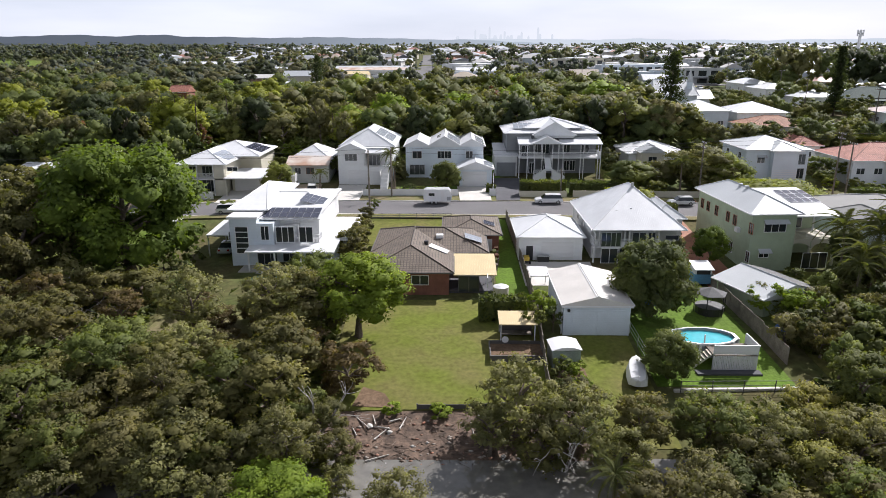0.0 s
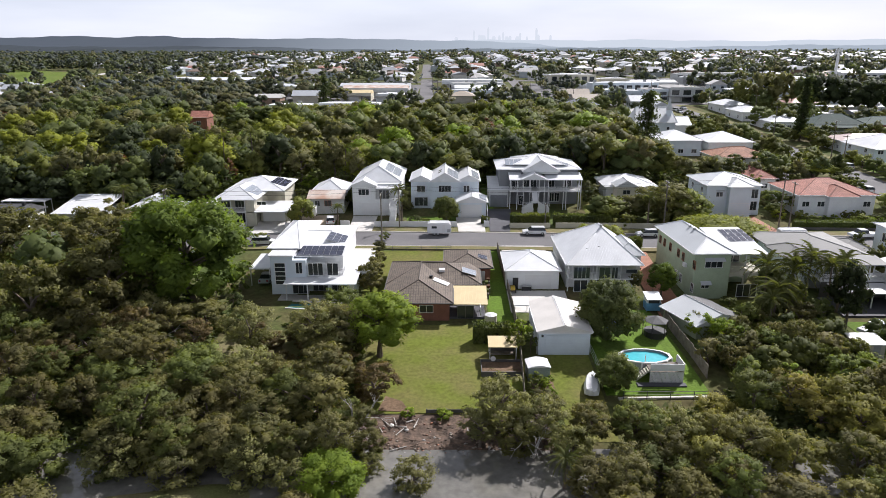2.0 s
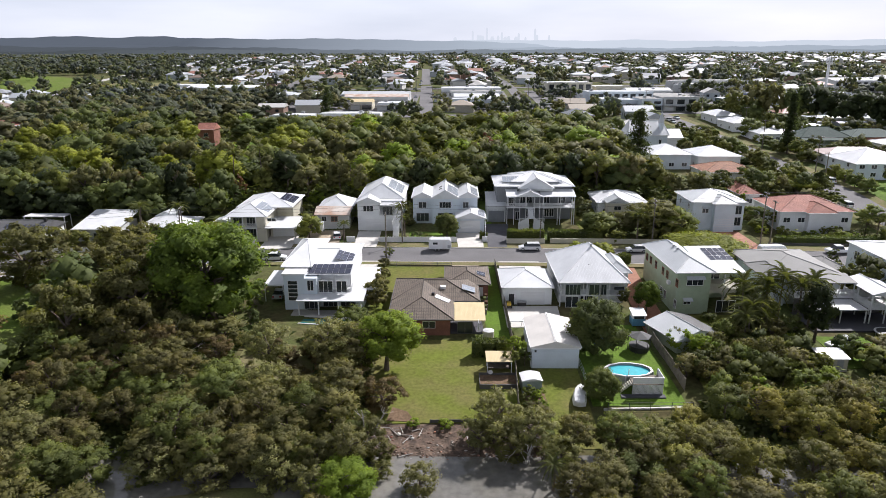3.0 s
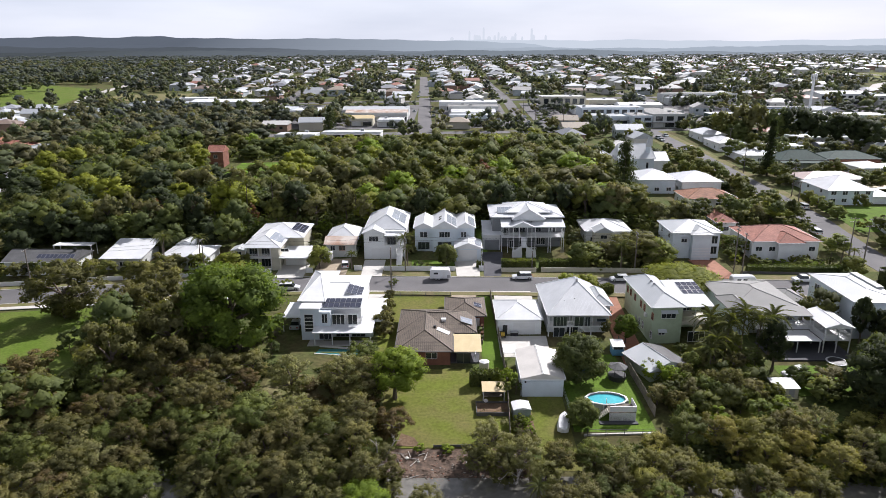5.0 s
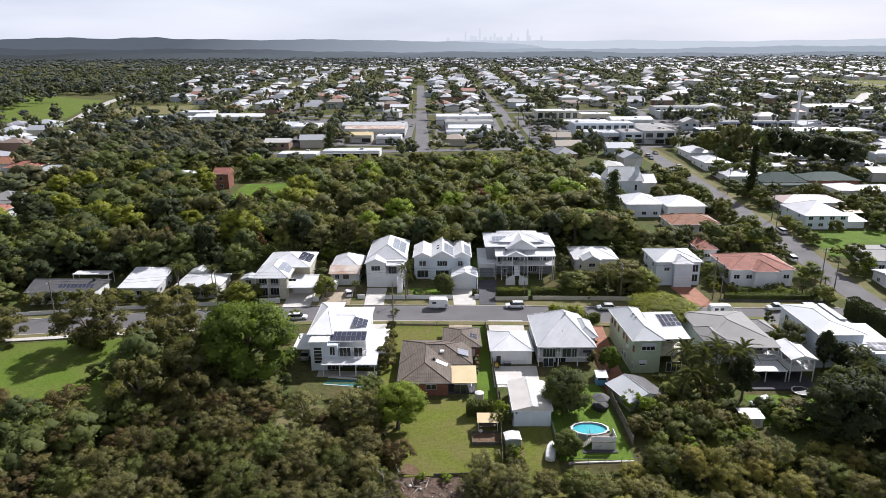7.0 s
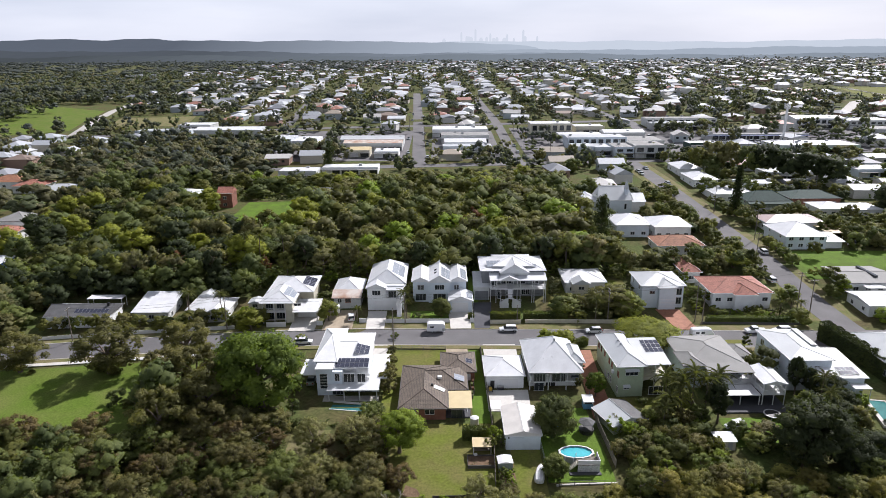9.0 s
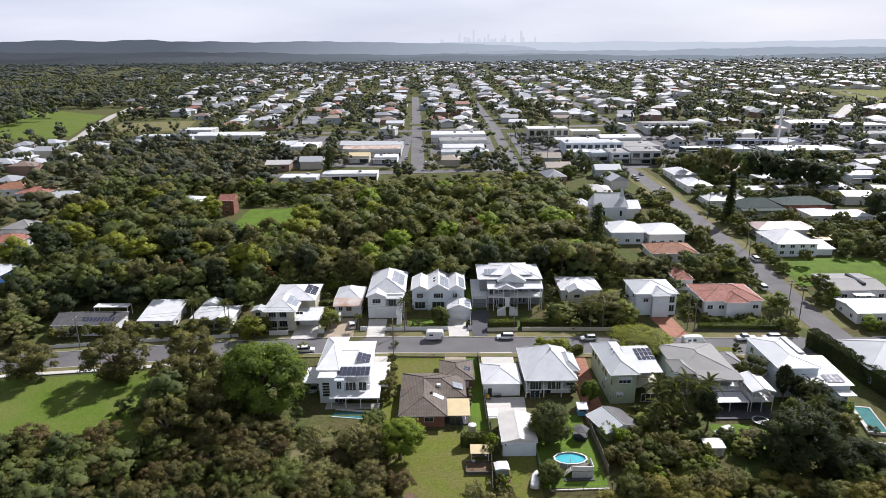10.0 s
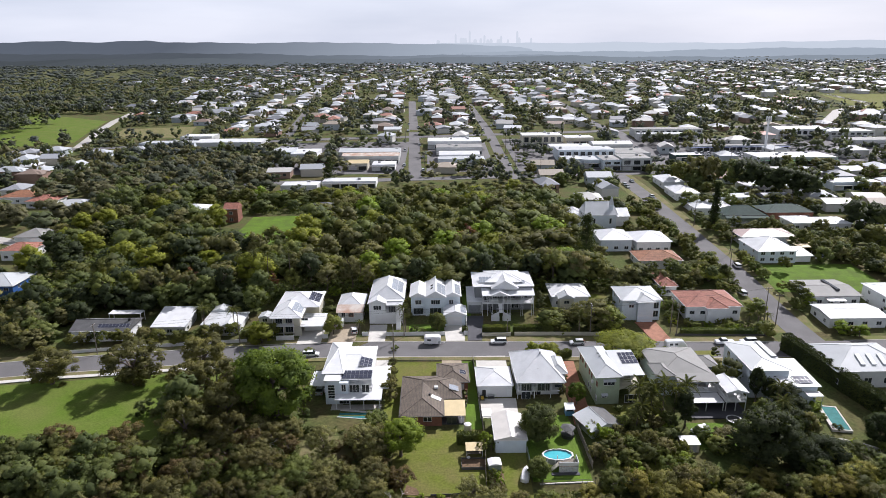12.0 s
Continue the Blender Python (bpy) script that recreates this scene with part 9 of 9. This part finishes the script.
tp = thing("tarpaulin", "crumpled blue tarpaulin over garden goods", "tarpaulin", 31.6, 69.6, -2.7, 15)
q = M()
tv = np.random.default_rng(2)
for j in range(7):
    for k in range(7):
        q.v.append((k * 0.35 - 1.05, j * 0.4 - 1.2, 0.0 if k in (0, 6) or j in (0, 6) else 0.5 + tv.uniform(0, 0.4)))
q.f = [(j * 7 + k, j * 7 + k + 1, (j + 1) * 7 + k + 1, (j + 1) * 7 + k) for j in range(6) for k in range(6)]
part("sheet", q, BLUE_TARP, tp)
for x, y, rz in ((33.6, 59.5, 40), (21.8, 66.4, -10)):
    copy_thing(tp, pose(x, y, float(G(x, y)), 0, 0, rz))

# ---- the brown house's garden ----
tk = thing("water_tank", "cream round rainwater tank with a white lid", "tank", 4.7, 65.6, -2.8)
part("body", M().tube((0, 0, 0), (0, 0, 2.1), 0.85, n=20), CREAM_WALL, tk)
part("lid", M().tube((0, 0, 2.1), (0, 0, 2.3), 0.87, 0.35, 20), PLAIN_WHITE, tk)
pg = thing("pergola", "cream metal-roofed garden shelter over a bench", "shelter", 4.0, 56.0, -3.3)
part("roof", roof_mesh(-0.1, 3.6, 0, 2.7, 2.05, 0.35, "lean", 0.08).mesh("roof"), CREAM_ROOF, pg)
for x in (0.1, 3.4):
    for y in (0.2, 2.5):
        post(pg, x, y, -0.3, 2.15, 0.05)
part("bench", M().box(0.3, 1.2, 0.5, 3.2, 2.2, 0.6), TIMBER, pg)
part("back_panel", M().box(0.1, 2.45, 0.0, 3.4, 2.5, 2.0), SLAT_SHADE, pg)
wr = thing("garden_bed", "dark timber-edged garden enclosure with a lattice", "garden bed", 2.9, 52.7, -3.65)
for x0, y0, x1, y1 in ((0, 0, 5.1, 0.1), (0, 3.3, 5.1, 3.4), (0, 0.104, 0.1, 3.296), (5.0, 0.104, 5.1, 3.296)):
    part("side_board", M().box(x0, y0, -0.4, x1, y1, 0.75), SLAT_SHADE, wr)
part("soil", M().box(0.104, 0.104, -0.3, 4.996, 3.296, 0.45), DIRT, wr)
for k in range(10):
    part("weed", FRONDS[k % 3], LEAF_MID, wr, at=Matrix.LocRotScale((0.4 + 0.47 * k, 0.4 + (k % 4) * 0.2, 0.45), Euler((0, -0.8, k)), (0.55,) * 3))
ls = thing("life_ring", "white round target leaning on the garden bed", "ring", 4.5, 55.9, -3.3)
part("ring", M().tube((0, -0.05, 0.6), (0, 0.0, 0.6), 0.33, n=16), PLAIN_WHITE, ls)
ts = thing("garden_shed", "small green metal shed with a white curved roof", "shed", 8.5, 51.7, -3.75, 4)
part("wall", M().box(0, 0, -0.2, 2.6, 2.3, 1.9), mat("sage_metal", (0.30, 0.36, 0.33), 0.5), ts)
cr_ = M()
for k in range(6):
    xa, xb = -0.1 + 2.8 * k / 6, -0.1 + 2.8 * (k + 1) / 6
    za, zb = 1.9 + 0.3 * math.sin(math.pi * k / 6), 1.9 + 0.3 * math.sin(math.pi * (k + 1) / 6)
    cr_.face((xa, -0.12, za), (xb, -0.12, zb), (xb, 2.4, zb), (xa, 2.4, za)).face((xa, -0.12, 1.88), (xb, -0.12, 1.88), (xb, -0.12, zb), (xa, -0.12, za))
part("roof", cr_, PLAIN_WHITE, ts)
part("door", M().box(0.8, -0.04, 0, 1.8, 0.01, 1.75), mat("sage_metal_door", (0.33, 0.38, 0.35), 0.5), ts)
wt = thing("folded_table", "white folded outdoor table behind the small shed", "table", 9.9, 54.8, -3.4, 10)
part("top", M().box(-1.2, -0.5, 0.9, 1.2, 0.5, 0.98), PLAIN_WHITE, wt)
for x in (-0.9, 0.9):
    post(wt, x, 0, 0, 0.9, 0.05)
s2 = thing("garden_shed", "small white garden shed at the back fence", "shed", 50.6, 57.3, -3.25)
part("wall", M().box(0, 0, -0.3, 3.6, 2.6, 2.0), CREAM_WALL, s2)
part("roof", roof_mesh(-0.2, 3.8, -0.2, 2.8, 2.0, 0.35, "lean", 0.1).mesh("roof"), PLAIN_WHITE, s2)
part("door", M().box(2.1, -0.04, 0, 3.0, 0.01, 1.85), GREY_PAINT, s2)
tm = thing("trampoline", "round trampoline with a pale edge", "trampoline", 66.5, 68.3, -2.75)
part("mat", M().tube((0, 0, 0.82), (0, 0, 0.86), 1.5, n=20), BLACK, tm)
part("pad", M().tube((0, 0, 0.74), (0, 0, 0.84), 1.8, n=20), GREY_WALL, tm)
for k in range(6):
    post(tm, 1.7 * math.cos(k * 1.047), 1.7 * math.sin(k * 1.047), -0.2, 0.74, 0.03, METAL)
car("hatch", 57.2, 64.5, 200, mat("pale_blue_paint", (0.35, 0.5, 0.62), 0.3), "pale blue covered car on the lawn")


# ---- fences ----
def fence(label, pts, h, material, name="fence", step=2.4, th=0.05, base=0.0, posts=True, post_mat=None):
    """A fence of straight panels that follow the ground."""
    ob = thing(name, label, "fence", pts[0][0], pts[0][1], 0.0)
    ox, oy = pts[0]
    for (xa, ya), (xb, yb) in zip(pts, pts[1:]):
        L = math.hypot(xb - xa, yb - ya)
        n = max(1, round(L / step))
        rz = math.degrees(math.atan2(yb - ya, xb - xa))
        me = M().box(0.03, -th / 2, -0.15, L / n - 0.03, th / 2, h).mesh("panel")
        pm = M().box(-0.06, -0.06, -0.4, 0.06, 0.06, h + 0.08).mesh("post")
        for k in range(n):
            x, y = xa + (xb - xa) * k / n, ya + (yb - ya) * k / n
            xm, ym = xa + (xb - xa) * (k + 0.5) / n, ya + (yb - ya) * (k + 0.5) / n
            part("panel", me, material, ob, at=pose(x - ox, y - oy, float(G(xm, ym)) + base, 0, 0, rz))
            if posts:
                part("post", pm, post_mat or material, ob, at=pose(x - ox, y - oy, float(G(xm, ym)) + base, 0, 0, rz))
    return ob


def rail_fence(label, pts, h, material, step=2.6, rails=3):
    """Posts with thin horizontal rails."""
    ob = thing("rail_fence", label, "fence", pts[0][0], pts[0][1], 0.0)
    ox, oy = pts[0]
    for (xa, ya), (xb, yb) in zip(pts, pts[1:]):
        n = max(1, round(math.hypot(xb - xa, yb - ya) / step))
        for k in range(n + 1):
            x, y = xa + (xb - xa) * k / n, ya + (yb - ya) * k / n
            g0 = float(G(x, y))
            part("post", M().tube((x - ox, y - oy, g0 - 0.3), (x - ox, y - oy, g0 + h), 0.045, n=6), material, ob)
            if k < n:
                x2, y2 = xa + (xb - xa) * (k + 1) / n, ya + (yb - ya) * (k + 1) / n
                g1 = float(G(x2, y2))
                for r in range(rails):
                    zz = h * (r + 1) / rails - 0.05
                    part("rail", M().tube((x - ox, y - oy, g0 + zz), (x2 - ox, y2 - oy, g1 + zz), 0.03, n=5), material, ob)
    return ob


fence("weathered grey timber paling fence between gardens", [(7.6, 47), (8.3, 62), (8.2, 78), (7.6, 98)], 1.7, TIMBER)
fence("weathered timber fence down to the creek", [(30.2, 76), (29.7, 64.8), (30.2, 52.5)], 1.7, TIMBER)
fence("weathered timber fence between back gardens", [(51.5, 76), (51, 66), (50, 58)], 1.6, TIMBER)
fence("low pale concrete edging along the bottom of the garden", [(18.5, 48.2), (22, 48.4), (29.5, 48.7)], 0.22, PALE_CONCRETE, "garden_edging", 3.5, 0.3, 0.0, False)
fence("dark sleeper retaining wall above the creek", [(-3.5, 45.5), (1, 45.6), (7.5, 46.2)], 0.45, SLAT_SHADE, "retaining_wall")
fence("white rendered front fence across the street", [(-24.3, 114.2), (-22.4, 114.2)], 1.2, PLAIN_WHITE, th=0.2)
fence("white picket front fence across the street", [(-17.1, 113.9), (-10.6, 113.9), (0.2, 113.9)], 1.2, PLAIN_WHITE)
fence("white rendered fence by the driveway", [(5.9, 113.9), (7.0, 113.9)], 1.3, PLAIN_WHITE, th=0.2)
fence("white side fence between driveways", [(6.5, 114.2), (7.2, 126)], 1.6, PLAIN_WHITE)
fence("pale rendered wall below the hedge", [(11.2, 113.0), (19.6, 113.0)], 1.1, CREAM_WALL, th=0.2)
fence("pale rendered wall along the street", [(20.8, 113.2), (34, 113.0), (52, 112.4)], 1.1, CREAM_WALL, th=0.2)
fence("white rendered gate wall", [(-49.5, 113.2), (-44.2, 113.2)], 1.4, PLAIN_WHITE, th=0.2)
fence("white rendered wall by the driveway", [(-35.8, 113.3), (-34.2, 113.3)], 1.3, PLAIN_WHITE, th=0.2)
fence("grey front fence before the cottages", [(-112, 109.5), (-88, 111.5), (-58, 112.8)], 1.1, PLAIN_WHITE)
fence("low dark boundary fence behind the verge", [(68, 112), (96, 110.8)], 0.6, SLAT_SHADE)
rail_fence("low dark metal fence before the lawn", [(-14.6, 97.6), (-1.0, 97.6)], 1.0, SLAT_SHADE)
rail_fence("galvanised rail fence beside the shed", [(17.2, 58.4), (17.4, 53)], 1.3, METAL)
rail_fence("thin wire fence at the end of the garden", [(19, 48.0), (29.8, 48.2)], 1.2, SLAT_SHADE)
rail_fence("metal fence frame round the animal pen", [(44.5, 57.8), (50.2, 57.8)], 1.5, METAL)
hedge(2.2, 61.4, 7.0, 61.6, 1.7, 2.5, LEAF_DARK)
hedge(11.4, 114.4, 19.4, 114.4, 1.6, 2.6, LEAF_MID)
hedge(20.6, 115.2, 32.5, 115.0, 1.6, 2.3, LEAF_MID)
hedge(94.8, 102.0, 103.5, 64.0, 2.6, 5.0, LEAF_EVERGREEN, "tall dark cypress hedge down the boundary")
hedge(5.4, 116.0, 7.0, 116.0, 1.2, 1.4, LEAF_DARK)
hedge(70, 113.2, 92, 112.6, 1.8, 1.6, LEAF_DARK)
hedge(28.8, 96.5, 34.5, 99.8, 1.6, 2.0, LEAF_DARK)
for k, (x, y, r, h) in enumerate(((-13.7, 78.6, 1.9, 3.9), (-14.1, 81.6, 2.1, 4.3), (-13.6, 84.6, 1.7, 3.5), (-14.0, 87.2, 1.6, 3.0), (-13.8, 90.4, 1.5, 2.8), (-14.0, 94.0, 1.4, 3.2))):
    tree("shrub_grey", x, y, r, h, k % 3)
for kind, x, y, r, h in (("shrub_bright", 10.2, 49.8, 0.9, 1.9), ("shrub", 9.2, 50.6, 1.0, 2.2), ("shrub_bright", 10.9, 51.4, 0.7, 1.2), ("shrub_dark", 9.0, 48.0, 0.9, 1.4), ("shrub", 11.0, 47.4, 0.8, 1.2)):
    tree(kind, x, y, r, h)


# ---- poles and wires ----
def pole(x, y, h, rz=0, arms=1):
    ob = thing("power_pole", "timber power pole with a crossarm", "pole", x, y, rz=rz)
    part("shaft", M().tube((0, 0, -0.5), (0, 0, h), 0.17, 0.11, 8), TIMBER, ob)
    for k in range(arms):
        z = h - 0.4 - 0.8 * k
        part("crossarm", M().box(-1.1, -0.06, z, 1.1, 0.06, z + 0.12), TIMBER, ob)
        for xx in (-1.0, -0.4, 0.4, 1.0):
            part("insulator", M().tube((xx, 0, z + 0.12), (xx, 0, z + 0.3), 0.05, n=6), PLAIN_WHITE, ob)
    return (x, y, float(G(x, y)) + h)


P = [pole(-14.0, 99.2, 10.5, 90), pole(-11.8, 113.0, 9, 90), pole(43, 112.8, 10, 90, 2), pole(66.8, 113.2, 11.5, 90, 2), pole(68.2, 111.8, 10, 90), pole(-60, 112.4, 9.5, 90, 1), pole(-100, 108.6, 9.5, 90), pole(18.6, 113.6, 5, 90), pole(98.5, 121, 11, 0, 2), pole(100.5, 118, 10, 0)]
for x, y in ((99.5, 150), (111, 176), (110.5, 212), (120, 250), (120, 300), (-9, 330), (-13, 380), (-25, 430), (46, 330), (46, 390), (60, 322), (100, 326), (150, 330), (180, 338), (210, 345), (-33, 560), (30, 560), (125, 480)):
    pole(x, y, 11, 0 if x < 130 else 90)
for a_, b_, dz in ((6, 5, 0), (5, 1, 0), (1, 2, 0), (2, 3, 0), (3, 8, 0), (6, 5, -0.8), (5, 1, -0.8), (1, 2, -0.8), (2, 3, -0.8)):
    A, B = Vector(P[a_]), Vector(P[b_])
    ob = thing("power_line", "thin sagging overhead power line", "wire", A.x, A.y, 0.0)
    pts = [A.lerp(B, k / 10) - Vector((A.x, A.y, 0)) + Vector((0, 0, dz - 0.1 - 0.018 * (B - A).length * math.sin(math.pi * k / 10))) for k in range(11)]
    part("cable", M().rope(pts, 0.022), BLACK, ob)
ct = thing("mobile_tower", "slim white phone mast with antennas at its head", "mast", 219.5, 376)
part("shaft", M().tube((0, 0, -1), (0, 0, 24), 0.9, 0.7, 10), PLAIN_WHITE, ct)
for k in range(6):
    part("antenna", M().box(1.5 * math.cos(k * 1.047) - 0.3, 1.5 * math.sin(k * 1.047) - 0.3, 21, 1.5 * math.cos(k * 1.047) + 0.3, 1.5 * math.sin(k * 1.047) + 0.3, 24.2), PLAIN_WHITE, ct)
part("ring", M().tube((0, 0, 22), (0, 0, 22.5), 1.6, n=12), GREY_PAINT, ct)

# ---- the creek bank ----
def dead_tree(x, y, seed, label="bleached dead branches reaching over the bank"):
    r = np.random.default_rng(seed)
    ob = thing("dead_tree", label, "dead tree", x, y)

    def limb(m, p, d, L, rad, depth):
        for _ in range(3):
            q = p + d * (L / 3)
            m.tube(p, q, rad, rad * 0.8, 5, False)
            p, rad = q, rad * 0.8
            d = (d + Vector(r.normal(scale=0.22, size=3))).normalized()
        if depth:
            for _ in range(3):
                limb(m, p, (d + Vector(r.normal(scale=0.55, size=3))).normalized(), L * 0.65, rad * 0.8, depth - 1)

    for k in range(3):
        m = M()
        limb(m, Vector((0, 0, 0)), Vector((r.uniform(-0.7, 1.0), r.uniform(-0.9, 0.2), r.uniform(0.5, 1.0))).normalized(), r.uniform(2.0, 3.0), 0.13, 2)
        part("branch", m, PALE_BARK, ob)
    return ob


dead_tree(-11.0, 40.6, 1)
dead_tree(-12.6, 39.6, 4)
dead_tree(7.5, 38.5, 6)
dead_tree(-46, 58, 8, "bare grey branches of a dying tree")
dead_tree(-40.5, 61.5, 11, "bare grey branches of a dying tree")
dead_tree(-52, 60, 14, "bare grey branches of a dying tree")
brk = np.random.default_rng(12)
for k in range(22):
    x, y = brk.uniform(-9, 6), brk.uniform(39.4, 44.4)
    ob = thing("rubble", "broken brick and stone on the mud bank" if k % 2 else "grey driftwood on the mud bank", "rubble", x, y, rz=float(brk.uniform(0, 180)), group="rubble on the bank")
    s = brk.uniform(0.1, 0.28)
    if k % 2:
        v = ICO_V * s * (1 + brk.uniform(-0.3, 0.3, (len(ICO_V), 1))) * np.array([1.3, 0.9, 0.6])
        part("stone", np_mesh("stone", v + np.array([0, 0, s * 0.3]), ICO_F), (BRICK_PAVE, PALE_CONCRETE, BRICK)[k % 3], ob)
    else:
        part("log", M().tube((-s * 4, 0, 0.12), (s * 4, brk.uniform(-0.5, 0.5), 0.16), 0.07, 0.04, 5), PALE_BARK, ob)

# the litter of the bank
lit = np.random.default_rng(77)
stones, twigs, k = [], M(), 0
sf = []
for _ in range(420):
    x, y = lit.uniform(-13, 10), 38.6 + 6.4 * lit.uniform(0, 1) ** 1.4
    r = lit.uniform(0.05, 0.2)
    stones.append(OCT_V * r * (1 + lit.uniform(-0.35, 0.35, (6, 1))) * np.array([1.3, 1, 0.7]) + np.array([x, y, float(G(x, y)) + r * 0.3]))
    sf.append(OCT_F + k)
    k += 6
tagged(part("bank_stones", np_mesh("bank_stones", np.concatenate(stones), np.concatenate(sf)), palette("bank_stone", ((0.0, (0.12, 0.085, 0.06)), (0.45, (0.24, 0.13, 0.09)), (0.7, (0.3, 0.26, 0.22)), (0.9, (0.42, 0.4, 0.37))), 0.9)), "broken stones and clods on the mud bank", "stones", kind="stuff")
for _ in range(420):
    x, y = lit.uniform(-15, 11), 38.8 + 6.6 * lit.uniform(0, 1) ** 1.2
    a_, L = lit.uniform(0, 6.28), lit.uniform(0.3, 1.5)
    z = float(G(x, y)) + 0.06
    twigs.tube((x, y, z), (x + L * math.cos(a_), y + L * math.sin(a_), z + lit.uniform(-0.05, 0.3)), 0.025, 0.012, 3, False)
tagged(part("bank_twigs", twigs, BARK), "fallen twigs and sticks on the mud bank", "twigs", kind="stuff")

# the long pool beside the tall hedge
lp = thing("lap_pool", "long teal in-ground pool with a pale paved edge", "pool", 90.3, 68.8, -2.3, -12)
part("water", M().box(-1.6, -5.0, -0.3, 1.6, 5.0, 0.02), mat("teal_pool_water", (0.05, 0.20, 0.19), 0.06, vary=0.15, scale=0.8, fine=3, bump=0.05), lp)
for nm, x0, x1, y0, y1 in (("coping", -2.4, -1.603, -5.4, 5.4), ("coping", 1.603, 1.9, -5.4, 5.4), ("coping", -1.6, 1.6, 5.003, 5.4), ("coping", -1.6, 1.6, -5.4, -5.003)):
    part(nm, M().box(x0, y0, -0.5, x1, y1, 0.1), PALE_CONCRETE, lp)
rw = M()
for k in range(13):
    x, y = 82.6 + 0.85 * k, 60.6 - 4.2 * (k / 12) ** 1.8
    z = float(G(x, y))
    rw.v += [(x, y - 0.2, z - 1.0), (x, y - 0.2, z + 1.0), (x, y + 0.2, z + 1.0), (x, y + 0.2, z - 1.0)]
rw.f = [(4 * i + a_, 4 * i + 4 + a_, 4 * i + 5 + a_, 4 * i + 1 + a_) for i in range(12) for a_ in range(3)] + [(0, 1, 2, 3), (51, 50, 49, 48)]
tagged(part("retaining_wall", rw, PALE_CONCRETE), "pale curved garden retaining wall above the bank", "wall", kind="structure")
